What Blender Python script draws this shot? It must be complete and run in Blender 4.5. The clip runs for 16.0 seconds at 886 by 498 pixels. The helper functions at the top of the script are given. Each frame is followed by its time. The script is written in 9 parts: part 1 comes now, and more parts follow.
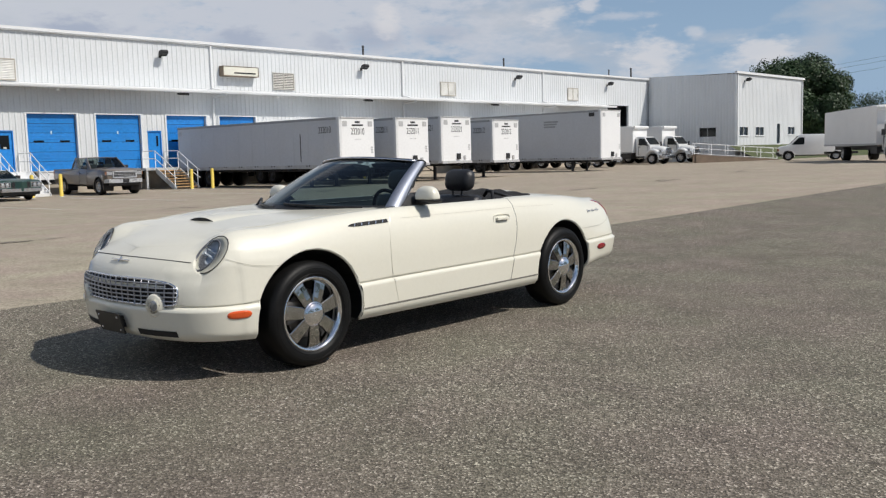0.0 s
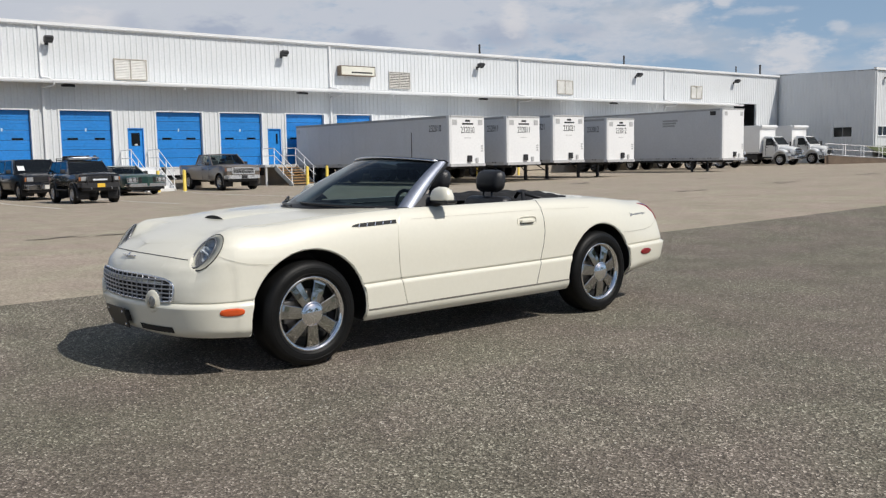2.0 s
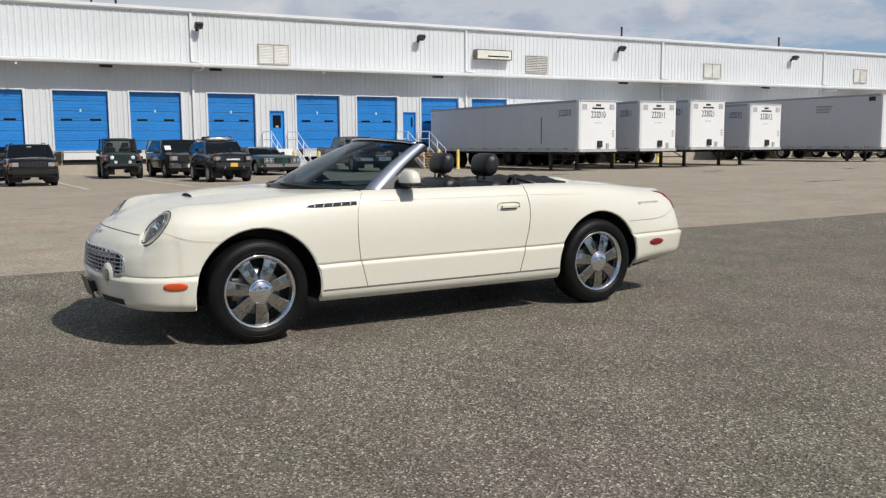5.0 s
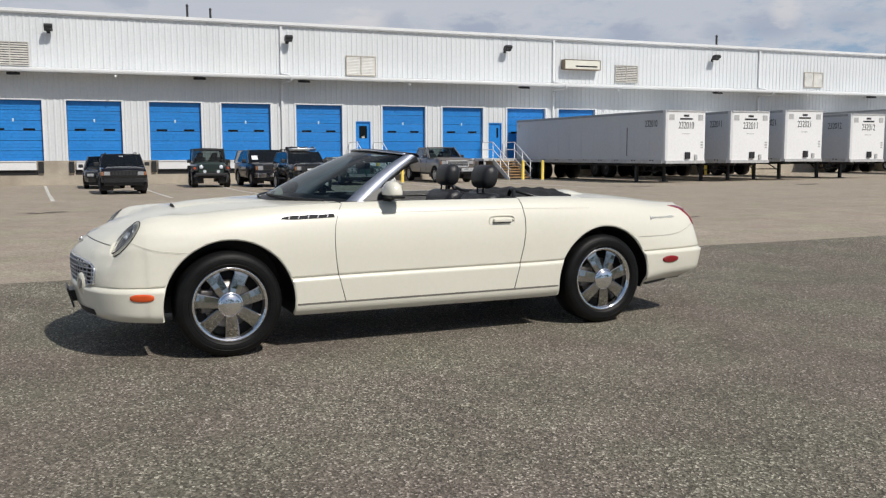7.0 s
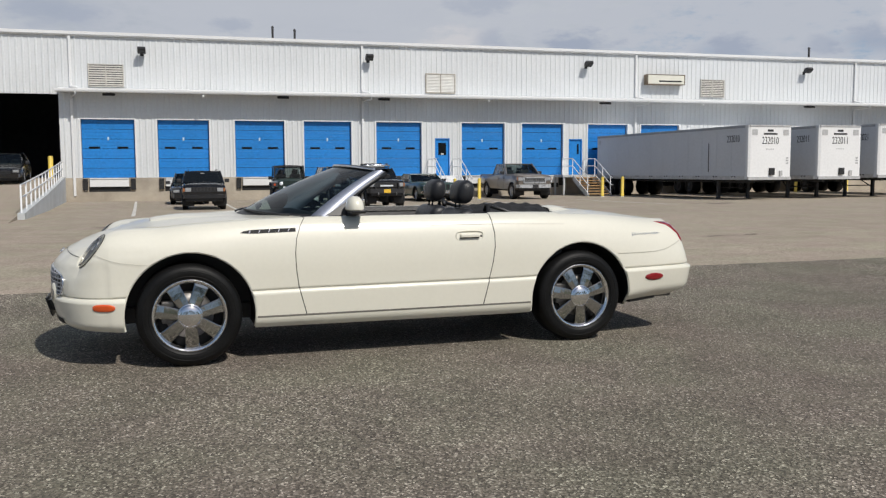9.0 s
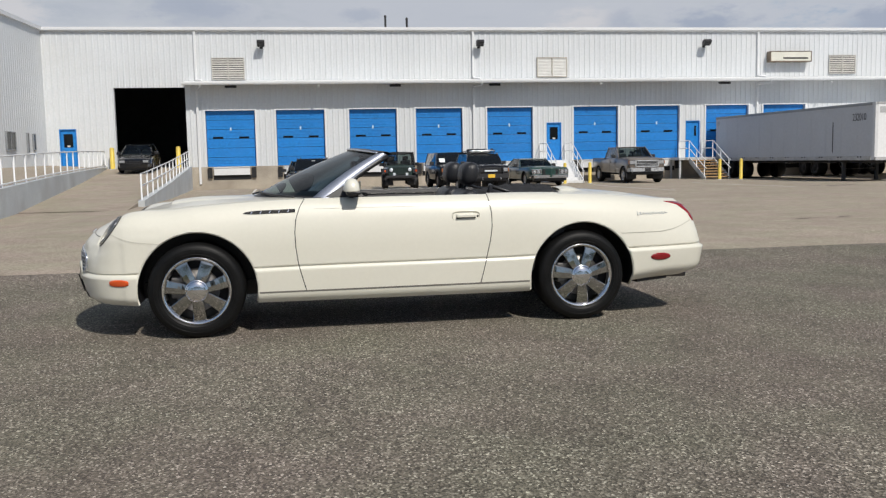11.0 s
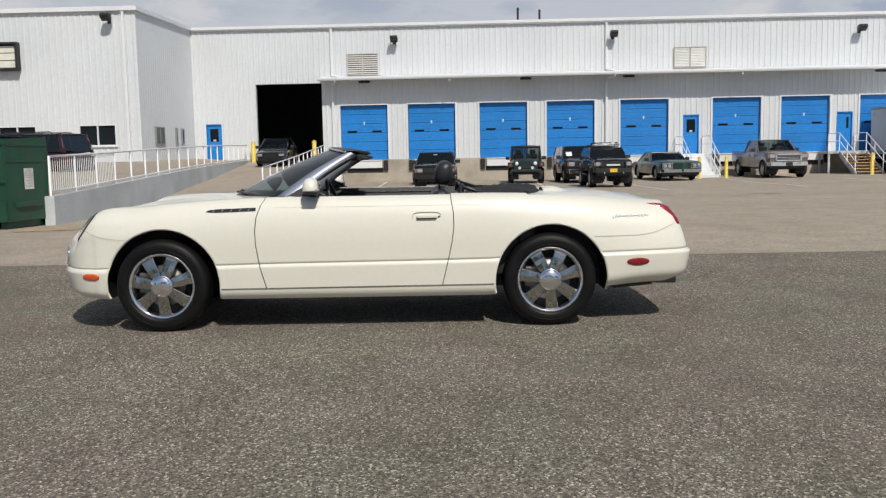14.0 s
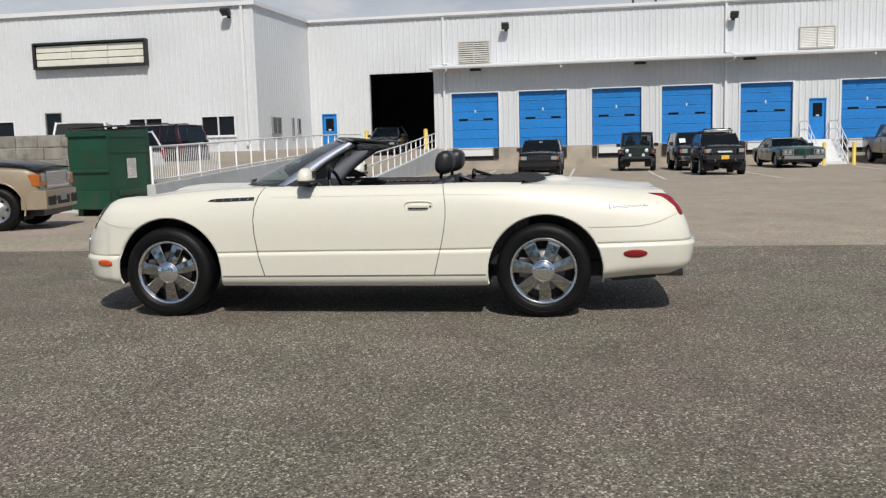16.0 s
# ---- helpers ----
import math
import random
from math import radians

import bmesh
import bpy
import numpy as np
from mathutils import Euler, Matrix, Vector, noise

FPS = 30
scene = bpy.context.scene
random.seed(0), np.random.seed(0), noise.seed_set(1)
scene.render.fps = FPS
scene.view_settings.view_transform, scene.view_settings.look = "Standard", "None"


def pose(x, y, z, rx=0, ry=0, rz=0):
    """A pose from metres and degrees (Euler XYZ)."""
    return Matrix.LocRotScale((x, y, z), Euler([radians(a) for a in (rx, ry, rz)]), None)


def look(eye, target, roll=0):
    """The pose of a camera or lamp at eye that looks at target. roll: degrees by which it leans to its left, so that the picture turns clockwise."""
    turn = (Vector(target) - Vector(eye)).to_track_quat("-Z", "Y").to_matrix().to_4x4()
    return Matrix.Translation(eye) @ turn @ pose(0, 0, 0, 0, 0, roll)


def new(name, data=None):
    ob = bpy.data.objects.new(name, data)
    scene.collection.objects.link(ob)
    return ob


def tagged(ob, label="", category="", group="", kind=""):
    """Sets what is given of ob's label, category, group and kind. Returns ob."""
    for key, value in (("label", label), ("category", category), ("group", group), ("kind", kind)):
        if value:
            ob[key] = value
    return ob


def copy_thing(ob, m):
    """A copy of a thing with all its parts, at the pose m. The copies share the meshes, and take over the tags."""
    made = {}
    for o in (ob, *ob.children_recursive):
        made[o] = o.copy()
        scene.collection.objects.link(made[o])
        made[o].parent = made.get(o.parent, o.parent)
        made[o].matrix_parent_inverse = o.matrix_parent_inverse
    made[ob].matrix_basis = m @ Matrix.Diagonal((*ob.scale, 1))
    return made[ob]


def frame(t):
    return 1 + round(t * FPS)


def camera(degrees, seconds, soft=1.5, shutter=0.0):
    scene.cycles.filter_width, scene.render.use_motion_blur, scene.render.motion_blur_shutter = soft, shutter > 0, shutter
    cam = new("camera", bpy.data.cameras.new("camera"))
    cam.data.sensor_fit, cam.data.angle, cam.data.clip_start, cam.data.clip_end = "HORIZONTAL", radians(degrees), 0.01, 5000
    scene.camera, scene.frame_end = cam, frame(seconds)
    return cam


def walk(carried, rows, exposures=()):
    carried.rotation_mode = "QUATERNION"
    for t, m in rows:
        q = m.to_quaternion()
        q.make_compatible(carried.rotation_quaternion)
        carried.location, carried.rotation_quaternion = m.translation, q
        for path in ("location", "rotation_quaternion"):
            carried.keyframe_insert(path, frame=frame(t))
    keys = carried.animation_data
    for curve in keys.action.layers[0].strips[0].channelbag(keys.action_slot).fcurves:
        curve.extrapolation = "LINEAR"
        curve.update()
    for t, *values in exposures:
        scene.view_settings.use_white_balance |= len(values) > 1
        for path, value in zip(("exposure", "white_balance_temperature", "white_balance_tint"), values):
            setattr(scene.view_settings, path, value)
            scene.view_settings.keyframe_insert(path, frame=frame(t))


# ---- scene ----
cam = camera(53.0, 16.0, 1.3)
PATH = [
    (0, (-0.034, 0.231, 1.374), (-1.414, 1.663, 1.164), -1.5),
    (0.5, (0.006, 0.392, 1.357), (-1.412, 1.789, 1.16), -1.6),
    (1, (0.039, 0.571, 1.365), (-1.423, 1.923, 1.176), -1.5),
    (1.5, (0.197, 0.735, 1.359), (-1.319, 2.026, 1.17), -1.1),
    (2, (0.38, 0.868, 1.369), (-1.185, 2.096, 1.162), -1.1),
    (2.5, (0.413, 1.076, 1.354), (-1.176, 2.271, 1.14), -0.8),
    (3, (0.435, 1.292, 1.369), (-1.18, 2.454, 1.161), -0.4),
    (3.5, (0.589, 1.482, 1.356), (-1.066, 2.588, 1.156), -0.4),
    (4, (0.756, 1.632, 1.349), (-0.933, 2.678, 1.126), -0.1),
    (6.5, (1.138, 2.526, 1.326), (-0.682, 3.329, 1.116), -0.7),
    (7, (1.109, 2.731, 1.336), (-0.733, 3.481, 1.124), -0.2),
    (7.5, (1.13, 2.936, 1.314), (-0.735, 3.63, 1.114), -0.3),
    (8, (1.381, 3.124, 1.311), (-0.503, 3.771, 1.128), -0.5),
    (8.5, (1.398, 3.32, 1.303), (-0.5, 3.927, 1.127), -0.8),
    (9, (1.406, 3.542, 1.323), (-0.508, 4.096, 1.149), -0.3),
    (9.5, (1.517, 3.764, 1.302), (-0.416, 4.244, 1.116), -0.3),
    (12, (1.823, 4.785, 1.285), (-0.159, 4.949, 1.079), -1.2),
    (12.5, (1.752, 4.988, 1.289), (-0.234, 5.106, 1.077), -1.0),
    (13, (1.654, 5.209, 1.31), (-0.333, 5.282, 1.098), -0.9),
    (13.5, (1.7, 5.479, 1.308), (-0.291, 5.48, 1.11), -0.9),
    (14, (1.744, 5.73, 1.308), (-0.244, 5.663, 1.096), -1.1),
    (14.5, (1.647, 5.938, 1.307), (-0.338, 5.814, 1.089), -1.2),
    (15, (1.565, 6.143, 1.309), (-0.415, 5.956, 1.1), -1.3),
    (15.5, (1.602, 6.425, 1.313), (-0.369, 6.157, 1.106), -0.9),
    (16, (1.62, 6.659, 1.3), (-0.335, 6.309, 1.067), -1.5),
]
walk(cam, [(t, look(eye, target, roll)) for t, eye, target, roll in PATH], [(0, -0.42), (4, -0.45), (7, -0.49), (9.5, -0.57), (12, -0.50), (16, -0.52)])
from mathutils.bvhtree import BVHTree
from mathutils.geometry import barycentric_transform

# ---- daylight ----
SUN_WAY = Vector((0.630, 0.250, 0.744)).normalized()  # towards the sun
sun = new("sun", bpy.data.lights.new("sun", "SUN"))
sun.data.energy, sun.data.angle, sun.data.color = 5.0, radians(0.55), (1.0, 0.955, 0.885)
sun.matrix_world = look((0, 0, 60), Vector((0, 0, 60)) - SUN_WAY)

world = bpy.data.worlds.new("sky")
scene.world = world
world.use_nodes = True
wn, wl = world.node_tree.nodes, world.node_tree.links
wn.clear()
w_out, w_bg = wn.new("ShaderNodeOutputWorld"), wn.new("ShaderNodeBackground")
w_sky = wn.new("ShaderNodeTexSky")
w_sky.sky_type, w_sky.sun_disc = "NISHITA", False
w_sky.sun_elevation = math.asin(SUN_WAY.z)
w_sky.sun_rotation = math.atan2(SUN_WAY.x, SUN_WAY.y)
w_sky.air_density, w_sky.dust_density, w_sky.ozone_density = 1.0, 1.5, 1.2
w_co = wn.new("ShaderNodeTexCoord")
w_map = wn.new("ShaderNodeMapping")
w_map.inputs["Scale"].default_value = (1.0, 1.0, 2.6)
wl.new(w_co.outputs["Generated"], w_map.inputs["Vector"])
w_big, w_small = wn.new("ShaderNodeTexNoise"), wn.new("ShaderNodeTexNoise")
for node, scale, detail in ((w_big, 2.3, 9.0), (w_small, 9.0, 9.0)):
    node.inputs["Scale"].default_value, node.inputs["Detail"].default_value = scale, detail
    node.inputs["Roughness"].default_value = 0.56
    wl.new(w_map.outputs["Vector"], node.inputs["Vector"])
w_sep = wn.new("ShaderNodeSeparateXYZ")
wl.new(w_co.outputs["Generated"], w_sep.inputs["Vector"])


def wmath(op, a, b):
    node = wn.new("ShaderNodeMath")
    node.operation = op
    for k, v in enumerate((a, b)):
        if isinstance(v, (int, float)):
            node.inputs[k].default_value = v
        else:
            wl.new(v, node.inputs[k])
    return node.outputs[0]


# thicker cloud low over the building, clearer towards +y and overhead
w_cover = wmath("ADD", wmath("MULTIPLY", w_sep.outputs["X"], -0.40), wmath("MULTIPLY", w_sep.outputs["Y"], -0.20))
w_cover = wmath("ADD", w_cover, wmath("MULTIPLY", w_sep.outputs["Z"], -0.45))
w_cover = wmath("ADD", w_cover, w_big.outputs["Fac"])
w_cover = wmath("ADD", w_cover, wmath("MULTIPLY", wmath("SUBTRACT", w_small.outputs["Fac"], 0.5), 0.45))
w_ramp = wn.new("ShaderNodeValToRGB")
w_ramp.color_ramp.elements[0].position, w_ramp.color_ramp.elements[1].position = 0.46, 0.62
wl.new(w_cover, w_ramp.inputs["Fac"])
w_shade = wn.new("ShaderNodeValToRGB")
w_shade.color_ramp.elements[0].position, w_shade.color_ramp.elements[0].color = 0.38, (8.3, 8.5, 8.9, 1)
w_shade.color_ramp.elements[1].position, w_shade.color_ramp.elements[1].color = 0.68, (6.3, 6.7, 7.5, 1)
wl.new(w_small.outputs["Fac"], w_shade.inputs["Fac"])
w_mix = wn.new("ShaderNodeMix")
w_mix.data_type = "RGBA"
wl.new(wmath("MULTIPLY", w_ramp.outputs["Color"], 0.85), w_mix.inputs["Factor"])
w_haze = wn.new("ShaderNodeMix")
w_haze.data_type = "RGBA"
w_near = wn.new("ShaderNodeMapRange")
for key, v in (("From Min", 0.0), ("From Max", 0.42), ("To Min", 0.85), ("To Max", 0.1)):
    w_near.inputs[key].default_value = v
wl.new(w_sep.outputs["Z"], w_near.inputs["Value"])
wl.new(w_near.outputs["Result"], w_haze.inputs["Factor"])
wl.new(w_sky.outputs["Color"], w_haze.inputs["A"])
w_haze.inputs["B"].default_value = (4.1, 6.1, 8.9, 1)
wl.new(w_haze.outputs["Result"], w_mix.inputs["A"])
wl.new(w_shade.outputs["Color"], w_mix.inputs["B"])
w_now = w_mix.outputs["Result"]
# heaps of cloud low over the roof: bearing and height in degrees, half width, half height, colour, thickness
W_GREY, W_WHITE, W_PALE = (4.8, 5.5, 7.0, 1), (9.0, 8.9, 9.2, 1), (7.2, 7.6, 8.5, 1)
HEAPS = ((36.0, 9.0, 15.0, 4.5, W_PALE, 0.95), (8.0, 10.0, 22.0, 4.5, W_PALE, 0.85), (24.6, 7.5, 2.1, 1.2, W_GREY, 0.85), (33.9, 7.0, 1.9, 1.0, W_GREY, 0.8), (39.0, 7.3, 0.9, 0.5, W_GREY, 0.5), (41.8, 7.4, 1.9, 0.7, W_GREY, 0.7),
         (42.9, 8.4, 0.7, 0.9, W_WHITE, 0.7), (46.4, 7.5, 1.7, 0.6, W_GREY, 0.45), (17.0, 8.1, 2.1, 1.0, W_WHITE, 0.75), (19.2, 8.1, 1.0, 0.7, W_GREY, 0.5),
         (53.3, 8.5, 1.3, 0.55, W_WHITE, 0.6), (55.6, 8.9, 0.6, 0.45, W_WHITE, 0.65), (57.8, 8.2, 2.2, 0.25, W_PALE, 0.6), (59.3, 5.6, 1.8, 1.2, W_WHITE, 0.75),
         (62.0, 7.0, 0.5, 0.4, W_WHITE, 0.5), (65.6, 5.5, 2.1, 0.9, W_WHITE, 0.75), (67.4, 9.1, 1.4, 0.4, W_WHITE, 0.7), (71.5, 8.6, 3.0, 0.35, W_PALE, 0.5),
         (3.0, 8.9, 1.3, 0.5, W_GREY, 0.5), (-7.2, 9.4, 2.8, 0.9, W_GREY, 0.6), (-17.4, 9.0, 1.8, 0.9, W_WHITE, 0.75), (-27.0, 9.0, 2.2, 0.7, W_WHITE, 0.6),
         (18.5, 10.4, 2.4, 0.6, W_GREY, 0.45), (9.0, 10.2, 3.0, 0.6, W_PALE, 0.6), (50.0, 6.4, 5.0, 1.0, W_PALE, 0.55))
w_puff = wn.new("ShaderNodeTexNoise")
w_puff.inputs["Scale"].default_value, w_puff.inputs["Detail"].default_value, w_puff.inputs["Roughness"].default_value = 34.0, 6.0, 0.6
wl.new(w_map.outputs["Vector"], w_puff.inputs["Vector"])
w_rag = wmath("MULTIPLY", wmath("SUBTRACT", w_puff.outputs["Fac"], 0.5), 2.6)
w_turn = wmath("MULTIPLY", wmath("ARCTAN2", w_sep.outputs["Y"], wmath("MULTIPLY", w_sep.outputs["X"], -1.0)), 57.2958)
w_rise = wmath("MULTIPLY", wmath("ARCSINE", w_sep.outputs["Z"], 0.0), 57.2958)
for bearing, height, half_w, half_h, tint, thick in HEAPS:
    dx = wmath("DIVIDE", wmath("SUBTRACT", w_turn, bearing), half_w)
    dy = wmath("DIVIDE", wmath("SUBTRACT", w_rise, height), half_h)
    far = wmath("SQRT", wmath("ADD", wmath("MULTIPLY", dx, dx), wmath("MULTIPLY", dy, dy)), 0.0)
    w_edge = wn.new("ShaderNodeMapRange")
    w_edge.interpolation_type = "SMOOTHSTEP"
    for key, v in (("From Min", 1.4), ("From Max", 0.3), ("To Min", 0.0), ("To Max", thick)):
        w_edge.inputs[key].default_value = v
    wl.new(wmath("ADD", far, w_rag), w_edge.inputs["Value"])
    w_lay = wn.new("ShaderNodeMix")
    w_lay.data_type = "RGBA"
    wl.new(w_edge.outputs["Result"], w_lay.inputs["Factor"])
    wl.new(w_now, w_lay.inputs["A"])
    w_lay.inputs["B"].default_value = tint
    w_now = w_lay.outputs["Result"]
wl.new(w_now, w_bg.inputs["Color"])
w_bg.inputs["Strength"].default_value = 0.1
wl.new(w_bg.outputs["Background"], w_out.inputs["Surface"])

# ---- materials ----


def mat(name, col, rough=0.6, metal=0.0, var=0.06, scale=3.0, fine=60.0, bump=0.0, coat=0.0, dirt=None, rand=0.0, spec=0.5):
    """A painted or natural surface: colour varied at two scales, with fine relief."""
    m = bpy.data.materials.new(name)
    m.use_nodes = True
    n, l = m.node_tree.nodes, m.node_tree.links
    p = n["Principled BSDF"]
    p.inputs["Metallic"].default_value, p.inputs["Roughness"].default_value = metal, rough
    p.inputs["Coat Weight"].default_value, p.inputs["Coat Roughness"].default_value = coat, 0.04
    p.inputs["Specular IOR Level"].default_value = spec
    co = n.new("ShaderNodeTexCoord")
    noise_a, noise_b = n.new("ShaderNodeTexNoise"), n.new("ShaderNodeTexNoise")
    for node, sc in ((noise_a, scale), (noise_b, fine)):
        node.inputs["Scale"].default_value, node.inputs["Detail"].default_value = sc, 6.0
        l.new(co.outputs["Object"], node.inputs["Vector"])
    add = n.new("ShaderNodeMath")
    add.operation = "ADD"
    l.new(noise_a.outputs["Fac"], add.inputs[0])
    l.new(noise_b.outputs["Fac"], add.inputs[1])
    rng = n.new("ShaderNodeMapRange")
    rng.inputs["From Min"].default_value, rng.inputs["From Max"].default_value = 0.7, 1.3
    rng.inputs["To Min"].default_value, rng.inputs["To Max"].default_value = 1 - 2 * var, 1 + 2 * var
    l.new(add.outputs[0], rng.inputs["Value"])
    value = rng.outputs["Result"]
    if rand:
        info = n.new("ShaderNodeObjectInfo")
        r2 = n.new("ShaderNodeMapRange")
        r2.inputs["To Min"].default_value, r2.inputs["To Max"].default_value = 1 - rand, 1 + rand
        l.new(info.outputs["Random"], r2.inputs["Value"])
        mul = n.new("ShaderNodeMath")
        mul.operation = "MULTIPLY"
        l.new(value, mul.inputs[0])
        l.new(r2.outputs["Result"], mul.inputs[1])
        value = mul.outputs[0]
    mix = n.new("ShaderNodeVectorMath")
    mix.operation = "SCALE"
    mix.inputs[0].default_value = col
    l.new(value, mix.inputs["Scale"])
    colour = mix.outputs["Vector"]
    if dirt:
        dcol, amount, dscale = dirt
        dn = n.new("ShaderNodeTexNoise")
        dn.inputs["Scale"].default_value, dn.inputs["Detail"].default_value = dscale, 8.0
        l.new(co.outputs["Object"], dn.inputs["Vector"])
        dr = n.new("ShaderNodeMapRange")
        dr.inputs["From Min"].default_value, dr.inputs["From Max"].default_value = 0.48, 0.72
        dr.inputs["To Max"].default_value = amount
        l.new(dn.outputs["Fac"], dr.inputs["Value"])
        dm = n.new("ShaderNodeMix")
        dm.data_type = "RGBA"
        dm.inputs["B"].default_value = (*dcol, 1)
        l.new(dr.outputs["Result"], dm.inputs["Factor"])
        l.new(colour, dm.inputs["A"])
        colour = dm.outputs["Result"]
    l.new(colour, p.inputs["Base Color"])
    rr = n.new("ShaderNodeMapRange")
    rr.inputs["To Min"].default_value, rr.inputs["To Max"].default_value = max(0.0, rough * 0.85), min(1.0, rough * 1.15)
    l.new(noise_a.outputs["Fac"], rr.inputs["Value"])
    l.new(rr.outputs["Result"], p.inputs["Roughness"])
    if bump:
        b = n.new("ShaderNodeBump")
        b.inputs["Strength"].default_value, b.inputs["Distance"].default_value = min(1.0, bump), 0.01
        l.new(noise_b.outputs["Fac"], b.inputs["Height"])
        l.new(b.outputs["Normal"], p.inputs["Normal"])
    return m


def glass(name, col=(0.35, 0.42, 0.42), clear=0.75):
    """Window glass: see-through in part, with a mirror-like surface."""
    m = bpy.data.materials.new(name)
    m.use_nodes = True
    n, l = m.node_tree.nodes, m.node_tree.links
    out = n["Material Output"]
    p = n["Principled BSDF"]
    p.inputs["Base Color"].default_value, p.inputs["Roughness"].default_value = (0.01, 0.012, 0.012, 1), 0.03
    t = n.new("ShaderNodeBsdfTransparent")
    t.inputs["Color"].default_value = (*col, 1)
    mix = n.new("ShaderNodeMixShader")
    fres = n.new("ShaderNodeFresnel")
    fres.inputs["IOR"].default_value = 1.4
    g = n.new("ShaderNodeBsdfGlossy")
    g.inputs["Roughness"].default_value = 0.02
    mix2 = n.new("ShaderNodeMixShader")
    mix.inputs["Fac"].default_value = clear
    l.new(p.outputs["BSDF"], mix.inputs[1])
    l.new(t.outputs["BSDF"], mix.inputs[2])
    l.new(fres.outputs["Fac"], mix2.inputs["Fac"])
    l.new(mix.outputs["Shader"], mix2.inputs[1])
    l.new(g.outputs["BSDF"], mix2.inputs[2])
    l.new(mix2.outputs["Shader"], out.inputs["Surface"])
    return m


def stone_mix(name, base, specks, speck_scale, amount, stain, bump, rough, deep=0.35, tone=0.5):
    """Pavement: a binder with many small stones showing, worn patches and stains."""
    m = bpy.data.materials.new(name)
    m.use_nodes = True
    n, l = m.node_tree.nodes, m.node_tree.links
    p = n["Principled BSDF"]
    p.inputs["Roughness"].default_value = rough
    p.inputs["Specular IOR Level"].default_value = 0.3
    co = n.new("ShaderNodeTexCoord")

    def noise_node(sc, detail=5.0):
        node = n.new("ShaderNodeTexNoise")
        node.inputs["Scale"].default_value, node.inputs["Detail"].default_value = sc, detail
        l.new(co.outputs["Object"], node.inputs["Vector"])
        return node

    def ramp(fac, a, ca, b, cb):
        node = n.new("ShaderNodeValToRGB")
        node.color_ramp.elements[0].position, node.color_ramp.elements[0].color = a, (*ca, 1)
        node.color_ramp.elements[1].position, node.color_ramp.elements[1].color = b, (*cb, 1)
        l.new(fac, node.inputs["Fac"])
        return node.outputs["Color"]

    def blend(fac, a, b, kind="MIX"):
        node = n.new("ShaderNodeMix")
        node.data_type, node.blend_type = "RGBA", kind
        for key, v in (("Factor", fac), ("A", a), ("B", b)):
            if isinstance(v, (int, float)):
                node.inputs[key].default_value = v
            elif isinstance(v, tuple):
                node.inputs[key].default_value = (*v, 1)
            else:
                l.new(v, node.inputs[key])
        return node.outputs["Result"]

    vor = n.new("ShaderNodeTexVoronoi")
    vor.inputs["Scale"].default_value = speck_scale
    l.new(co.outputs["Object"], vor.inputs["Vector"])
    sep = n.new("ShaderNodeSeparateColor")
    l.new(vor.outputs["Color"], sep.inputs["Color"])
    stones = n.new("ShaderNodeValToRGB")
    while len(stones.color_ramp.elements) < 5:
        stones.color_ramp.elements.new(0.5)
    for e, (pos, c) in zip(stones.color_ramp.elements, ((0.0, tuple(c * deep for c in base)), (0.4, tuple(c * 0.85 for c in base)), (0.72, tuple(c * 1.35 for c in base)), (1 - amount, tuple((c * 1.6 + d * 0.6) / 2 for c, d in zip(base, specks))), (1.0, specks))):
        e.position, e.color = pos, (*c, 1)
    l.new(sep.outputs["Red"], stones.inputs["Fac"])
    col = blend(0.95, base, stones.outputs["Color"])
    big = noise_node(0.35, 8.0)
    col = blend(ramp(big.outputs["Fac"], 0.35, (0, 0, 0), 0.7, (0.6, 0.6, 0.6)), col, blend(0.65, col, stain), "MIX")
    mid = noise_node(1.7, 8.0)
    col = blend(tone, col, ramp(mid.outputs["Fac"], 0.3, (0.66, 0.64, 0.60), 0.7, (1.22, 1.2, 1.16)), "MULTIPLY")
    hue = noise_node(0.9, 4.0)
    col = blend(0.5, col, ramp(hue.outputs["Fac"], 0.38, (0.97, 1.04, 0.90), 0.62, (1.07, 0.97, 0.99)), "MULTIPLY")
    fine = noise_node(speck_scale * 3.1, 2.0)
    col = blend(0.5, col, ramp(fine.outputs["Fac"], 0.3, (0.6, 0.6, 0.6), 0.7, (1.35, 1.35, 1.35)), "MULTIPLY")
    l.new(col, p.inputs["Base Color"])
    b = n.new("ShaderNodeBump")
    b.inputs["Strength"].default_value, b.inputs["Distance"].default_value = bump, 0.006
    l.new(vor.outputs["Distance"], b.inputs["Height"])
    l.new(b.outputs["Normal"], p.inputs["Normal"])
    return m


ASPHALT = stone_mix("asphalt", (0.168, 0.150, 0.123), (0.70, 0.65, 0.56), 104.0, 0.085, (0.150, 0.131, 0.104), 1.0, 0.85, 0.30)
CONCRETE_LOT = stone_mix("lot_concrete", (0.365, 0.315, 0.255), (0.43, 0.375, 0.31), 45.0, 0.3, (0.26, 0.222, 0.18), 0.3, 0.9, 0.8, 0.35)
WHITE_METAL = mat("white_sheet_metal", (0.665, 0.682, 0.693), 0.45, 0.0, 0.03, 0.35, 9.0, 0.0, dirt=((0.66, 0.66, 0.64), 0.3, 0.22))
TRIM_WHITE = mat("white_trim", (0.75, 0.755, 0.755), 0.4, 0.0, 0.03, 0.5, 12.0)
BLUE = mat("blue_door_paint", (0.016, 0.215, 0.60), 0.4, 0.0, 0.08, 0.5, 8.0, dirt=((0.03, 0.16, 0.44), 0.25, 0.9), rand=0.05)
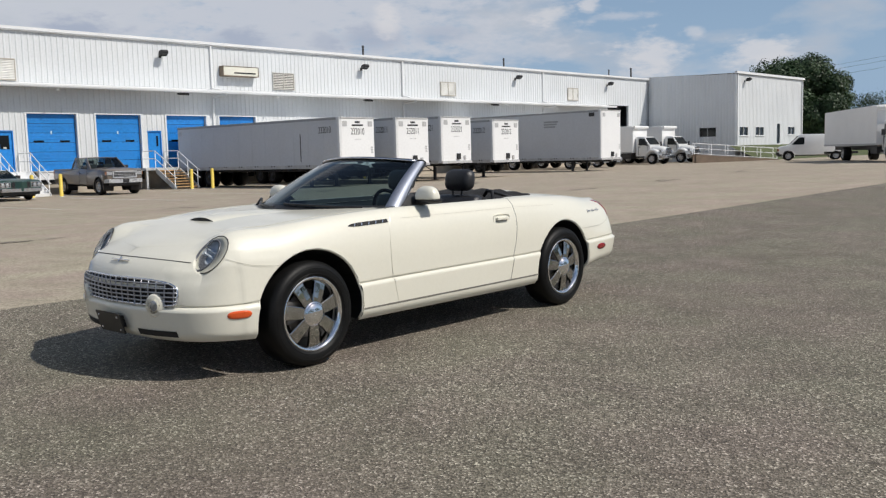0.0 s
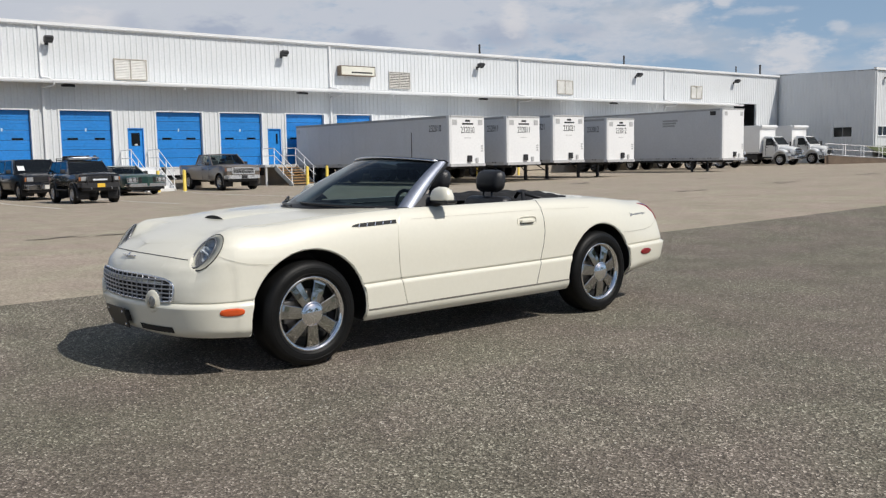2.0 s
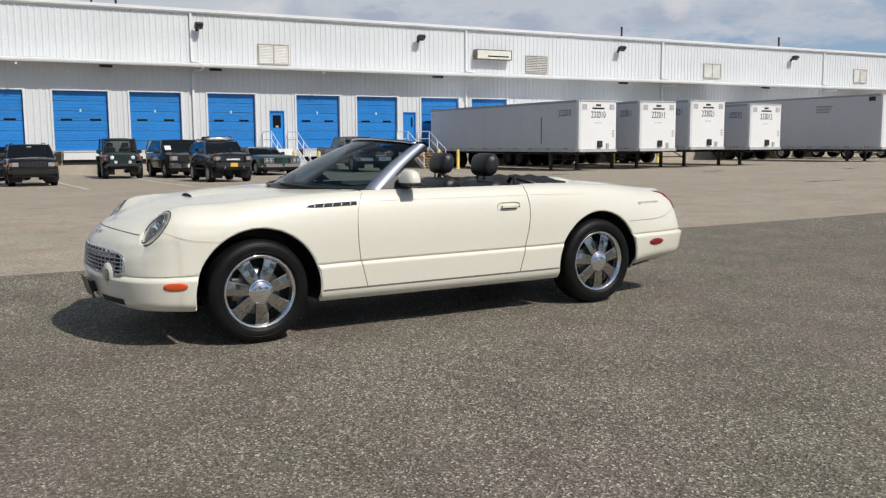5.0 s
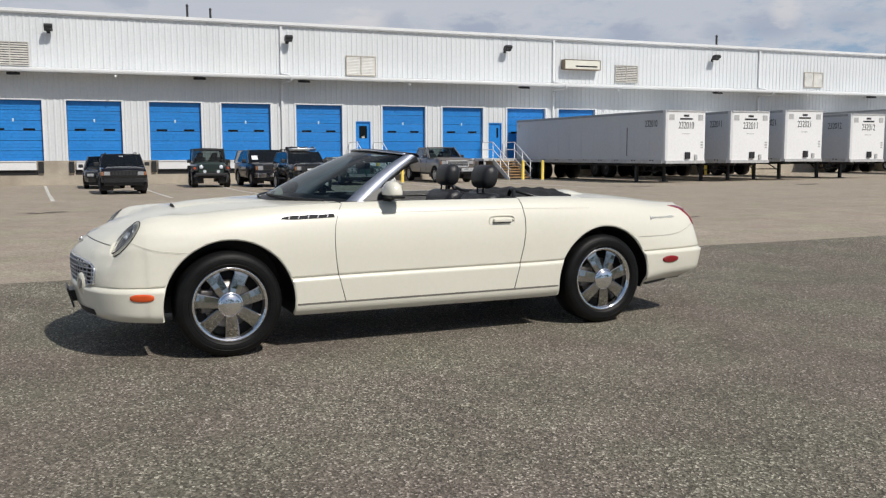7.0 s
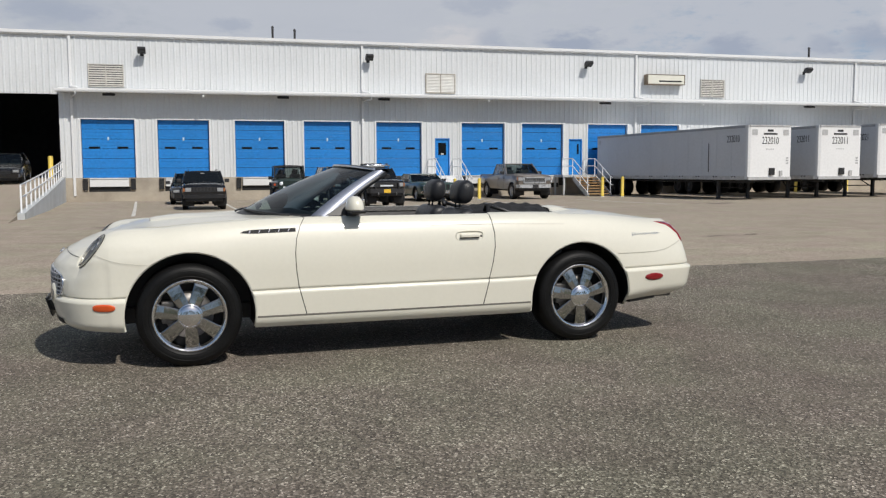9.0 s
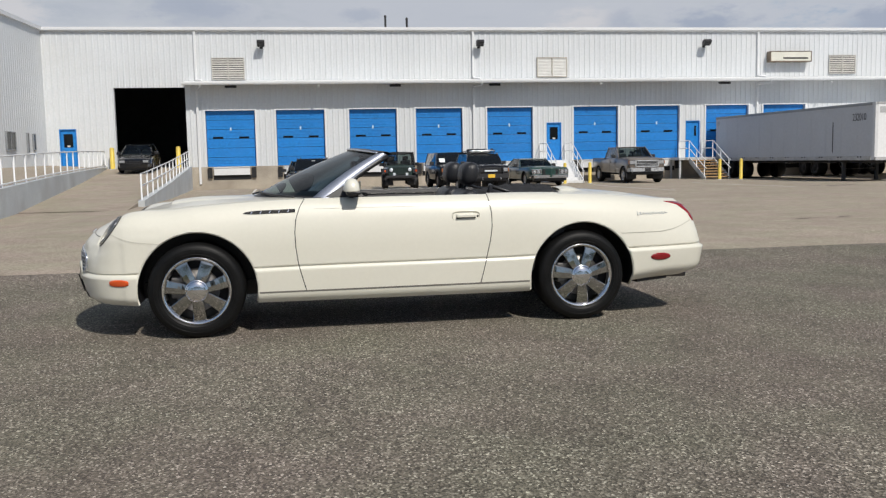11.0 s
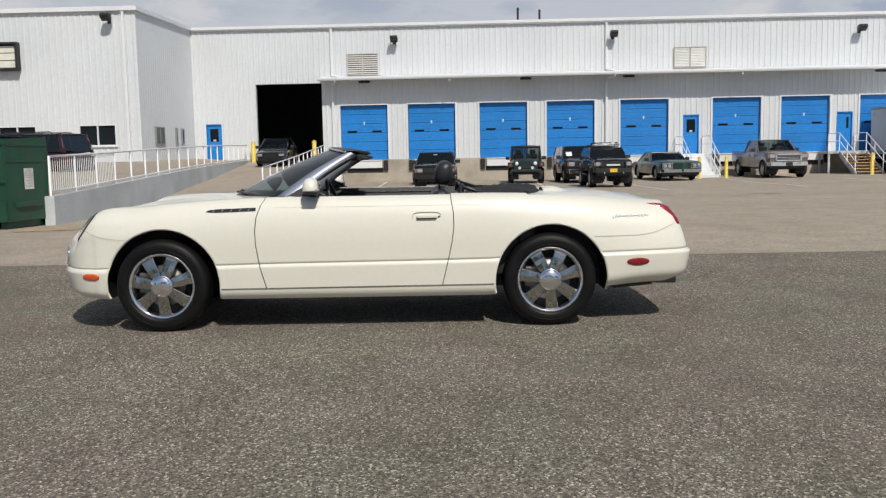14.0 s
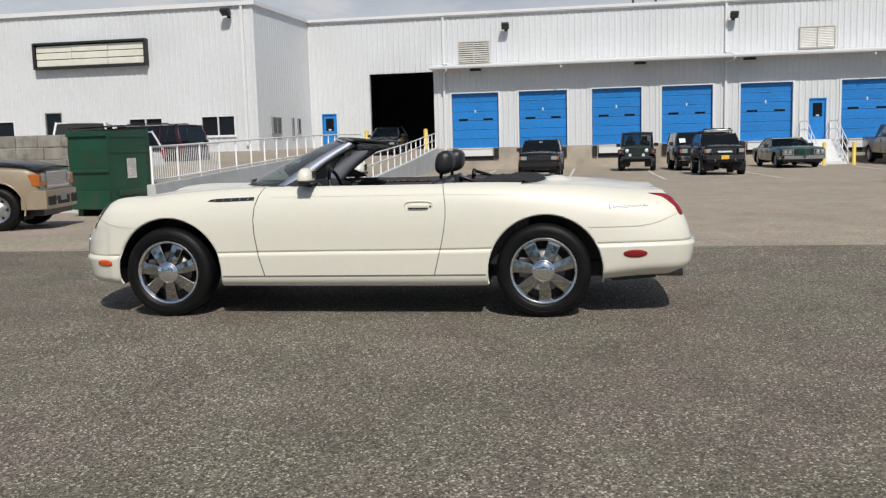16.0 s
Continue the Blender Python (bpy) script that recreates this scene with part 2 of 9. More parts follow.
BLACK_GAP = mat("dark_gap", (0.012, 0.012, 0.013), 0.7, var=0.1)
TAN_CONCRETE = mat("old_concrete", (0.42, 0.37, 0.30), 0.85, var=0.1, scale=1.2, fine=25.0, bump=0.3, dirt=((0.22, 0.19, 0.15), 0.6, 0.8))
FAR_BROWN = mat("brown_concrete", (0.20, 0.15, 0.11), 0.9, var=0.12, scale=1.5, bump=0.2)
GREY_CONCRETE = mat("grey_concrete", (0.53, 0.55, 0.555), 0.85, var=0.08, scale=0.8, fine=30.0, bump=0.25, dirt=((0.34, 0.33, 0.31), 0.4, 0.6))
YELLOW = mat("yellow_paint", (0.72, 0.53, 0.08), 0.5, var=0.1, scale=4.0, dirt=((0.4, 0.3, 0.1), 0.5, 3.0))
RUBBER = mat("rubber", (0.018, 0.018, 0.019), 0.65, var=0.2, scale=6.0, bump=0.15)
STEEL_GREY = mat("grey_steel", (0.30, 0.31, 0.32), 0.5, 0.4, 0.08, 3.0)
BLACK_STEEL = mat("black_steel", (0.02, 0.02, 0.022), 0.55, 0.0, 0.15, 4.0)
STEP_TAN = mat("rusty_step", (0.48, 0.30, 0.14), 0.8, var=0.15, scale=3.0, bump=0.2, dirt=((0.25, 0.13, 0.06), 0.6, 2.0))
PALE_MARK = mat("pale_blue_mark", (0.45, 0.60, 0.72), 0.6, var=0.15, scale=9.0)
LINE_WHITE = mat("worn_line_paint", (0.62, 0.60, 0.55), 0.8, var=0.15, scale=5.0, dirt=((0.36, 0.32, 0.27), 0.7, 3.0))
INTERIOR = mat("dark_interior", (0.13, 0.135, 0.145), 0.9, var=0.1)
DARK_GLASS = mat("dark_window", (0.010, 0.012, 0.013), 0.05, 0.0, 0.05, 1.0, spec=0.3)
TINT = glass("tinted_glass", (0.09, 0.10, 0.10), 0.45)
CREAM = mat("cream_panel", (0.74, 0.72, 0.62), 0.4, var=0.04)
GREEN_BIN = mat("green_bin_paint", (0.009, 0.062, 0.032), 0.45, var=0.12, scale=2.0, dirt=((0.05, 0.05, 0.03), 0.5, 2.5), bump=0.05)
PALE_CHIP = mat("pale_stone_chip", (0.50, 0.47, 0.41), 0.8, var=0.2, scale=30.0)
SAND = mat("tan_sand", (0.40, 0.285, 0.175), 0.95, var=0.2, scale=3.0, fine=60.0, bump=0.3)
BLOCK_GREY = mat("block_stone", (0.265, 0.25, 0.215), 0.9, var=0.22, scale=4.0, bump=0.7, rand=0.16, dirt=((0.24, 0.22, 0.19), 0.6, 1.5))
GRASS = mat("grass", (0.07, 0.085, 0.03), 0.9, var=0.25, scale=1.5, fine=20.0, bump=0.6)
BARK = mat("bark", (0.10, 0.075, 0.05), 0.9, var=0.2, scale=4.0, bump=0.5)
LEAF = mat("leaf", (0.026, 0.056, 0.016), 0.6, var=0.3, scale=0.6, fine=3.0, rand=0.1)

# ---- small mesh tools ----


def part(name, bm, m, parent=None, label="", smooth=False, kind="", category=""):
    """Link a bmesh as one mesh object, under a thing or a part."""
    me = bpy.data.meshes.new(name)
    bm.to_mesh(me)
    bm.free()
    for one in (m if isinstance(m, (list, tuple)) else [m]):
        me.materials.append(one)
    if smooth:
        me.polygons.foreach_set("use_smooth", [True] * len(me.polygons))
    ob = new(name, me)
    if parent:
        ob.parent = parent
    return tagged(ob, label, category, "", kind)


def thing(name, m, label, category, group=""):
    ob = new(name)
    ob.empty_display_size = 0.3
    ob.matrix_basis = m
    return tagged(ob, label, category, group)


def box(bm, x0, x1, y0, y1, z0, z1, bevel=0.0, mi=0, m=None):
    vs = [bm.verts.new((x, y, z)) for x in (x0, x1) for y in (y0, y1) for z in (z0, z1)]
    fs = [bm.faces.new([vs[k] for k in q]) for q in ((0, 1, 3, 2), (4, 6, 7, 5), (0, 4, 5, 1), (2, 3, 7, 6), (0, 2, 6, 4), (1, 5, 7, 3))]
    for f in fs:
        f.material_index = mi
    if m is not None:
        for v in vs:
            v.co = m @ v.co
    if bevel:
        es = list({e for f in fs for e in f.edges})
        bmesh.ops.bevel(bm, geom=es, offset=bevel, segments=2, affect="EDGES", profile=0.6)
    return vs


def tube(bm, pts, r, seg=8, mi=0, caps=True, closed=False):
    """A round bar along a line of points; r may be one radius or one a point."""
    pts = [Vector(p) for p in pts]
    rs = r if isinstance(r, (list, tuple)) else [r] * len(pts)
    rings, side = [], None
    for k, p in enumerate(pts):
        a, b = pts[max(k - 1, 0)], pts[min(k + 1, len(pts) - 1)]
        if closed:
            a, b = pts[k - 1], pts[(k + 1) % len(pts)]
        d = (b - a).normalized()
        if side is None:
            side = d.cross(Vector((0, 0, 1)) if abs(d.z) < 0.9 else Vector((1, 0, 0))).normalized()
        side = (side - d * side.dot(d)).normalized()
        up = d.cross(side)
        rings.append([bm.verts.new(p + (side * math.cos(t) + up * math.sin(t)) * rs[k]) for t in (2 * math.pi * i / seg for i in range(seg))])
    n = len(rings)
    for k in range(n if closed else n - 1):
        a, b = rings[k], rings[(k + 1) % n]
        for i in range(seg):
            f = bm.faces.new((a[i], a[(i + 1) % seg], b[(i + 1) % seg], b[i]))
            f.material_index, f.smooth = mi, True
    if caps and not closed:
        for ring in (rings[0], rings[-1]):
            f = bm.faces.new(ring)
            f.material_index = mi


def prism(bm, outline, a, b, axis="y", mi=0, bevel=0.0):
    """A flat outline [(p, q)...] pushed from a to b along an axis."""
    def at(p, q, w):
        return {"x": (w, p, q), "y": (p, w, q), "z": (p, q, w)}[axis]
    lo = [bm.verts.new(at(p, q, a)) for p, q in outline]
    hi = [bm.verts.new(at(p, q, b)) for p, q in outline]
    fs = [bm.faces.new(lo), bm.faces.new(hi[::-1])]
    k = len(outline)
    fs += [bm.faces.new((lo[i], hi[i], hi[(i + 1) % k], lo[(i + 1) % k])) for i in range(k)]
    for f in fs:
        f.material_index = mi
    if bevel:
        bmesh.ops.bevel(bm, geom=list({e for f in fs for e in f.edges}), offset=bevel, segments=2, affect="EDGES", profile=0.6)


def lathe(bm, profile, seg=32, axis="y", mi=0, m=None):
    """Turn a profile [(radius, along)...] round an axis."""
    rings = []
    for r, w in profile:
        ring = []
        for i in range(seg):
            t = 2 * math.pi * i / seg
            c, s = r * math.cos(t), r * math.sin(t)
            p = Vector({"y": (c, w, s), "x": (w, c, s), "z": (c, s, w)}[axis])
            ring.append(bm.verts.new(m @ p if m is not None else p))
        rings.append(ring)
    for a, b in zip(rings, rings[1:]):
        for i in range(seg):
            f = bm.faces.new((a[i], a[(i + 1) % seg], b[(i + 1) % seg], b[i]))
            f.material_index, f.smooth = mi, True
    return rings


def interp(x, xs, ys):
    return float(np.interp(x, xs, ys))


def smooth(x, xs, ys):
    """Interpolate with rounded bends (monotone cubic)."""
    if x <= xs[0]:
        return ys[0]
    if x >= xs[-1]:
        return ys[-1]
    k = max(i for i in range(len(xs)) if xs[i] <= x)
    k = min(k, len(xs) - 2)
    d = [(ys[i + 1] - ys[i]) / (xs[i + 1] - xs[i]) for i in range(len(xs) - 1)]

    def slope(i):
        if i == 0:
            return d[0]
        if i == len(xs) - 1:
            return d[-1]
        return 0.0 if d[i - 1] * d[i] <= 0 else 2 * d[i - 1] * d[i] / (d[i - 1] + d[i])
    h = xs[k + 1] - xs[k]
    t = (x - xs[k]) / h
    return ((2 * t**3 - 3 * t**2 + 1) * ys[k] + (t**3 - 2 * t**2 + t) * h * slope(k) + (3 * t**2 - 2 * t**3) * ys[k + 1] + (t**3 - t**2) * h * slope(k + 1))


# ---- the ground: an asphalt lane and a concrete lot ----
FACE = -48.03  # plane of the dock wall
FLOOR = 1.08   # dock floor


def edge_x(y):
    return -7.72 - 0.037 * max(min(y, 60), -40)


def ground_z(x, y):
    u = edge_x(y) - x
    rise = -0.002 * (min(max(y, -5), 12) - 3.55) + 0.004 * min(max(0, y - 14), 70)
    if u < 0:
        return rise + interp(u, (-12.0, -3.5, -1.55, 0.0), (-0.0944, 0.0985, 0.104, 0.178))
    dip = 0.12 * interp(x, (-26.0, -20.0, -15.0, -12.5), (0.0, 1.0, 1.0, 0.0)) * interp(y, (-9.0, -6.0, -2.5, -0.5), (0.0, 1.0, 1.0, 0.0))
    return 0.178 + rise - 0.0108 * min(u, 28.5) - 0.001 * min(max(0, u - 28.5), 30) - dip


us = [-1500, -400, -120, -50, -25, -16, -12, -10, -8, -6, -5, -3.5, -2.5, -1.55, -0.8, 0, 0.02, 1, 3, 5, 6, 7, 8, 9, 10, 11, 12, 13, 14, 15, 17, 19, 20, 21, 23, 25, 28.5, 32, 36, 45, 60, 120, 400, 1500]
ys = [-1500, -400, -120, -60, -40, -25, -15, -10, -9, -7.5, -6, -5, -3.5, -2.5, -1.5, -0.5, 0, 4, 8, 12, 14, 18, 24, 32, 40, 50, 60, 72, 84, 100, 140, 400, 1500]
bm = bmesh.new()
grid = [[bm.verts.new((edge_x(y) - u, y, ground_z(edge_x(y) - u, y) - (0.004 if u > 0 else 0))) for y in ys] for u in us]
for i in range(len(us) - 1):
    for j in range(len(ys) - 1):
        f = bm.faces.new((grid[i][j], grid[i][j + 1], grid[i + 1][j + 1], grid[i + 1][j]))
        f.material_index = 0 if us[i] < 0 else 1
bmesh.ops.recalc_face_normals(bm, faces=bm.faces)
part("ground", bm, [ASPHALT, CONCRETE_LOT], None, "speckled grey asphalt lane beside a pale concrete lot", kind="structure", category="ground")

# ---- buildings ----


def ribbed_wall(name, origin, along, out, length, z0, top, openings, label, pitch=0.305, depth=0.026, thick=0.22):
    """Sheet-metal wall with upright ribs; openings (u0, u1, z0, z1) go through it. top: height at each end."""
    along, out = Vector(along), Vector(out)
    ulist = {0.0, length}
    k = 0.15
    while k < length - 0.1:
        ulist.update((round(k - 0.055, 3), round(k - 0.03, 3), round(k + 0.03, 3), round(k + 0.055, 3)))
        k += pitch
    for o in openings:
        ulist.update((round(o[0], 3), round(o[1], 3)))
    ul = sorted(u for u in ulist if 0 <= u <= length)
    ul = [u for i, u in enumerate(ul) if i == 0 or u - ul[i - 1] > 0.002]

    def w(u):
        t = (u - 0.15 + pitch / 2) % pitch - pitch / 2
        return depth if abs(t) <= 0.031 else 0.0 if abs(t) >= 0.054 else depth * (0.055 - abs(t)) / 0.025
    bm = bmesh.new()

    def v(u, z, off):
        p = Vector(origin) + along * u + out * off
        return bm.verts.new((p.x, p.y, z))
    for a, b in zip(ul, ul[1:]):
        mid = (a + b) / 2
        ta, tb = (top[0] + (top[1] - top[0]) * u / length for u in (a, b))
        holes = sorted((o[2], o[3]) for o in openings if o[0] < mid < o[1])
        spans, lo = [], z0
        for h0, h1 in holes:
            if h0 > lo + 0.005:
                spans.append((lo, h0, h0))
            lo = h1
        spans.append((lo, ta, tb))
        for lo, ha, hb in spans:
            bm.faces.new((v(a, lo, w(a)), v(b, lo, w(b)), v(b, hb, w(b)), v(a, ha, w(a))))
            bm.faces.new((v(a, lo, -thick), v(a, ha, -thick), v(b, hb, -thick), v(b, lo, -thick)))
    for u0, u1, h0, h1 in openings:
        for (pa, pb) in (((u0, h0), (u0, h1)), ((u0, h1), (u1, h1)), ((u1, h1), (u1, h0)), ((u1, h0), (u0, h0))):
            bm.faces.new((v(*pa, 0.0), v(*pb, 0.0), v(*pb, -thick), v(*pa, -thick)))
    return part(name, bm, WHITE_METAL, None, label, kind="structure", category="wall")


DOORS = [-1.52, 2.24, 6.22, 9.92, 13.97, 19.0, 22.72, 26.97, 30.53]
DOOR_W, DOOR_TOP = 2.63, 4.1
EXITS = [17.41, 25.74, -9.09]
EXIT_W, EXIT_TOP = 0.87, 3.22
Y0, Y1 = -9.74, 80.57
ROOF = 8.42
BIG = [(-6.2, -2.52, 5.36), (73.2, 76.9, 5.72)]
openings = [(y - Y0, y - Y0 + DOOR_W, FLOOR - 0.005, DOOR_TOP) for y in DOORS]
openings += [(y - Y0, y - Y0 + EXIT_W, FLOOR - 0.005, EXIT_TOP) for y in EXITS]
openings += [(a - Y0, b - Y0, FLOOR - 0.005, top) for a, b, top in BIG]
ribbed_wall("wall_dock", (FACE, Y0, 0), (0, 1, 0), (1, 0, 0), Y1 - Y0, FLOOR, (ROOF, ROOF), openings, "white ribbed metal wall of a loading dock")

bm = bmesh.new()
box(bm, FACE - 0.22, FACE + 0.06, Y0, Y1, -0.6, FLOOR - 0.006, 0.0)
part("wall_foundation", bm, TAN_CONCRETE, None, "stained tan concrete dock foundation", kind="structure", category="wall")

# roof edge, roof sheets, canopy
bm = bmesh.new()
prism(bm, [(FACE - 0.05, ROOF - 0.1), (FACE + 0.12, ROOF - 0.12), (FACE + 0.2, ROOF - 0.05), (FACE + 0.2, ROOF + 0.1), (FACE - 0.05, ROOF + 0.12)], Y0 - 0.1, Y1 - 0.02, "y")
part("trim_roof_edge", bm, TRIM_WHITE, None, "white metal gutter along the roof edge", kind="structure", category="trim")
bm = bmesh.new()
prism(bm, [(FACE - 0.03, ROOF + 0.02), (FACE - 0.03, ROOF + 0.1), (FACE - 30, ROOF + 1.1), (FACE - 30, ROOF + 1.0)], Y0, Y1, "y")
part("roof", bm, WHITE_METAL, None, "low-pitched white metal roof", kind="structure", category="roof")
CAN0, CAN1, CAN_Z, CAN_OUT = -2.5, 73.1, 5.46, 1.0
bm = bmesh.new()
prism(bm, [(FACE + 0.035, CAN_Z + 0.02), (FACE + CAN_OUT, CAN_Z - 0.03), (FACE + CAN_OUT, CAN_Z + 0.08), (FACE + 0.035, CAN_Z + 0.24)], CAN0, CAN1, "y")
part("canopy", bm, TRIM_WHITE, None, "long white metal canopy over the dock doors", kind="structure", category="canopy")
bm = bmesh.new()
prism(bm, [(FACE + CAN_OUT + 0.003, CAN_Z - 0.06), (FACE + CAN_OUT + 0.09, CAN_Z - 0.05), (FACE + CAN_OUT + 0.12, CAN_Z + 0.02), (FACE + CAN_OUT + 0.12, CAN_Z + 0.1), (FACE + CAN_OUT + 0.003, CAN_Z + 0.11)], CAN0 - 0.05, CAN1 + 0.05, "y")
part("trim_canopy_gutter", bm, TRIM_WHITE, None, "white gutter on the canopy's edge", kind="structure", category="trim")

# side walls and left building
LBX = -39.86
ribbed_wall("wall_left_side", (LBX, Y0, 0), (-1, 0, 0), (0, 1, 0), LBX - FACE, 0.9, (8.24, ROOF), [(1.76, 3.0, 2.05, 2.93), (4.75, 5.0, 1.95, 2.95), (5.7, 6.06, 2.1, 2.94)], "white ribbed metal side wall", depth=0.013)
LB0 = -46.0
lwin = [(-12.7, -10.92, 2.0, 3.0), (-16.56, -14.73, 2.0, 3.0), (-26.0, -22.89, 2.2, 3.06), (-21.14, -20.19, 1.2, 3.42)]
ribbed_wall("wall_left_front", (LBX, LB0, 0), (0, 1, 0), (1, 0, 0), Y0 - LB0, 0.9, (8.24, 8.24), [(a - LB0, b - LB0, c, d) for a, b, c, d in lwin], "white ribbed metal front wall")
bm = bmesh.new()
prism(bm, [(LB0, 8.2), (Y0 + 0.12, 8.2), (Y0 + 0.12, 8.4), (LB0, 8.4)], LBX - 0.1, LBX + 0.16, "x")
part("trim_left_eave", bm, TRIM_WHITE, None, "white metal eave", kind="structure", category="trim")
bm = bmesh.new()
prism(bm, [(LBX - 0.1, 8.2), (FACE + 0.2, ROOF - 0.06), (FACE + 0.2, ROOF + 0.12), (LBX - 0.1, 8.4)], Y0 - 0.02, Y0 + 0.12, "y")
part("trim_left_gable", bm, TRIM_WHITE, None, "white metal gable trim", kind="structure", category="trim")
bm = bmesh.new()
prism(bm, [(LBX + 0.1, 8.36), (FACE - 20, 9.2), (FACE - 20, 9.1), (LBX + 0.1, 8.26)], LB0, Y0, "y")
part("roof_left", bm, WHITE_METAL, None, "low-pitched white metal roof", kind="structure", category="roof")
# right building
RBX, RY0, RY1 = -38.63, 80.57, 96.1
ribbed_wall("wall_right_side", (FACE, RY0, 0), (1, 0, 0), (0, -1, 0), RBX - FACE, -0.3, (ROOF + 0.1, 8.36), [(5.67, 7.39, 2.46, 3.34)], "shaded white ribbed metal side wall")
rwin = [(81.3, 83.2, 2.48, 3.36), (84.8, 86.7, 2.48, 3.36), (92.4, 94.2, 2.56, 3.4), (89.7, 90.55, 1.62, 3.73)]
ribbed_wall("wall_right_front", (RBX, RY0, 0), (0, 1, 0), (1, 0, 0), RY1 - RY0, 0.5, (8.36, 8.36), [(a - RY0, b - RY0, c, d) for a, b, c, d in rwin], "white ribbed metal front wall")
bm = bmesh.new()
prism(bm, [(RY0 - 0.12, 8.3), (RY1 + 0.15, 8.3), (RY1 + 0.15, 8.52), (RY0 - 0.12, 8.52)], RBX - 0.1, RBX + 0.18, "x")
part("trim_right_eave", bm, TRIM_WHITE, None, "white metal eave", kind="structure", category="trim")
bm = bmesh.new()
prism(bm, [(RBX, 8.34), (FACE - 20, 9.3), (FACE - 20, 9.2), (RBX, 8.26)], RY0, RY1, "y")
part("roof_right", bm, WHITE_METAL, None, "low-pitched white metal roof", kind="structure", category="roof")
bm = bmesh.new()
box(bm, FACE - 20, RBX - 0.23, RY1 - 0.2, RY1, -0.3, 8.3)
part("wall_right_end", bm, WHITE_METAL, None, "white metal end wall", kind="structure", category="wall")
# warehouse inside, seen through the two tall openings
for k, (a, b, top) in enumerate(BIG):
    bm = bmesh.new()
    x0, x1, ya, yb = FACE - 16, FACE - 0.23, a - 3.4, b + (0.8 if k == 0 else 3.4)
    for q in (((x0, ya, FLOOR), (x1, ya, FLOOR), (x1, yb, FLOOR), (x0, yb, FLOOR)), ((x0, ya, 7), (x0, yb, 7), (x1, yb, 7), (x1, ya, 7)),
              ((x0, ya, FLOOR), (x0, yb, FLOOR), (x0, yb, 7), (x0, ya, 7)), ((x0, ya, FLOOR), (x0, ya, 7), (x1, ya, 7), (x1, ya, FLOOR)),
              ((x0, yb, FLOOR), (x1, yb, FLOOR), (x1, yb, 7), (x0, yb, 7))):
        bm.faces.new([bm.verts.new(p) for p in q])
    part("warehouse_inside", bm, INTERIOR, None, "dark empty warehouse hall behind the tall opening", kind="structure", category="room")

# ---- the convertible ----
# Measures: s runs back from the front axle, y to the car's left, z up from the tarmac.
PAINT = mat("cream_car_paint", (0.75, 0.725, 0.62), 0.45, 0.0, 0.01, 1.0, 40.0, coat=0.8)
PAINT.node_tree.nodes["Principled BSDF"].inputs["Coat Roughness"].default_value = 0.14
WHEEL_CHROME = mat("wheel_chrome", (0.44, 0.44, 0.425), 0.05, 1.0, 0.02, 4.0)
CHROME = mat("chrome", (0.86, 0.86, 0.87), 0.05, 1.0, 0.02, 4.0)
PILLAR = mat("bright_pillar", (0.44, 0.47, 0.55), 0.5, 0.6, 0.04, 4.0)
SATIN = mat("satin_silver", (0.62, 0.64, 0.68), 0.22, 0.9, 0.03, 4.0)
TYRE = mat("tyre_rubber", (0.006, 0.006, 0.006), 0.5, 0.0, 0.2, 8.0, 90.0, bump=0.1, spec=0.2)
LEATHER = mat("black_leather", (0.018, 0.018, 0.02), 0.42, 0.0, 0.15, 5.0, 120.0, bump=0.25)
CLOTH_BLACK = mat("black_canvas", (0.016, 0.016, 0.017), 0.85, 0.0, 0.2, 6.0, 200.0, bump=0.4)
PLASTIC = mat("black_plastic", (0.014, 0.014, 0.015), 0.4, 0.0, 0.12, 6.0)
AMBER = mat("amber_lens", (0.72, 0.10, 0.02), 0.12, 0.0, 0.05, 8.0, coat=0.5)
RED_LENS = mat("red_lens", (0.26, 0.010, 0.014), 0.1, 0.0, 0.06, 8.0, coat=0.6)
LAMP_BACK = mat("lamp_reflector", (0.72, 0.76, 0.80), 0.35, 0.25, 0.15, 25.0)
BOWL = mat("lamp_bowl", (0.58, 0.63, 0.70), 0.3, 0.1, 0.1, 25.0)
GREY_LAMP = mat("grey_lamp_housing", (0.15, 0.155, 0.17), 0.3, 0.2, 0.1, 20.0)
FOG_GLASS = mat("fog_lamp_glass", (0.30, 0.32, 0.34), 0.12, 0.6, 0.25, 40.0, coat=0.5)
GRILLE_BAR = mat("grille_bar", (0.40, 0.41, 0.44), 0.3, 0.7, 0.05, 6.0)
LENS = glass("lamp_lens", (0.93, 0.95, 0.97), 0.95)
SCREEN = glass("windscreen_glass", (0.24, 0.345, 0.37), 0.95)
DISC = mat("brake_disc", (0.20, 0.19, 0.18), 0.4, 0.8, 0.1, 20.0)
CAR = Matrix(((0.03709, 0.99930, 0.00254, -5.23570), (-0.99931, 0.03713, 0.00216, 3.51638), (0.00206, -0.00262, 0.99999, 0.10256), (0, 0, 0, 1)))
CAR_WIDTH = Matrix.Translation((0, 0.055, 0)) @ Matrix.Diagonal((1, 0.939, 1, 1))  # the loft below is a little wide: drawn in about its left flank
car = thing("convertible_car", CAR @ CAR_WIDTH, "cream white two-seat convertible, top folded down, chrome wheels", "car")

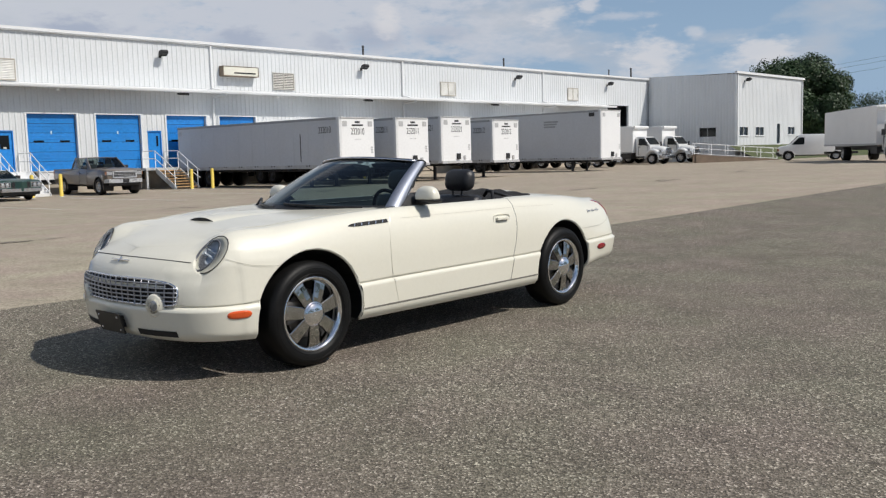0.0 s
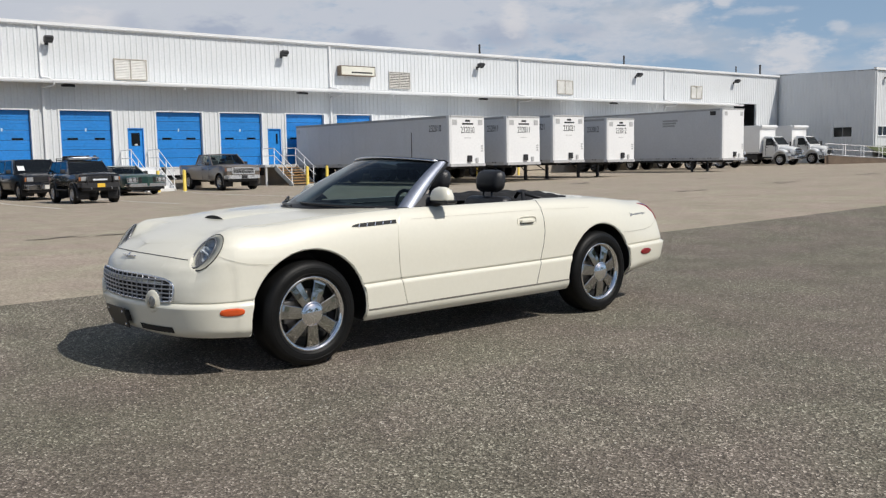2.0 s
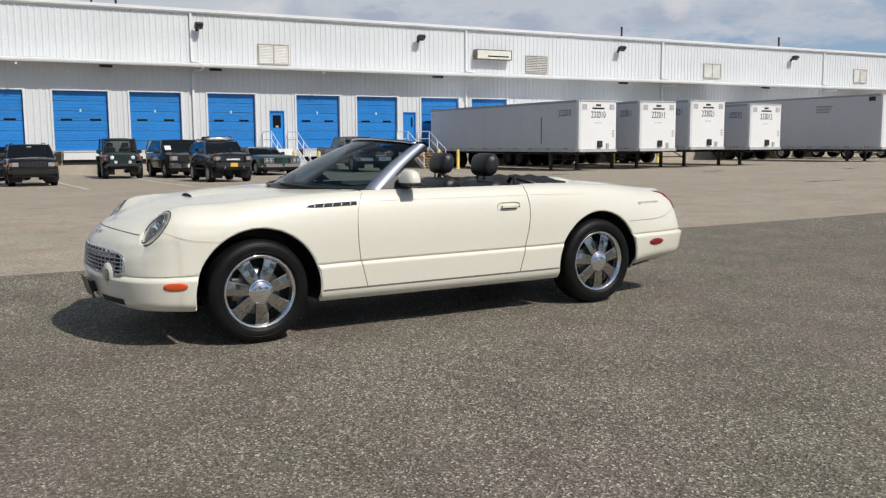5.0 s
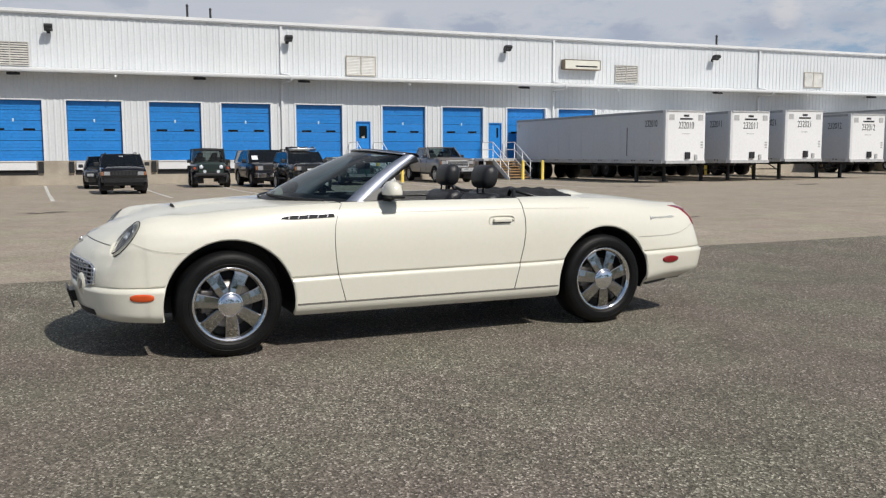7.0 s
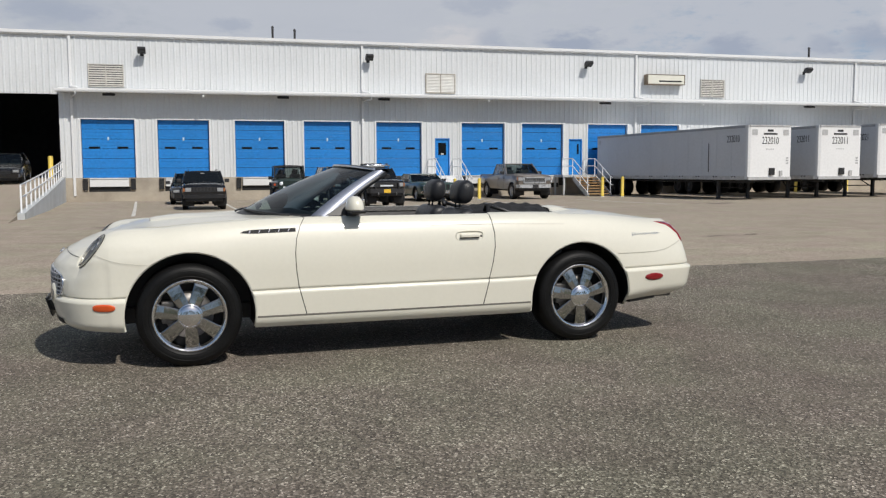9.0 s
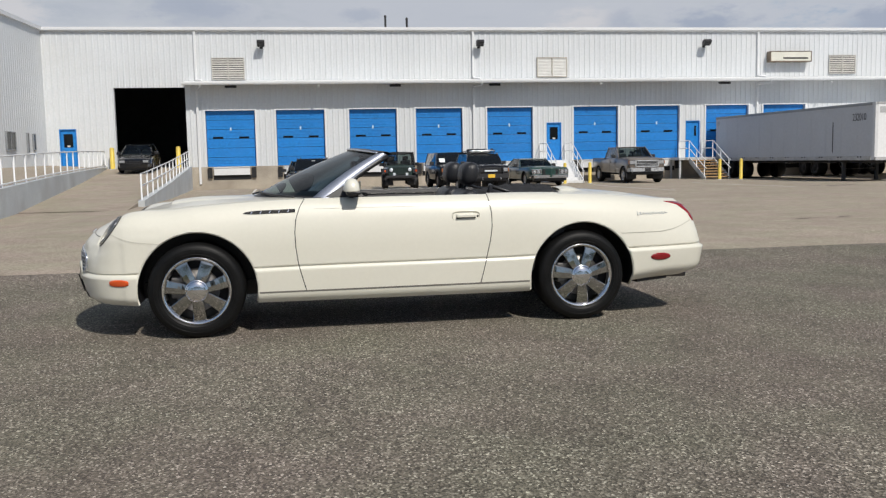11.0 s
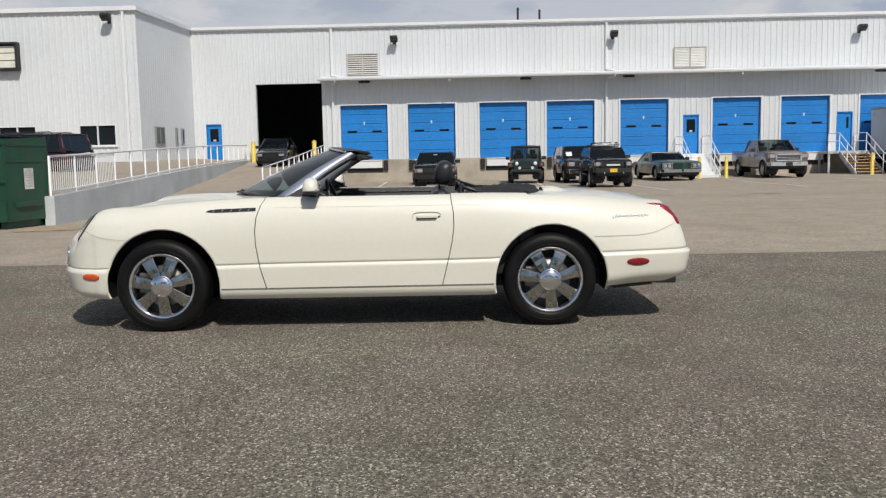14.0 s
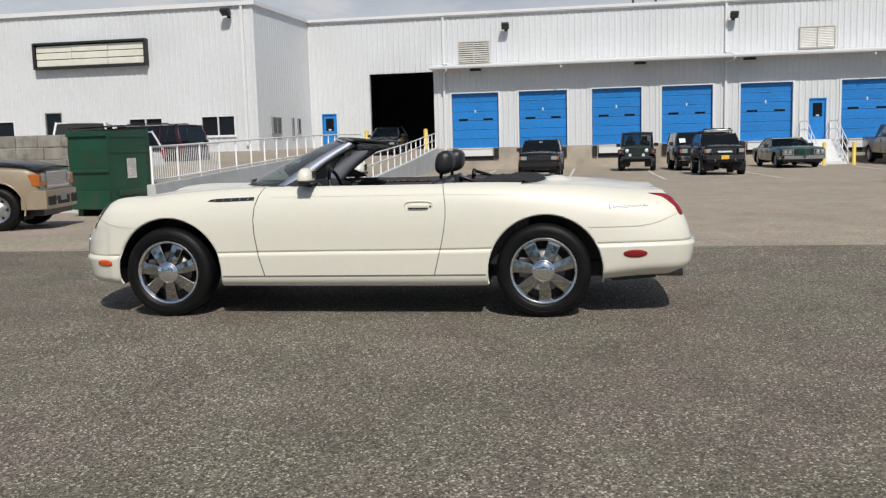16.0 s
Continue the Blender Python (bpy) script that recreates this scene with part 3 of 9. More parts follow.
PLAN_S = [-0.871, -0.867, -0.857, -0.836, -0.803, -0.762, -0.714, -0.655, -0.584, -0.505, -0.40, 0.0, 0.4, 1.0, 1.6, 2.2, 2.7, 3.05, 3.3, 3.5, 3.626, 3.70, 3.744, 3.767, 3.782, 3.791, 3.794]
PLAN_Y = [0.0, 0.12, 0.25, 0.39, 0.515, 0.615, 0.695, 0.762, 0.812, 0.845, 0.873, 0.902, 0.905, 0.91, 0.915, 0.915, 0.91, 0.898, 0.882, 0.858, 0.828, 0.783, 0.718, 0.61, 0.43, 0.2, 0.0]


def spline(pts, per):
    out = []
    for k in range(len(pts) - 1):
        p0, p1, p2, p3 = (Vector(pts[min(max(k + d, 0), len(pts) - 1)]) for d in (-1, 0, 1, 2))
        if k == 0:
            p0 = Vector((p2[0], -p2[1]))
        if k == len(pts) - 2:
            p3 = Vector((p1[0], -p1[1]))
        for i in range(per):
            t = i / per
            out.append(0.5 * (2 * p1 + (p2 - p0) * t + (2 * p0 - 5 * p1 + 4 * p2 - p3) * t * t + (3 * p1 - p0 - 3 * p2 + p3) * t**3))
    out.append(Vector(pts[-1]))
    return out


plan_pts = list(zip(PLAN_S, PLAN_Y))
front_path = spline(plan_pts, 5)
front_cols = [p for p in front_path if p[0] < -0.3]
rear_cols = [p for p in front_path if p[0] > 3.25]
DOOR_F, DOOR_R = 0.69, 2.02
mid_s = list(np.linspace(-0.29, DOOR_F, 28)) + list(np.linspace(DOOR_F, DOOR_R, 34))[1:] + list(np.linspace(DOOR_R, 3.24, 34))[1:]
path_s = [p[0] for p in front_path]
path_y = [p[1] for p in front_path]
mid_cols = [Vector((s, float(np.interp(s, path_s, path_y)))) for s in mid_s]
cols = front_cols + mid_cols + rear_cols
NC = len(cols)
norms = []
for k in range(NC):
    a, b = cols[max(k - 1, 0)], cols[min(k + 1, NC - 1)]
    if k == 0:
        a = Vector((b[0], -b[1]))
    if k == NC - 1:
        b = Vector((a[0], -a[1]))
    d = (b - a).normalized()
    norms.append(Vector((-d[1], d[0])))
arc = [0.0]
for k in range(1, NC):
    arc.append(arc[-1] + (cols[k] - cols[k - 1]).length)


def arc_at(s):
    return float(np.interp(s, [c[0] for c in cols], arc))


STATIONS = [0.0, arc_at(-0.65), arc_at(-0.2), arc_at(0.78), arc_at(2.2), arc_at(2.9), arc_at(3.45), arc[-1]]
LEVEL_Z = [
    (0.235, 0.235, 0.225, 0.222, 0.222, 0.250, 0.275, 0.290),
    (0.300, 0.300, 0.300, 0.300, 0.302, 0.332, 0.376, 0.392),
    (0.424, 0.424, 0.432, 0.453, 0.463, 0.487, 0.498, 0.506),
    (0.443, 0.443, 0.450, 0.469, 0.479, 0.503, 0.514, 0.522),
    (0.560, 0.565, 0.580, 0.600, 0.605, 0.605, 0.605, 0.605),
    (0.630, 0.650, 0.680, 0.705, 0.705, 0.690, 0.675, 0.665),
    (0.685, 0.712, 0.762, 0.795, 0.795, 0.775, 0.750, 0.740),
    (0.725, 0.758, 0.828, 0.880, 0.880, 0.855, 0.815, 0.805),
    (0.757, 0.792, 0.868, 0.926, 0.926, 0.905, 0.860, 0.850),
]
LEVEL_IN = [
    (0.10, 0.08, 0.060, 0.060, 0.060, 0.055, 0.15, 0.18),
    (0.03, 0.025, 0.012, 0.010, 0.010, 0.012, 0.02, 0.02),
    (0.0, 0.0, 0.0, 0.0, 0.0, 0.0, 0.0, 0.0),
    (0.018, 0.024, 0.020, 0.012, 0.012, 0.016, 0.024, 0.028),
    (0.012, 0.034, 0.014, 0.003, 0.003, 0.012, 0.040, 0.05),
    (0.022, 0.062, 0.012, 0.004, 0.004, 0.020, 0.055, 0.085),
    (0.074, 0.112, 0.030, 0.020, 0.016, 0.042, 0.085, 0.15),
    (0.122, 0.180, 0.070, 0.050, 0.042, 0.080, 0.140, 0.225),
    (0.185, 0.262, 0.120, 0.090, 0.085, 0.145, 0.220, 0.31),
]
# a shelf with a narrow groove above it runs round the whole body where the lower flank stands proud
shelf_z, shelf_in = LEVEL_Z[3], LEVEL_IN[3]
LEVEL_Z[3:4] = [shelf_z] + [tuple(z + up for z in shelf_z) for up in (0.0015, 0.0060, 0.0075, 0.02)]
LEVEL_IN[3:4] = [shelf_in] + [tuple(d + deep for d in shelf_in) for deep in (0.006, 0.006, 0.0, -0.0005)]
LEVEL_Z.insert(2, tuple(z - 0.013 for z in LEVEL_Z[2]))
LEVEL_IN.insert(2, tuple(0.0012 for d in LEVEL_IN[2]))
# the skirt below the flank turns under in a round
for f, g in ((0.45, 0.22), (0.78, 0.05)):
    at = LEVEL_Z.index(next(z for z in LEVEL_Z if z[0] == 0.300))
    LEVEL_Z.insert(at, tuple(a + (b - a) * f for a, b in zip(LEVEL_Z[0], LEVEL_Z[at])))
    LEVEL_IN.insert(at, tuple(b + (a - b) * g for a, b in zip(LEVEL_IN[0], LEVEL_IN[at])))
SILL_J = 3  # first level of the doors
NL = len(LEVEL_Z)


def shift(s, z):
    a = max(0.0, 1 - abs(s - DOOR_F) / 0.4) * interp(z, (0.22, 0.30, 0.40, 0.50, 0.60, 0.705, 0.795, 0.88, 0.926), (0.06, 0.042, 0.014, -0.010, -0.022, -0.026, -0.016, 0.014, 0.044))
    b = max(0.0, 1 - abs(s - DOOR_R) / 0.4) * interp(z, (0.22, 0.31, 0.577, 0.752, 0.926), (-0.07, -0.05, 0.016, 0.04, 0.014))
    return a + b


skin = np.zeros((NC, NL, 3))  # (s, y, z) of the left side
for k in range(NC):
    for j in range(NL):
        z = smooth(arc[k], STATIONS, LEVEL_Z[j])
        d = smooth(arc[k], STATIONS, LEVEL_IN[j])
        p = cols[k] - norms[k] * d
        if k in (0, NC - 1):
            p = Vector((p[0], 0.0))
        skin[k, j] = (p[0] + shift(cols[k][0], z), max(p[1], 0.0), z)
# round off the top of the nose, where the inset outline turns sharply at the corners
for j, times in ((NL - 3, 10), (NL - 2, 22), (NL - 1, 40)):
    for _ in range(times):
        row = skin[:, j].copy()
        for k in range(1, len(front_cols) + 8):
            skin[k, j] = 0.25 * row[k - 1] + 0.5 * row[k] + 0.25 * row[k + 1]


def at_z(z):
    """The outline of the left side at height z: arrays of s and y."""
    ss, yy = [], []
    for k in range(NC):
        ss.append(float(np.interp(z, skin[k, :, 2], skin[k, :, 0])))
        yy.append(float(np.interp(z, skin[k, :, 2], skin[k, :, 1])))
    return ss, yy


def side_y(s, z):
    ss, yy = at_z(z)
    return float(np.interp(s, ss, yy))


def nose_s(y, z):
    ss, yy = at_z(z)
    n = NC // 2
    return float(np.interp(abs(y), yy[:n], ss[:n]))


def tail_s(y, z):
    ss, yy = at_z(z)
    n = NC // 2
    return float(np.interp(abs(y), yy[n:][::-1], ss[n:][::-1]))


def L(s, y, z):
    return Vector((-s, y, z))


def deck_z(s, y, yb, zb):
    mid = smooth(s, (-0.70, -0.65, -0.585, -0.5, -0.4, -0.27, 0.0, 0.4, 0.8, 2.4, 2.6, 2.8, 3.05, 3.25, 3.43, 3.52), (0.752, 0.776, 0.799, 0.824, 0.851, 0.879, 0.912, 0.926, 0.942, 0.915, 0.92, 0.925, 0.918, 0.90, 0.872, 0.85))
    t = min(1.0, abs(y) / max(yb, 0.01))
    return zb + (mid - zb) * (1 - t**2.4)


def cut_round(bm, cs, cz, r, y_lo, y_hi, n=26):
    """Cut a round wheel opening out of the faces between y_lo and y_hi."""
    c = L(cs, 0, cz)
    for i in range(n):
        t = 2 * math.pi * (i + 0.5) / n
        no = Vector((math.cos(t), 0, math.sin(t)))
        faces = [f for f in bm.faces if y_lo < f.calc_center_median().y < y_hi and (Vector((f.calc_center_median().x, 0, f.calc_center_median().z)) - c).length < r * 1.35]
        geom = list({v for f in faces for v in f.verts}) + list({e for f in faces for e in f.edges}) + faces
        bmesh.ops.bisect_plane(bm, geom=geom, plane_co=c + no * r, plane_no=no, dist=0.0005)
    gone = []
    for f in bm.faces:
        m = f.calc_center_median()
        if y_lo < m.y < y_hi and (Vector((m.x, 0, m.z)) - c).length < r * 0.998:
            gone.append(f)
    bmesh.ops.delete(bm, geom=gone, context="FACES")


kF = min(range(NC), key=lambda k: abs(cols[k][0] - DOOR_F))
kR = min(range(NC), key=lambda k: abs(cols[k][0] - DOOR_R))
ARCH = ((0.008, 0.322, 0.405), (2.732, 0.320, 0.400))
COCKPIT = (0.80, 2.56)

bm = bmesh.new()
for side in (1, -1):
    vs = [[bm.verts.new(L(skin[k, j, 0], skin[k, j, 1] * side, skin[k, j, 2])) for j in range(NL)] for k in range(NC)]
    for k in range(NC - 1):
        for j in range(NL - 1):
            if kF <= k < kR and j >= SILL_J:
                continue
            q = (vs[k][j], vs[k + 1][j], vs[k + 1][j + 1], vs[k][j + 1])
            f = bm.faces.new(q if side < 0 else q[::-1])
            f.smooth = True
    # sill along the cockpit and fore-and-aft decks
    for k in range(NC - 1):
        sa, sb = skin[k, -1, 0], skin[k + 1, -1, 0]
        rows = []
        for kk in (k, k + 1):
            s, y, z = skin[kk, -1]
            inner = 0.0 if not (COCKPIT[0] < (sa + sb) / 2 < COCKPIT[1]) else max(0.0, y - 0.05)
            ts = [1.0, 0.93, 0.8, 0.6, 0.4, 0.2, 0.0] if inner == 0.0 else [1.0, 0.5, 0.0]
            rows.append([L(s, (inner + (y - inner) * t) * side, deck_z(s, inner + (y - inner) * t, y, z) if inner == 0.0 else z + 0.012 * (1 - t)) for t in ts])
        if kF <= k < kR:
            continue
        for a in range(len(rows[0]) - 1):
            q = [bm.verts.new(p) for p in (rows[0][a], rows[1][a], rows[1][a + 1], rows[0][a + 1])]
            f = bm.faces.new(q if side < 0 else q[::-1])
            f.smooth = True
bmesh.ops.remove_doubles(bm, verts=bm.verts, dist=0.0008)
flow = bmesh.new()


def deck_rows(k):
    """Distances from the middle at which the deck is sampled behind the top of the flank."""
    s, y = skin[k, -1, 0], skin[k, -1, 1]
    if COCKPIT[0] - 0.05 < s < COCKPIT[1] + 0.05:
        return [max(0.0, y - d) for d in (0.05, 0.08, 0.10, 0.12, 0.14, 0.16)]
    return [y * t for t in (0.93, 0.8, 0.6, 0.4, 0.2, 0.0)]


for side in (1, -1):
    vs = [[flow.verts.new(L(skin[k, j, 0], skin[k, j, 1] * side, skin[k, j, 2])) for j in range(NL)] + [flow.verts.new(L(skin[k, -1, 0], y * side, deck_z(skin[k, -1, 0], y, max(skin[k, -1, 1], 0.02), skin[k, -1, 2]))) for y in deck_rows(k)] for k in range(NC)]
    for k in range(NC - 1):
        for j in range(NL + 5):
            q = (vs[k][j], vs[k + 1][j], vs[k + 1][j + 1], vs[k][j + 1])
            f = flow.faces.new(q if side < 0 else q[::-1])
bmesh.ops.remove_doubles(flow, verts=flow.verts, dist=0.0005)
base_tree = BVHTree.FromBMesh(flow)

# the wings swell to meet the headlamps, which lie flush in them
LAMP_A, LAMP_B = 0.098, 0.126
LAMP_SEG = 36


def lamp_axes(side):
    n = Vector((0.785, side * 0.19, 0.585)).normalized()
    c = L(-0.572, side * 0.674, 0.737)
    up = Vector((-0.162, side * 0.057, 0.204))
    up = (up - n * up.dot(n)).normalized()
    return c, n, up, up.cross(n).normalized() * side


lamp_gap = []
c, n, up, out_dir = lamp_axes(1)
for i in range(LAMP_SEG):
    t = 2 * math.pi * i / LAMP_SEG
    e = c + out_dir * (LAMP_A * math.cos(t)) + up * (LAMP_B * math.sin(t))
    hit = base_tree.ray_cast(e + n * 0.3, -n)
    lamp_gap.append(hit[3] - 0.3 if hit[0] else 0.0)
lamp_gap = [(lamp_gap[i - 2] + 2 * lamp_gap[i - 1] + 3 * lamp_gap[i] + 2 * lamp_gap[(i + 1) % LAMP_SEG] + lamp_gap[(i + 2) % LAMP_SEG]) / 9 for i in range(LAMP_SEG)]


def swell(p):
    """Where a point of the plain skin lies once the wing has swollen round its headlamp."""
    c, n, up, out_dir = lamp_axes(1 if p.y >= 0 else -1)
    r = p - c
    u, v, w = r.dot(out_dir) / LAMP_A, r.dot(up) / LAMP_B, r.dot(n)
    rho = math.hypot(u, v)
    if rho > 3.4 or w < -0.3 or p.x < 0.1:
        return p
    t = (math.atan2(v, u) % (2 * math.pi)) / (2 * math.pi) * LAMP_SEG
    g = lamp_gap[int(t) % LAMP_SEG] * (1 - t % 1) + lamp_gap[(int(t) + 1) % LAMP_SEG] * (t % 1)
    g = max(g, -0.004)
    if rho < 1.0:
        return p + n * (-w - 0.003)
    f = min(1.0, (rho - 1.0) / (1.3 + 0.9 * max(0.0, v / rho)))
    return p + n * ((g - 0.003) * (1 - f * f * (3 - 2 * f)))


for mesh in (bm, flow):
    for cuts in (2, 1):
        near = set()
        for side in (1, -1):
            c, n, up, out_dir = lamp_axes(side)
            for f in mesh.faces:
                m = f.calc_center_median() - c
                if math.hypot(m.dot(out_dir) / LAMP_A, m.dot(up) / LAMP_B) < (2.6 if cuts == 2 else 1.6) and abs(m.dot(n)) < 0.25:
                    near.update(f.edges)
        bmesh.ops.subdivide_edges(mesh, edges=list(near), cuts=cuts, use_grid_fill=True)
    for v in mesh.verts:
        v.co = swell(v.co)
bmesh.ops.triangulate(flow, faces=flow.faces)
flow.normal_update()
flow.faces.ensure_lookup_table()
flow_tree = BVHTree.FromBMesh(flow)


def flowing(ob):
    """Give a panel the normals of the whole car's skin, so that cuts leave no dents."""
    ns = []
    for v in ob.data.vertices:
        hit, n, idx, d = flow_tree.find_nearest(v.co)
        if d > 0.012 or v.co.z > 0.99:
            ns.append(v.normal.copy())
            continue
        a, b, c = flow.faces[idx].verts
        w = barycentric_transform(hit, a.co, b.co, c.co, Vector((1, 0, 0)), Vector((0, 1, 0)), Vector((0, 0, 1)))
        m = a.normal * w[0] + b.normal * w[1] + c.normal * w[2]
        ns.append(m.normalized() if m.length > 0.01 else n)
    ob.data.normals_split_custom_set_from_vertices(ns)


gone = []
for f in bm.faces:
    m = f.calc_center_median()
    c, n, up, out_dir = lamp_axes(1 if m.y >= 0 else -1)
    m = m - c
    if math.hypot(m.dot(out_dir) / LAMP_A, m.dot(up) / LAMP_B) < 0.86 and abs(m.dot(n)) < 0.06:
        gone.append(f)
bmesh.ops.delete(bm, geom=gone, context="FACES")
for cs, cz, r in ARCH:
    cut_round(bm, cs, cz, r, 0.55, 1.2)
    cut_round(bm, cs, cz, r, -1.2, -0.55)
for f in bm.faces:
    f.smooth = True
    m = f.calc_center_median()
    if -m.x > 0.47 + 0.34 * (m.y / 0.7) ** 2 and -m.x < 0.85 and abs(m.y) < 0.74 and m.z > 0.9:
        f.material_index = 1
body = part("body", bm, [PAINT, PLASTIC], car)
flowing(body)

# lips round the wheel openings, wheel wells and the underside
for side in (1, -1):
    for cs, cz, r in ARCH:
        pts = []
        for i in range(33):
            t = math.radians(-12 + 204 * i / 32)
            s, z = cs - r * math.cos(t), cz + r * math.sin(t)
            pts.append(L(s, side * (side_y(s, min(max(z, 0.24), 0.9)) - 0.012), z))
        bm = bmesh.new()
        tube(bm, pts, 0.008, 6)
        part("wheel_arch_lip", bm, PAINT, car)
        bm = bmesh.new()
        rows = [[bm.verts.new(L(cs - (r + 0.004) * math.cos(t), side * min(y, side_y(cs - (r + 0.004) * math.cos(t), min(max(cz + r * math.sin(t), 0.24), 0.85)) - 0.02), cz + (r + 0.004) * math.sin(t))) for t in (math.radians(-13 + 206 * i / 24) for i in range(25))] for y in (0.45, 0.872)]
        for i in range(24):
            bm.faces.new((rows[0][i], rows[0][i + 1], rows[1][i + 1], rows[1][i]))
        bm.faces.new(rows[0])
        part("wheel_well", bm, PLASTIC, car)
bm = bmesh.new()
prism(bm, [(0.7, -0.5), (0.7, 0.5), (0.45, 0.5), (-0.45, 0.5), (-0.5, 0.8), (-2.25, 0.8), (-2.3, 0.5), (-3.15, 0.5), (-3.2, 0.76), (-3.5, 0.6), (-3.5, -0.6), (-3.2, -0.76), (-3.15, -0.5), (-2.3, -0.5), (-2.25, -0.8), (-0.5, -0.8), (-0.45, -0.5), (0.45, -0.5)], 0.24, 0.34, "z")
part("underside", bm, PLASTIC, car)

# doors, standing a little inside their gaps
for side in (1, -1):
    bm = bmesh.new()
    vs = []
    for k in range(kF, kR + 1):
        row = []
        for j in range(SILL_J, NL):
            s, y, z = skin[k, j]
            s += 0.006 if k == kF else -0.006 if k == kR else 0
            z += 0.003 if j == SILL_J else 0
            row.append(bm.verts.new(L(s, y * side, z)))
        s, y, z = skin[k, -1]
        s += 0.006 if k == kF else -0.006 if k == kR else 0
        row.append(bm.verts.new(L(s, (y - 0.025) * side, z + 0.006)))
        row.append(bm.verts.new(L(s, (y - 0.05) * side, z + 0.004)))
        row.append(bm.verts.new(L(s, (y - 0.06) * side, z - 0.03)))
        vs.append(row)
    for k in range(len(vs) - 1):
        for j in range(len(vs[0]) - 1):
            q = (vs[k][j], vs[k + 1][j], vs[k + 1][j + 1], vs[k][j + 1])
            f = bm.faces.new(q if side < 0 else q[::-1])
            f.smooth = True
    rim_edges = [e for e in bm.edges if e.is_boundary]
    res = bmesh.ops.extrude_edge_only(bm, edges=rim_edges)
    for v in (g for g in res["geom"] if isinstance(g, bmesh.types.BMVert)):
        v.co.y -= side * 0.02
    door = part("door", bm, PAINT, car)
    flowing(door)
    bm = bmesh.new()
    vs = [[bm.verts.new(L(skin[k, j, 0], (skin[k, j, 1] - 0.009) * side, skin[k, j, 2])) for j in range(NL)] for k in range(kF - 1, kR + 2)]
    for k in range(len(vs) - 1):
        for j in range(NL - 1):
            bm.faces.new((vs[k][j], vs[k + 1][j], vs[k + 1][j + 1], vs[k][j + 1]))
    part("door_shut_face", bm, PLASTIC, car)
    # handle in its recess
    hy = side_y(1.87, 0.785)
    bm = bmesh.new()
    pts = [L(1.865 + 0.098 * math.copysign(abs(math.cos(t)) ** 0.5, math.cos(t)), side * (side_y(1.865, 0.785) + 0.001), 0.785 + 0.034 * math.copysign(abs(math.sin(t)) ** 0.6, math.sin(t))) for t in (2 * math.pi * i / 28 for i in range(28))]
    tube(bm, pts, 0.004, 5, closed=True)
    box(bm, -1.935, -1.795, *sorted((side * (hy - 0.004), side * (hy + 0.026))), 0.775, 0.797, 0.006)
    handle = part("door_handle", bm, PAINT, door)
    bm = bmesh.new()
    box(bm, -1.935, -1.795, *sorted((side * (hy - 0.003), side * (hy + 0.0025))), 0.762, 0.774, 0.001)
    tube(bm, [L(1.948, side * hy, 0.782), L(1.948, side * (hy + 0.005), 0.782)], 0.007, 10)
    part("handle_recess", bm, PLASTIC, door)


def ribbon(name, pts, width, m, parent, proud=0.0022, label=""):
    """A narrow strip laid on the car's flank along points (s, z), both sides."""
    for side in (1, -1):
        bm = bmesh.new()
        last = None
        for k, (s, z) in enumerate(pts):
            a, b = pts[max(k - 1, 0)], pts[min(k + 1, len(pts) - 1)]
            d = Vector((b[0] - a[0], b[1] - a[1])).normalized()
            n = Vector((-d[1], d[0])) * width / 2
            pair = []
            for sg in (1, -1):
                ss, zz = s + n[0] * sg, z + n[1] * sg
                pair.append(bm.verts.new(swell(L(ss, side * (side_y(ss, zz) + proud), zz))))
            if last:
                bm.faces.new((last[0], pair[0], pair[1], last[1]))
            last = pair
        part(name, bm, m, parent, label)


def run(a, b, n):
    return [(a[0] + (b[0] - a[0]) * i / n, a[1] + (b[1] - a[1]) * i / n) for i in range(n + 1)]


# duller cream for the waist crease: its faint shade is painted on
WAIST_SHADE = mat("cream_waist_shade", (0.60, 0.57, 0.50), 0.4, var=0.05)
CREASE = mat("cream_crease", (0.43, 0.405, 0.34), 0.4, var=0.05)
SEAM = mat("panel_seam", (0.16, 0.15, 0.13), 0.6, var=0.1)
ribbon("sill_moulding", run((0.418, 0.297), (2.325, 0.303), 26), 0.011, SEAM, car, label="dark line along the sill")
ribbon("fender_seam", run((-0.545, 0.697), (-0.47, 0.672), 6) + run((-0.46, 0.670), (-0.40, 0.660), 5) + run((-0.39, 0.659), (-0.235, 0.650), 9), 0.0022, CREASE, car, 0.007)
ribbon("boot_lid_seam", [(3.03, 0.624), (3.2, 0.624), (3.36, 0.626), (3.45, 0.638), (3.50, 0.652), (3.55, 0.670), (3.60, 0.690), (3.625, 0.70)], 0.0030, CREASE, car, 0.004)
# flat strip that paints the shade of the waist crease
ribbon("waist_crease_shade", run((0.80, 0.862), (2.0, 0.862), 18) + run((2.1, 0.862), (2.6, 0.85), 12), 0.0022, WAIST_SHADE, car, 0.002)
for side in (1, -1):
    bm = bmesh.new()
    pts = []
    for q in np.linspace(0, 1, 110):
        s, z = 3.165 + 0.262 * q + 0.0055 * math.cos(q * 62), 0.760 + (0.014 if q < 0.1 else 0.0065 + 0.003 * math.sin(q * 17)) * math.sin(q * 62 + 1.2)
        pts.append(L(s, side * (side_y(s, z) + 0.004), z))
    tube(bm, pts, 0.0022, 5)
    part("script_badge", bm, SATIN, car, "silver script badge")
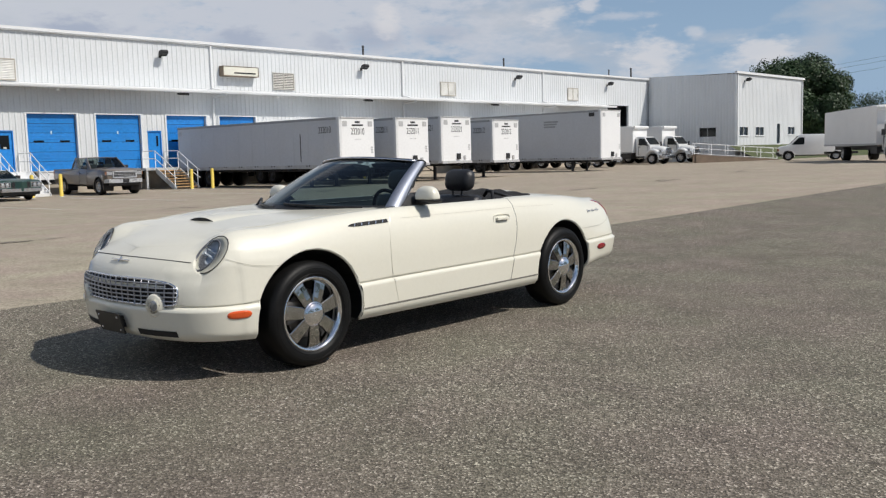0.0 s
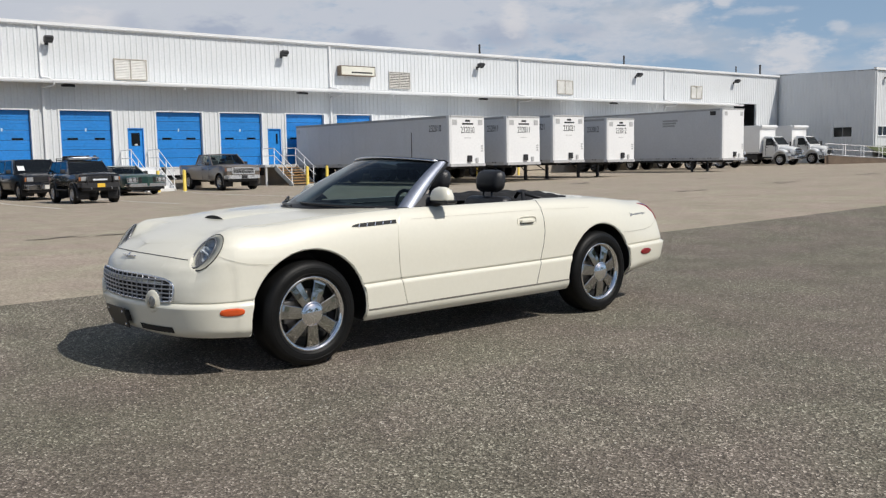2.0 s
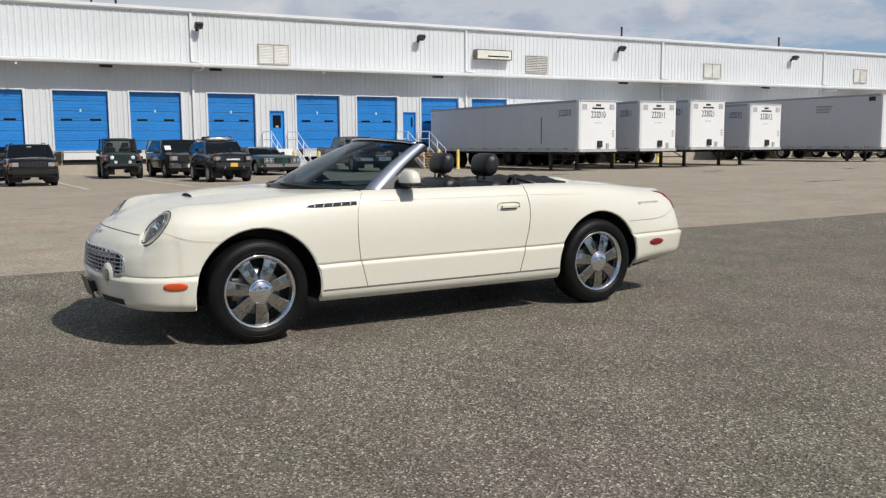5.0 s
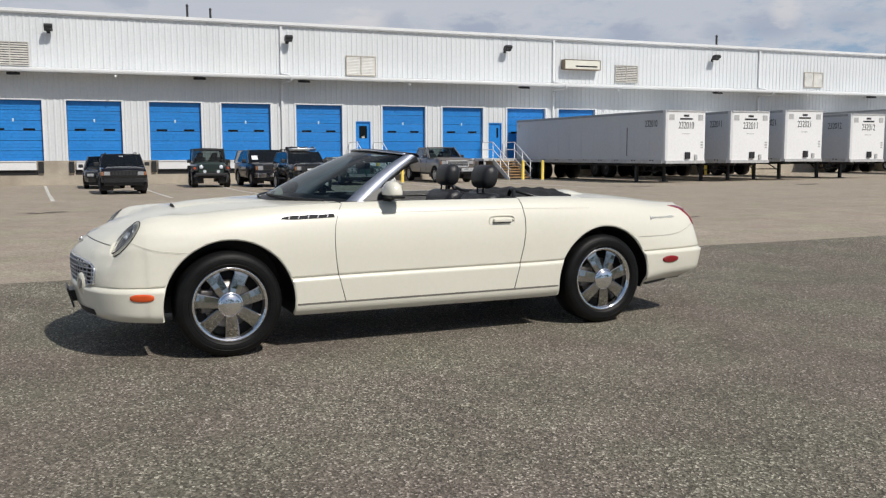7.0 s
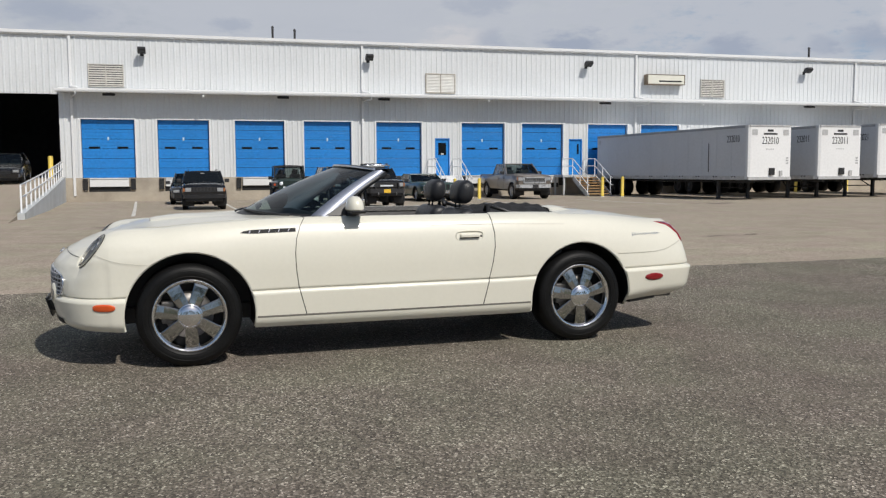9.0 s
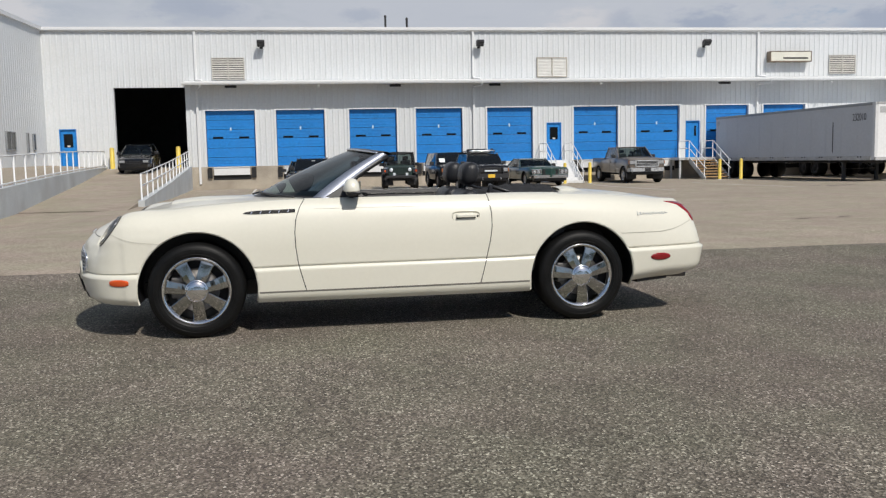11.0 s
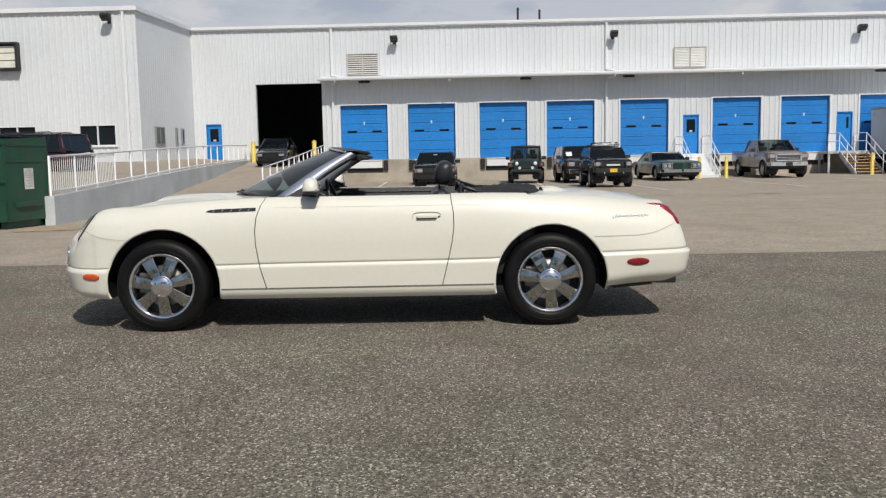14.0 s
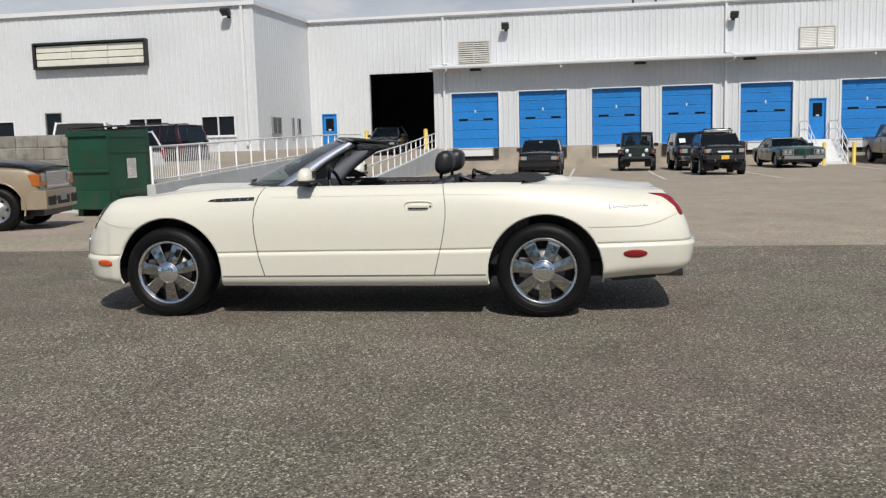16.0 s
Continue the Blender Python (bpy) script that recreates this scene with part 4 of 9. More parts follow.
# side vents with bright slats: wedge-shaped, narrow at the front
for side in (1, -1):
    bm = bmesh.new()
    last = None
    for q in np.linspace(0, 1, 9):
        s = 0.322 + 0.352 * q
        zc, hh = 0.843 + 0.010 * q, 0.005 + 0.007 * min(1.0, q * 5)
        pair = [bm.verts.new(L(s + (0.016 if sg > 0 and q == 0 else 0), side * (side_y(s, zc + sg * hh) + 0.003), zc + sg * hh)) for sg in (1, -1)]
        if last:
            bm.faces.new((last[0], pair[0], pair[1], last[1]))
        last = pair
    part("vent", bm, BLACK_GAP, car, "black side vent")
for i in range(5):
    s = 0.375 + 0.062 * i
    ribbon("vent_slat", [(s, 0.835 + 0.002 * i), (s + 0.01, 0.853 + 0.002 * i)], 0.006, CHROME, car, 0.006, "chrome vent slat")


def patch(name, s, z, a, b, m, parent, depth=0.012, label="", power=1.0):
    """A shallow domed lens on the flank, oval, both sides."""
    for side in (1, -1):
        bm = bmesh.new()
        rings = []
        for q, h in ((1.0, 0.0), (0.97, 0.6), (0.75, 0.92), (0.4, 1.0)):
            ring = []
            for i in range(24):
                t = 2 * math.pi * i / 24
                ss = s + a * q * math.copysign(abs(math.cos(t)) ** power, math.cos(t))
                zz = z + b * q * math.copysign(abs(math.sin(t)) ** power, math.sin(t))
                ring.append(bm.verts.new(L(ss, side * (side_y(ss, zz) + depth * h - 0.002), zz)))
            rings.append(ring)
        for r0, r1 in zip(rings, rings[1:]):
            for i in range(24):
                bm.faces.new((r0[i], r0[(i + 1) % 24], r1[(i + 1) % 24], r1[i]))
        bm.faces.new(rings[-1])
        part(name, bm, m, parent, label, smooth=True)


patch("front_marker", -0.508, 0.392, 0.068, 0.024, AMBER, car, label="orange side marker", power=0.75)
patch("rear_marker", 3.342, 0.441, 0.082, 0.028, RED_LENS, car, label="red side marker")

# nose: oval grille, fog lamps, bracket, intake, headlamps, emblem


def nose_pt(y, z, out):
    s = nose_s(y, z)
    e = 0.01
    n = Vector((-(nose_s(abs(y) + e, z) - nose_s(max(abs(y) - e, 0), z)) / (e + min(e, abs(y))), 0))
    slope_y = (nose_s(abs(y) + e, z) - nose_s(abs(y) - e if abs(y) > e else 0, z)) / (2 * e if abs(y) > e else e + abs(y))
    slope_z = (nose_s(y, z + e) - nose_s(y, z - e)) / (2 * e)
    nn = Vector((1.0, slope_y * math.copysign(1, y), slope_z)).normalized()  # in (-s, y, z)
    return L(s, y, z) + nn * out, nn


def oval(t, a, b, power=0.62):
    return a * math.copysign(abs(math.cos(t)) ** power, math.cos(t)), b * math.copysign(abs(math.sin(t)) ** power, math.sin(t))


GRILLE_Z, GRILLE_A, GRILLE_B = 0.5275, 0.578, 0.0735


def grille_half(y):
    """Half height of the grille at y."""
    return GRILLE_B * max(0.0, 1 - (abs(y) / GRILLE_A) ** 3.2) ** (1 / 3.2)


def grille_low(y):
    return GRILLE_B * max(0.0, 1 - (abs(y) / GRILLE_A) ** 12) ** (1 / 12)


grille = new("grille")
grille.parent = car
bm = bmesh.new()
N = 36
top = [bm.verts.new(nose_pt(y, GRILLE_Z + grille_half(y), 0.003)[0]) for y in np.linspace(-GRILLE_A, GRILLE_A, N)]
mid = [bm.verts.new(nose_pt(y, GRILLE_Z, 0.003)[0]) for y in np.linspace(-GRILLE_A, GRILLE_A, N)]
low = [bm.verts.new(nose_pt(y, GRILLE_Z - grille_low(y), 0.003)[0]) for y in np.linspace(-GRILLE_A, GRILLE_A, N)]
for i in range(N - 1):
    bm.faces.new((top[i], top[i + 1], mid[i + 1], mid[i]))
    bm.faces.new((mid[i], mid[i + 1], low[i + 1], low[i]))
part("backing", bm, BLACK_GAP, grille)
bm = bmesh.new()
ring = []
for i in range(56):
    t = 2 * math.pi * i / 56
    y = GRILLE_A * math.copysign(abs(math.cos(t)) ** 0.62, math.cos(t))
    z = GRILLE_Z + (grille_half(y) if math.sin(t) >= 0 else -grille_low(y))
    ring.append(nose_pt(y, z, 0.006)[0])
tube(bm, ring, 0.0085, 6, closed=True)
part("surround", bm, SATIN, grille, "chrome grille surround")
for i in range(-9, 10):
    y = i * 0.062
    h = grille_half(y)
    if h > 0.03:
        bm = bmesh.new()
        tube(bm, [nose_pt(y, GRILLE_Z + (h if q > 0 else grille_low(y)) * q, 0.012)[0] for q in (-1, -0.5, 0, 0.5, 1)], 0.0045, 5)
        part("upright_bar", bm, GRILLE_BAR, grille)
for i in range(-2, 3):
    z = GRILLE_Z + i * 0.0245
    w = GRILLE_A * max(0.0, 1 - (abs(z - GRILLE_Z) / GRILLE_B) ** (3.2 if i > 0 else 12)) ** (1 / (3.2 if i > 0 else 12))
    bm = bmesh.new()
    tube(bm, [nose_pt(y, z, 0.012)[0] for y in np.linspace(-w, w, 24)], 0.005, 5)
    part("cross_bar", bm, GRILLE_BAR, grille)


def headlamp(side):
    """An oval lamp flush in the wing: clear cover, pale surround, silver bowl set low and inward, and a thin dark gap."""
    lamp = new("headlamp")
    lamp.parent = car
    c, n, up, out_dir = lamp_axes(side)
    a, b = LAMP_A, LAMP_B
    seg = 36

    def p(t, q, out):
        return c + out_dir * (a * q * math.cos(t)) + up * (b * q * math.sin(t)) + n * out

    def bowl_pt(t, q, out):
        return c + out_dir * (-0.0255 + a * 0.735 * q * math.cos(t)) + up * (-0.019 + b * 0.845 * q * math.sin(t)) + n * out

    def skin_rings(name, rings, m, lab, kind=True):
        bm = bmesh.new()
        vs = [[bm.verts.new(v) for v in ring] for ring in rings]
        for r0, r1 in zip(vs, vs[1:]):
            for i in range(seg):
                bm.faces.new((r0[i], r0[(i + 1) % seg], r1[(i + 1) % seg], r1[i]) if side > 0 else (r0[i], r1[i], r1[(i + 1) % seg], r0[(i + 1) % seg]))
        return part(name, bm, m, lamp, lab, smooth=True)
    ts = [2 * math.pi * i / seg for i in range(seg)]
    skin_rings("surround", [[p(t, 0.985, 0.0) for t in ts], [bowl_pt(t, 1.02, 0.004) for t in ts], [bowl_pt(t, 1.0, -0.006) for t in ts]], PAINT, "pale lamp surround")
    skin_rings("bowl", [[bowl_pt(t, q, o) for t in ts] for q, o in ((1.0, -0.005), (0.85, -0.024), (0.55, -0.034), (0.25, -0.038), (0.02, -0.039))], BOWL, "silver reflector bowl")
    cover = skin_rings("lens", [[p(t, q, o) for t in ts] for q, o in ((1.0, 0.001), (0.9, 0.010), (0.6, 0.020), (0.3, 0.024), (0.02, 0.025))], LENS, "clear lamp lens")
    cover.visible_shadow = False
    bm = bmesh.new()
    tube(bm, [p(t, 1.015, 0.0) for t in ts], 0.0028, 6, closed=True)
    part("seal", bm, PLASTIC, lamp, "thin dark seal")
    bm = bmesh.new()
    tube(bm, [bowl_pt(t, 0.985, 0.003) for t in ts], 0.0068, 6, closed=True)
    part("bezel", bm, GREY_LAMP, lamp, "grey bowl rim")
    bm = bmesh.new()
    rows = [[bm.verts.new(bowl_pt(math.pi * 1.02 + math.pi * 0.8 * i / 16, q, o)) for i in range(17)] for q, o in ((0.97, -0.006), (0.78, -0.02), (0.42, -0.027))]
    for r0, r1 in zip(rows, rows[1:]):
        for i in range(16):
            bm.faces.new((r0[i], r0[i + 1], r1[i + 1], r1[i]))
    part("lower_housing", bm, GREY_LAMP, lamp, "grey lower lamp housing")
    for u, r in ((-0.012, 0.009), (0.02, 0.011)):
        bm = bmesh.new()
        tube(bm, [c + out_dir * -0.085 + up * u - n * 0.02, c + out_dir * -0.05 + up * u - n * 0.03, c + out_dir * 0.0 + up * u - n * 0.03, c + out_dir * 0.035 + up * u - n * 0.02], [r * 0.4, r, r, r * 0.4], 8)
        part("reflector_rib", bm, LAMP_BACK, lamp, smooth=True)


for side in (1, -1):
    headlamp(side)
    c, n = L(-0.806, side * 0.424, 0.452), Vector((1.0, side * 0.32, 0.0)).normalized()
    bm = bmesh.new()
    tube(bm, [c - n * 0.03, c + n * 0.012, c + n * 0.024, c + n * 0.024, c + n * 0.006], [0.074, 0.07, 0.06, 0.046, 0.042], 24)
    pod = part("fog_lamp", bm, PAINT, car, "cream fog lamp pod", smooth=True)
    bm = bmesh.new()
    tube(bm, [c - n * 0.01, c + n * 0.02, c + n * 0.026], [0.044, 0.044, 0.024], 20)
    part("lens", bm, FOG_GLASS, pod, "silver fog lamp lens", smooth=True)
bm = bmesh.new()
prism(bm, [(0.905, 0.388), (0.894, 0.388), (0.858, 0.262), (0.869, 0.262)], -0.15, 0.15, "y", bevel=0.003)
prism(bm, [(0.894, 0.37), (0.80, 0.37), (0.80, 0.30), (0.872, 0.30)], -0.115, 0.115, "y")
bracket = part("plate_bracket", bm, PLASTIC, car, "black number plate bracket")
for y, z in ((-0.115, 0.365), (0.115, 0.365), (-0.115, 0.285), (0.115, 0.285)):
    x = 0.869 + 0.036 * (z - 0.262) / 0.126
    bm = bmesh.new()
    tube(bm, [(x - 0.002, y, z), (x + 0.004, y, z)], 0.006, 8)
    part("bolt", bm, SATIN, bracket)
for side in (1, -1):
    bm = bmesh.new()
    zs = [0.27, 0.305]
    rows = [[bm.verts.new(nose_pt(side * y, z, 0.004)[0]) for y in np.linspace(0.24, 0.56, 10)] for z in zs]
    for i in range(9):
        bm.faces.new((rows[0][i], rows[0][i + 1], rows[1][i + 1], rows[1][i]))
    part("lower_intake", bm, BLACK_GAP, car, "black lower intake")
bm = bmesh.new()
pts = [nose_pt(y, 0.688, 0.008)[0] for y in np.linspace(-0.11, 0.11, 11)]
tube(bm, pts, [0.003, 0.005, 0.006, 0.006, 0.006, 0.009, 0.006, 0.006, 0.006, 0.005, 0.003], 6)
tube(bm, [nose_pt(0.0, 0.676, 0.010)[0], nose_pt(0.008, 0.700, 0.013)[0]], [0.004, 0.006], 6)
part("emblem", bm, CHROME, car, "chrome winged emblem")
# bonnet: front seam, side seams, scoop
bm = bmesh.new()
pts = [swell(nose_pt(y, 0.713 - 0.016 * (abs(y) / 0.58) ** 2, 0.001)[0]) for y in np.linspace(-0.585, 0.585, 40)]
tube(bm, pts, 0.003, 5)
part("bonnet_seam", bm, SEAM, car)
yb_arr, zb_arr, sb_arr = skin[:, -1, 1], skin[:, -1, 2], skin[:, -1, 0]


def top_z(s, y):
    yb, zb = float(np.interp(s, sb_arr, yb_arr)), float(np.interp(s, sb_arr, zb_arr))
    return deck_z(s, y, yb, zb)


for side in (1, -1):
    bm = bmesh.new()
    tube(bm, [swell(L(s, side * y, top_z(s, y) + 0.0005)) for s, y in ((s, interp(s, (-0.4, -0.2, 0.1, 0.4, 0.68), (0.62, 0.675, 0.70, 0.71, 0.715))) for s in np.linspace(-0.3, 0.68, 50))], 0.0018, 5)
    part("bonnet_seam", bm, CREASE, car)
bm = bmesh.new()
rows = []
for s in np.linspace(-0.22, 0.44, 18):
    w = interp(s, (-0.22, -0.11, 0.44), (0.15, 0.19, 0.30))
    h = interp(s, (-0.22, -0.18, -0.01, 0.22, 0.44), (0.022, 0.026, 0.024, 0.016, 0.0))
    rows.append([bm.verts.new(L(s, w * q, top_z(s, w * q) - 0.002 + h * (1 - q * q) ** 0.8)) for q in np.linspace(-1, 1, 15)])
for a, b in zip(rows, rows[1:]):
    for i in range(14):
        bm.faces.new((a[i], b[i], b[i + 1], a[i + 1]))
part("bonnet_scoop", bm, PAINT, car, smooth=True)
bm = bmesh.new()
rows = [[bm.verts.new(L(-0.222 + 0.006 * q * q, 0.15 * q, top_z(-0.22, 0.15 * q) - 0.001 + f * 0.023 * (1 - q * q) ** 0.8)) for q in np.linspace(-1, 1, 13)] for f in (0, 1)]
for i in range(12):
    bm.faces.new((rows[0][i], rows[0][i + 1], rows[1][i + 1], rows[1][i]))
part("scoop_mouth", bm, BLACK_GAP, car, "black scoop opening")

# tail lamps
for side in (1, -1):
    bm = bmesh.new()
    rings = []
    for q, h in ((1.0, 0.0), (0.95, 0.7), (0.6, 1.0)):
        ring = []
        for i in range(26):
            t = 2 * math.pi * i / 26
            u, w = 0.084 * q * math.cos(t), (0.016 if math.sin(t) > 0 else 0.085) * q * math.sin(t)
            y, z = 0.702 + w - 0.30 * u, 0.764 + u * 0.92
            s = tail_s(y, z)
            ring.append(bm.verts.new(L(s + 0.009 * h - 0.001, side * (y + 0.005 * h), z + 0.003 * h)))
        rings.append(ring)
    for a, b in zip(rings, rings[1:]):
        for i in range(26):
            bm.faces.new((a[i], a[(i + 1) % 26], b[(i + 1) % 26], b[i]))
    bm.faces.new(rings[-1])
    part("tail_lamp", bm, RED_LENS, car, "slim red tail lamp", smooth=True)
bm = bmesh.new()
tube(bm, [L(3.45, 0.48, 0.262), L(3.70, 0.48, 0.258)], 0.028, 12)
part("exhaust_pipe", bm, DISC, car, "dull steel exhaust pipe")
bm = bmesh.new()
tube(bm, [L(3.45, -0.48, 0.262), L(3.70, -0.48, 0.258)], 0.028, 12)
part("exhaust_pipe", bm, DISC, car, "dull steel exhaust pipe")

# cockpit tub
bm = bmesh.new()
for side in (1, -1):
    n = 16
    rows = []
    for s in np.linspace(0.78, 2.58, n):
        y = float(np.interp(s, sb_arr, yb_arr)) - 0.055
        rows.append([bm.verts.new(L(s, side * y, 0.93)), bm.verts.new(L(s, side * (y - 0.04), 0.80)), bm.verts.new(L(s, side * (y - 0.02), 0.42))])
    for a, b in zip(rows, rows[1:]):
        for i in range(2):
            bm.faces.new((a[i], b[i], b[i + 1], a[i + 1]))
box(bm, -2.58, -0.75, -0.76, 0.76, 0.36, 0.42)
box(bm, -2.62, -2.52, -0.78, 0.78, 0.42, 0.905)
part("cockpit_lining", bm, LEATHER, car, "black interior lining")
bm = bmesh.new()
prism(bm, [(-0.62, 0.80), (-0.62, 0.925), (-0.86, 0.935), (-1.02, 0.90), (-1.06, 0.78), (-0.98, 0.60), (-0.9, 0.45), (-0.7, 0.45)], -0.755, 0.755, "y", bevel=0.015)
part("dashboard", bm, PLASTIC, car, "black dashboard")
bm = bmesh.new()
tube(bm, [L(1.17 - 0.05 * math.sin(t), 0.37 + 0.175 * math.cos(t), 0.865 + 0.165 * math.sin(t)) for t in (2 * math.pi * i / 28 for i in range(28))], 0.014, 8, closed=True)
tube(bm, [L(1.0, 0.37, 0.80), L(1.15, 0.37, 0.86)], 0.035, 10)
for t in (0.0, math.pi, -math.pi / 2):
    tube(bm, [L(1.15, 0.37, 0.86), L(1.17 - 0.05 * math.sin(t), 0.37 + 0.175 * math.cos(t), 0.865 + 0.165 * math.sin(t))], 0.012, 6)
part("steering_wheel", bm, LEATHER, car, "black steering wheel")


def cushion(bm, x0, x1, y0, y1, z0, z1, r, lean=0.0):
    """A padded block with round edges, leaning back by lean metres at its top."""
    start = len(bm.verts)
    bm.verts.ensure_lookup_table()
    before = set(bm.verts)
    box(bm, x0, x1, y0, y1, z0, z1)
    new_v = [v for v in bm.verts if v not in before]
    es = list({e for v in new_v for e in v.link_edges})
    bmesh.ops.bevel(bm, geom=es, offset=r, segments=5, affect="EDGES", profile=0.5)
    for v in bm.verts:
        if v not in before:
            v.co.x -= lean * (v.co.z - z0) / (z1 - z0)
    for f in bm.faces:
        f.smooth = True


for side in (1, -1):
    y = side * 0.35
    bm = bmesh.new()
    cushion(bm, -1.90, -1.76, y - 0.25, y + 0.25, 0.45, 0.955, 0.06, 0.14)
    cushion(bm, -1.83, -1.30, y - 0.25, y + 0.25, 0.42, 0.60, 0.06)
    seat = part("seat", bm, LEATHER, car, "black leather bucket seat")
    bm = bmesh.new()
    cushion(bm, -2.045, -1.915, y - 0.145, y + 0.145, 0.985, 1.16, 0.064, 0.02)
    for d in (-0.05, 0.05):
        tube(bm, [L(1.95, y + d, 0.92), L(1.96, y + d, 1.01)], 0.007, 8)
    part("headrest", bm, LEATHER, seat, "rounded black headrest")
    bm = bmesh.new()
    tube(bm, [L(2.10, side * 0.62, 0.90), L(2.11, side * 0.60, 0.975), L(2.12, side * 0.54, 0.985), L(2.12, side * 0.50, 0.94)], 0.016, 8)
    tube(bm, [L(2.11, side * 0.58, 0.98), L(2.26, side * 0.66, 0.93), L(2.38, side * 0.70, 0.915)], 0.014, 6)
    part("belt_guide", bm, PLASTIC, seat)
# folded soft top
bm = bmesh.new()
rows = []
for s in np.linspace(2.14, 2.72, 22):
    w = 0.725 * math.sqrt(max(0.02, 1 - max(0, (s - 2.4) / 0.36) ** 2))
    h = smooth(s, (2.14, 2.22, 2.4, 2.55, 2.66, 2.72), (0.88, 0.935, 0.945, 0.968, 0.955, 0.915))
    rows.append([bm.verts.new(L(s, w * q, h - 0.036 * abs(q) ** 3 + 0.017 * math.sin(s * 47 + q * 3) * math.cos(q * 8 + s * 20) + 0.010 * math.sin(s * 21 + 1.3))) for q in np.linspace(-1, 1, 29)])
for a, b in zip(rows, rows[1:]):
    for i in range(28):
        bm.faces.new((a[i], b[i], b[i + 1], a[i + 1]))
part("folded_top", bm, CLOTH_BLACK, car, "folded black canvas roof", smooth=True)
bm = bmesh.new()
rows = []
for s in np.linspace(2.74, 2.94, 9):
    q = (s - 2.74) / 0.2
    rows.append([bm.verts.new(L(s, 0.13 + 0.16 * w, top_z(s, 0.13 + 0.16 * w) - 0.003 + 0.034 * math.sin(math.pi * min(1.0, 0.25 + q * 0.75)) * (1 - w * w) ** 0.6)) for w in np.linspace(-1, 1, 13)])
for a, b in zip(rows, rows[1:]):
    for i in range(12):
        bm.faces.new((a[i], b[i], b[i + 1], a[i + 1]))
part("roof_catch_cover", bm, PAINT, car, smooth=True)

# windscreen, frame, mirrors, wipers


def base_pt(y):
    s = 0.39 + 0.385 * (abs(y) / 0.70) ** 2
    return L(s, y, 0.932 - 0.012 * (abs(y) / 0.7) ** 2)


def head_pt(y):
    s = 1.12 + 0.18 * (abs(y) / 0.565) ** 2
    return L(s, y, 1.266 - 0.034 * (abs(y) / 0.565) ** 2)


bm = bmesh.new()
rows = []
for q in np.linspace(-1, 1, 25):
    a, b = base_pt(0.711 * q), head_pt(0.552 * q)
    rows.append([bm.verts.new(a.lerp(b, t) + Vector((0.02, 0, 0.03)) * 4 * t * (1 - t) * 0.5) for t in np.linspace(0, 1, 9)])
for a, b in zip(rows, rows[1:]):
    for i in range(8):
        bm.faces.new((a[i], b[i], b[i + 1], a[i + 1]))
screen = part("windscreen", bm, SCREEN, car, "clear curved windscreen", smooth=True)
screen.visible_shadow = False
bm = bmesh.new()
rows = []
for q in np.linspace(-1, 1, 25):
    a, b = base_pt(0.711 * q), head_pt(0.552 * q)
    rows.append([bm.verts.new(a.lerp(b, t) + Vector((0.02, 0, 0.03)) * 2 * t * (1 - t) + Vector((0.003, 0, 0.003))) for t in (-0.03, 0.05)])
for a, b in zip(rows, rows[1:]):
    bm.faces.new((a[0], b[0], b[1], a[1]))
part("glass_edge_band", bm, PLASTIC, screen)
bm = bmesh.new()
pts = [head_pt(0.556 * q) + Vector((-0.012, 0, 0.004)) for q in np.linspace(-1, 1, 21)]
rows = []
for p in pts:
    rows.append([bm.verts.new(p + Vector(d)) for d in ((0.026, 0, -0.006), (0.006, 0, 0.010), (-0.05, 0, 0.008), (-0.085, 0, -0.014), (-0.03, 0, -0.03))])
for a, b in zip(rows, rows[1:]):
    for i in range(5):
        bm.faces.new((a[i], b[i], b[(i + 1) % 5], a[(i + 1) % 5]))
part("header_rail", bm, PLASTIC, car, "black windscreen header rail", smooth=True)
bm = bmesh.new()
tube(bm, [p + Vector((0.026, 0, 0.001)) for p in pts], 0.009, 6)
part("header_trim", bm, SATIN, car, "bright header trim", smooth=True)
bm = bmesh.new()
box(bm, -1.17, -1.13, -0.12, 0.12, 1.13, 1.18, 0.012)
part("inside_mirror", bm, PLASTIC, car)
for side in (1, -1):
    bm = bmesh.new()
    prism(bm, [(-1.22, 1.222), (-1.25, 1.228), (-1.40, 1.205), (-1.41, 1.185), (-1.36, 1.172), (-1.24, 1.195)], side * 0.30 - 0.19, side * 0.30 + 0.19, "y", bevel=0.006)
    part("sun_visor", bm, CLOTH_BLACK, car)
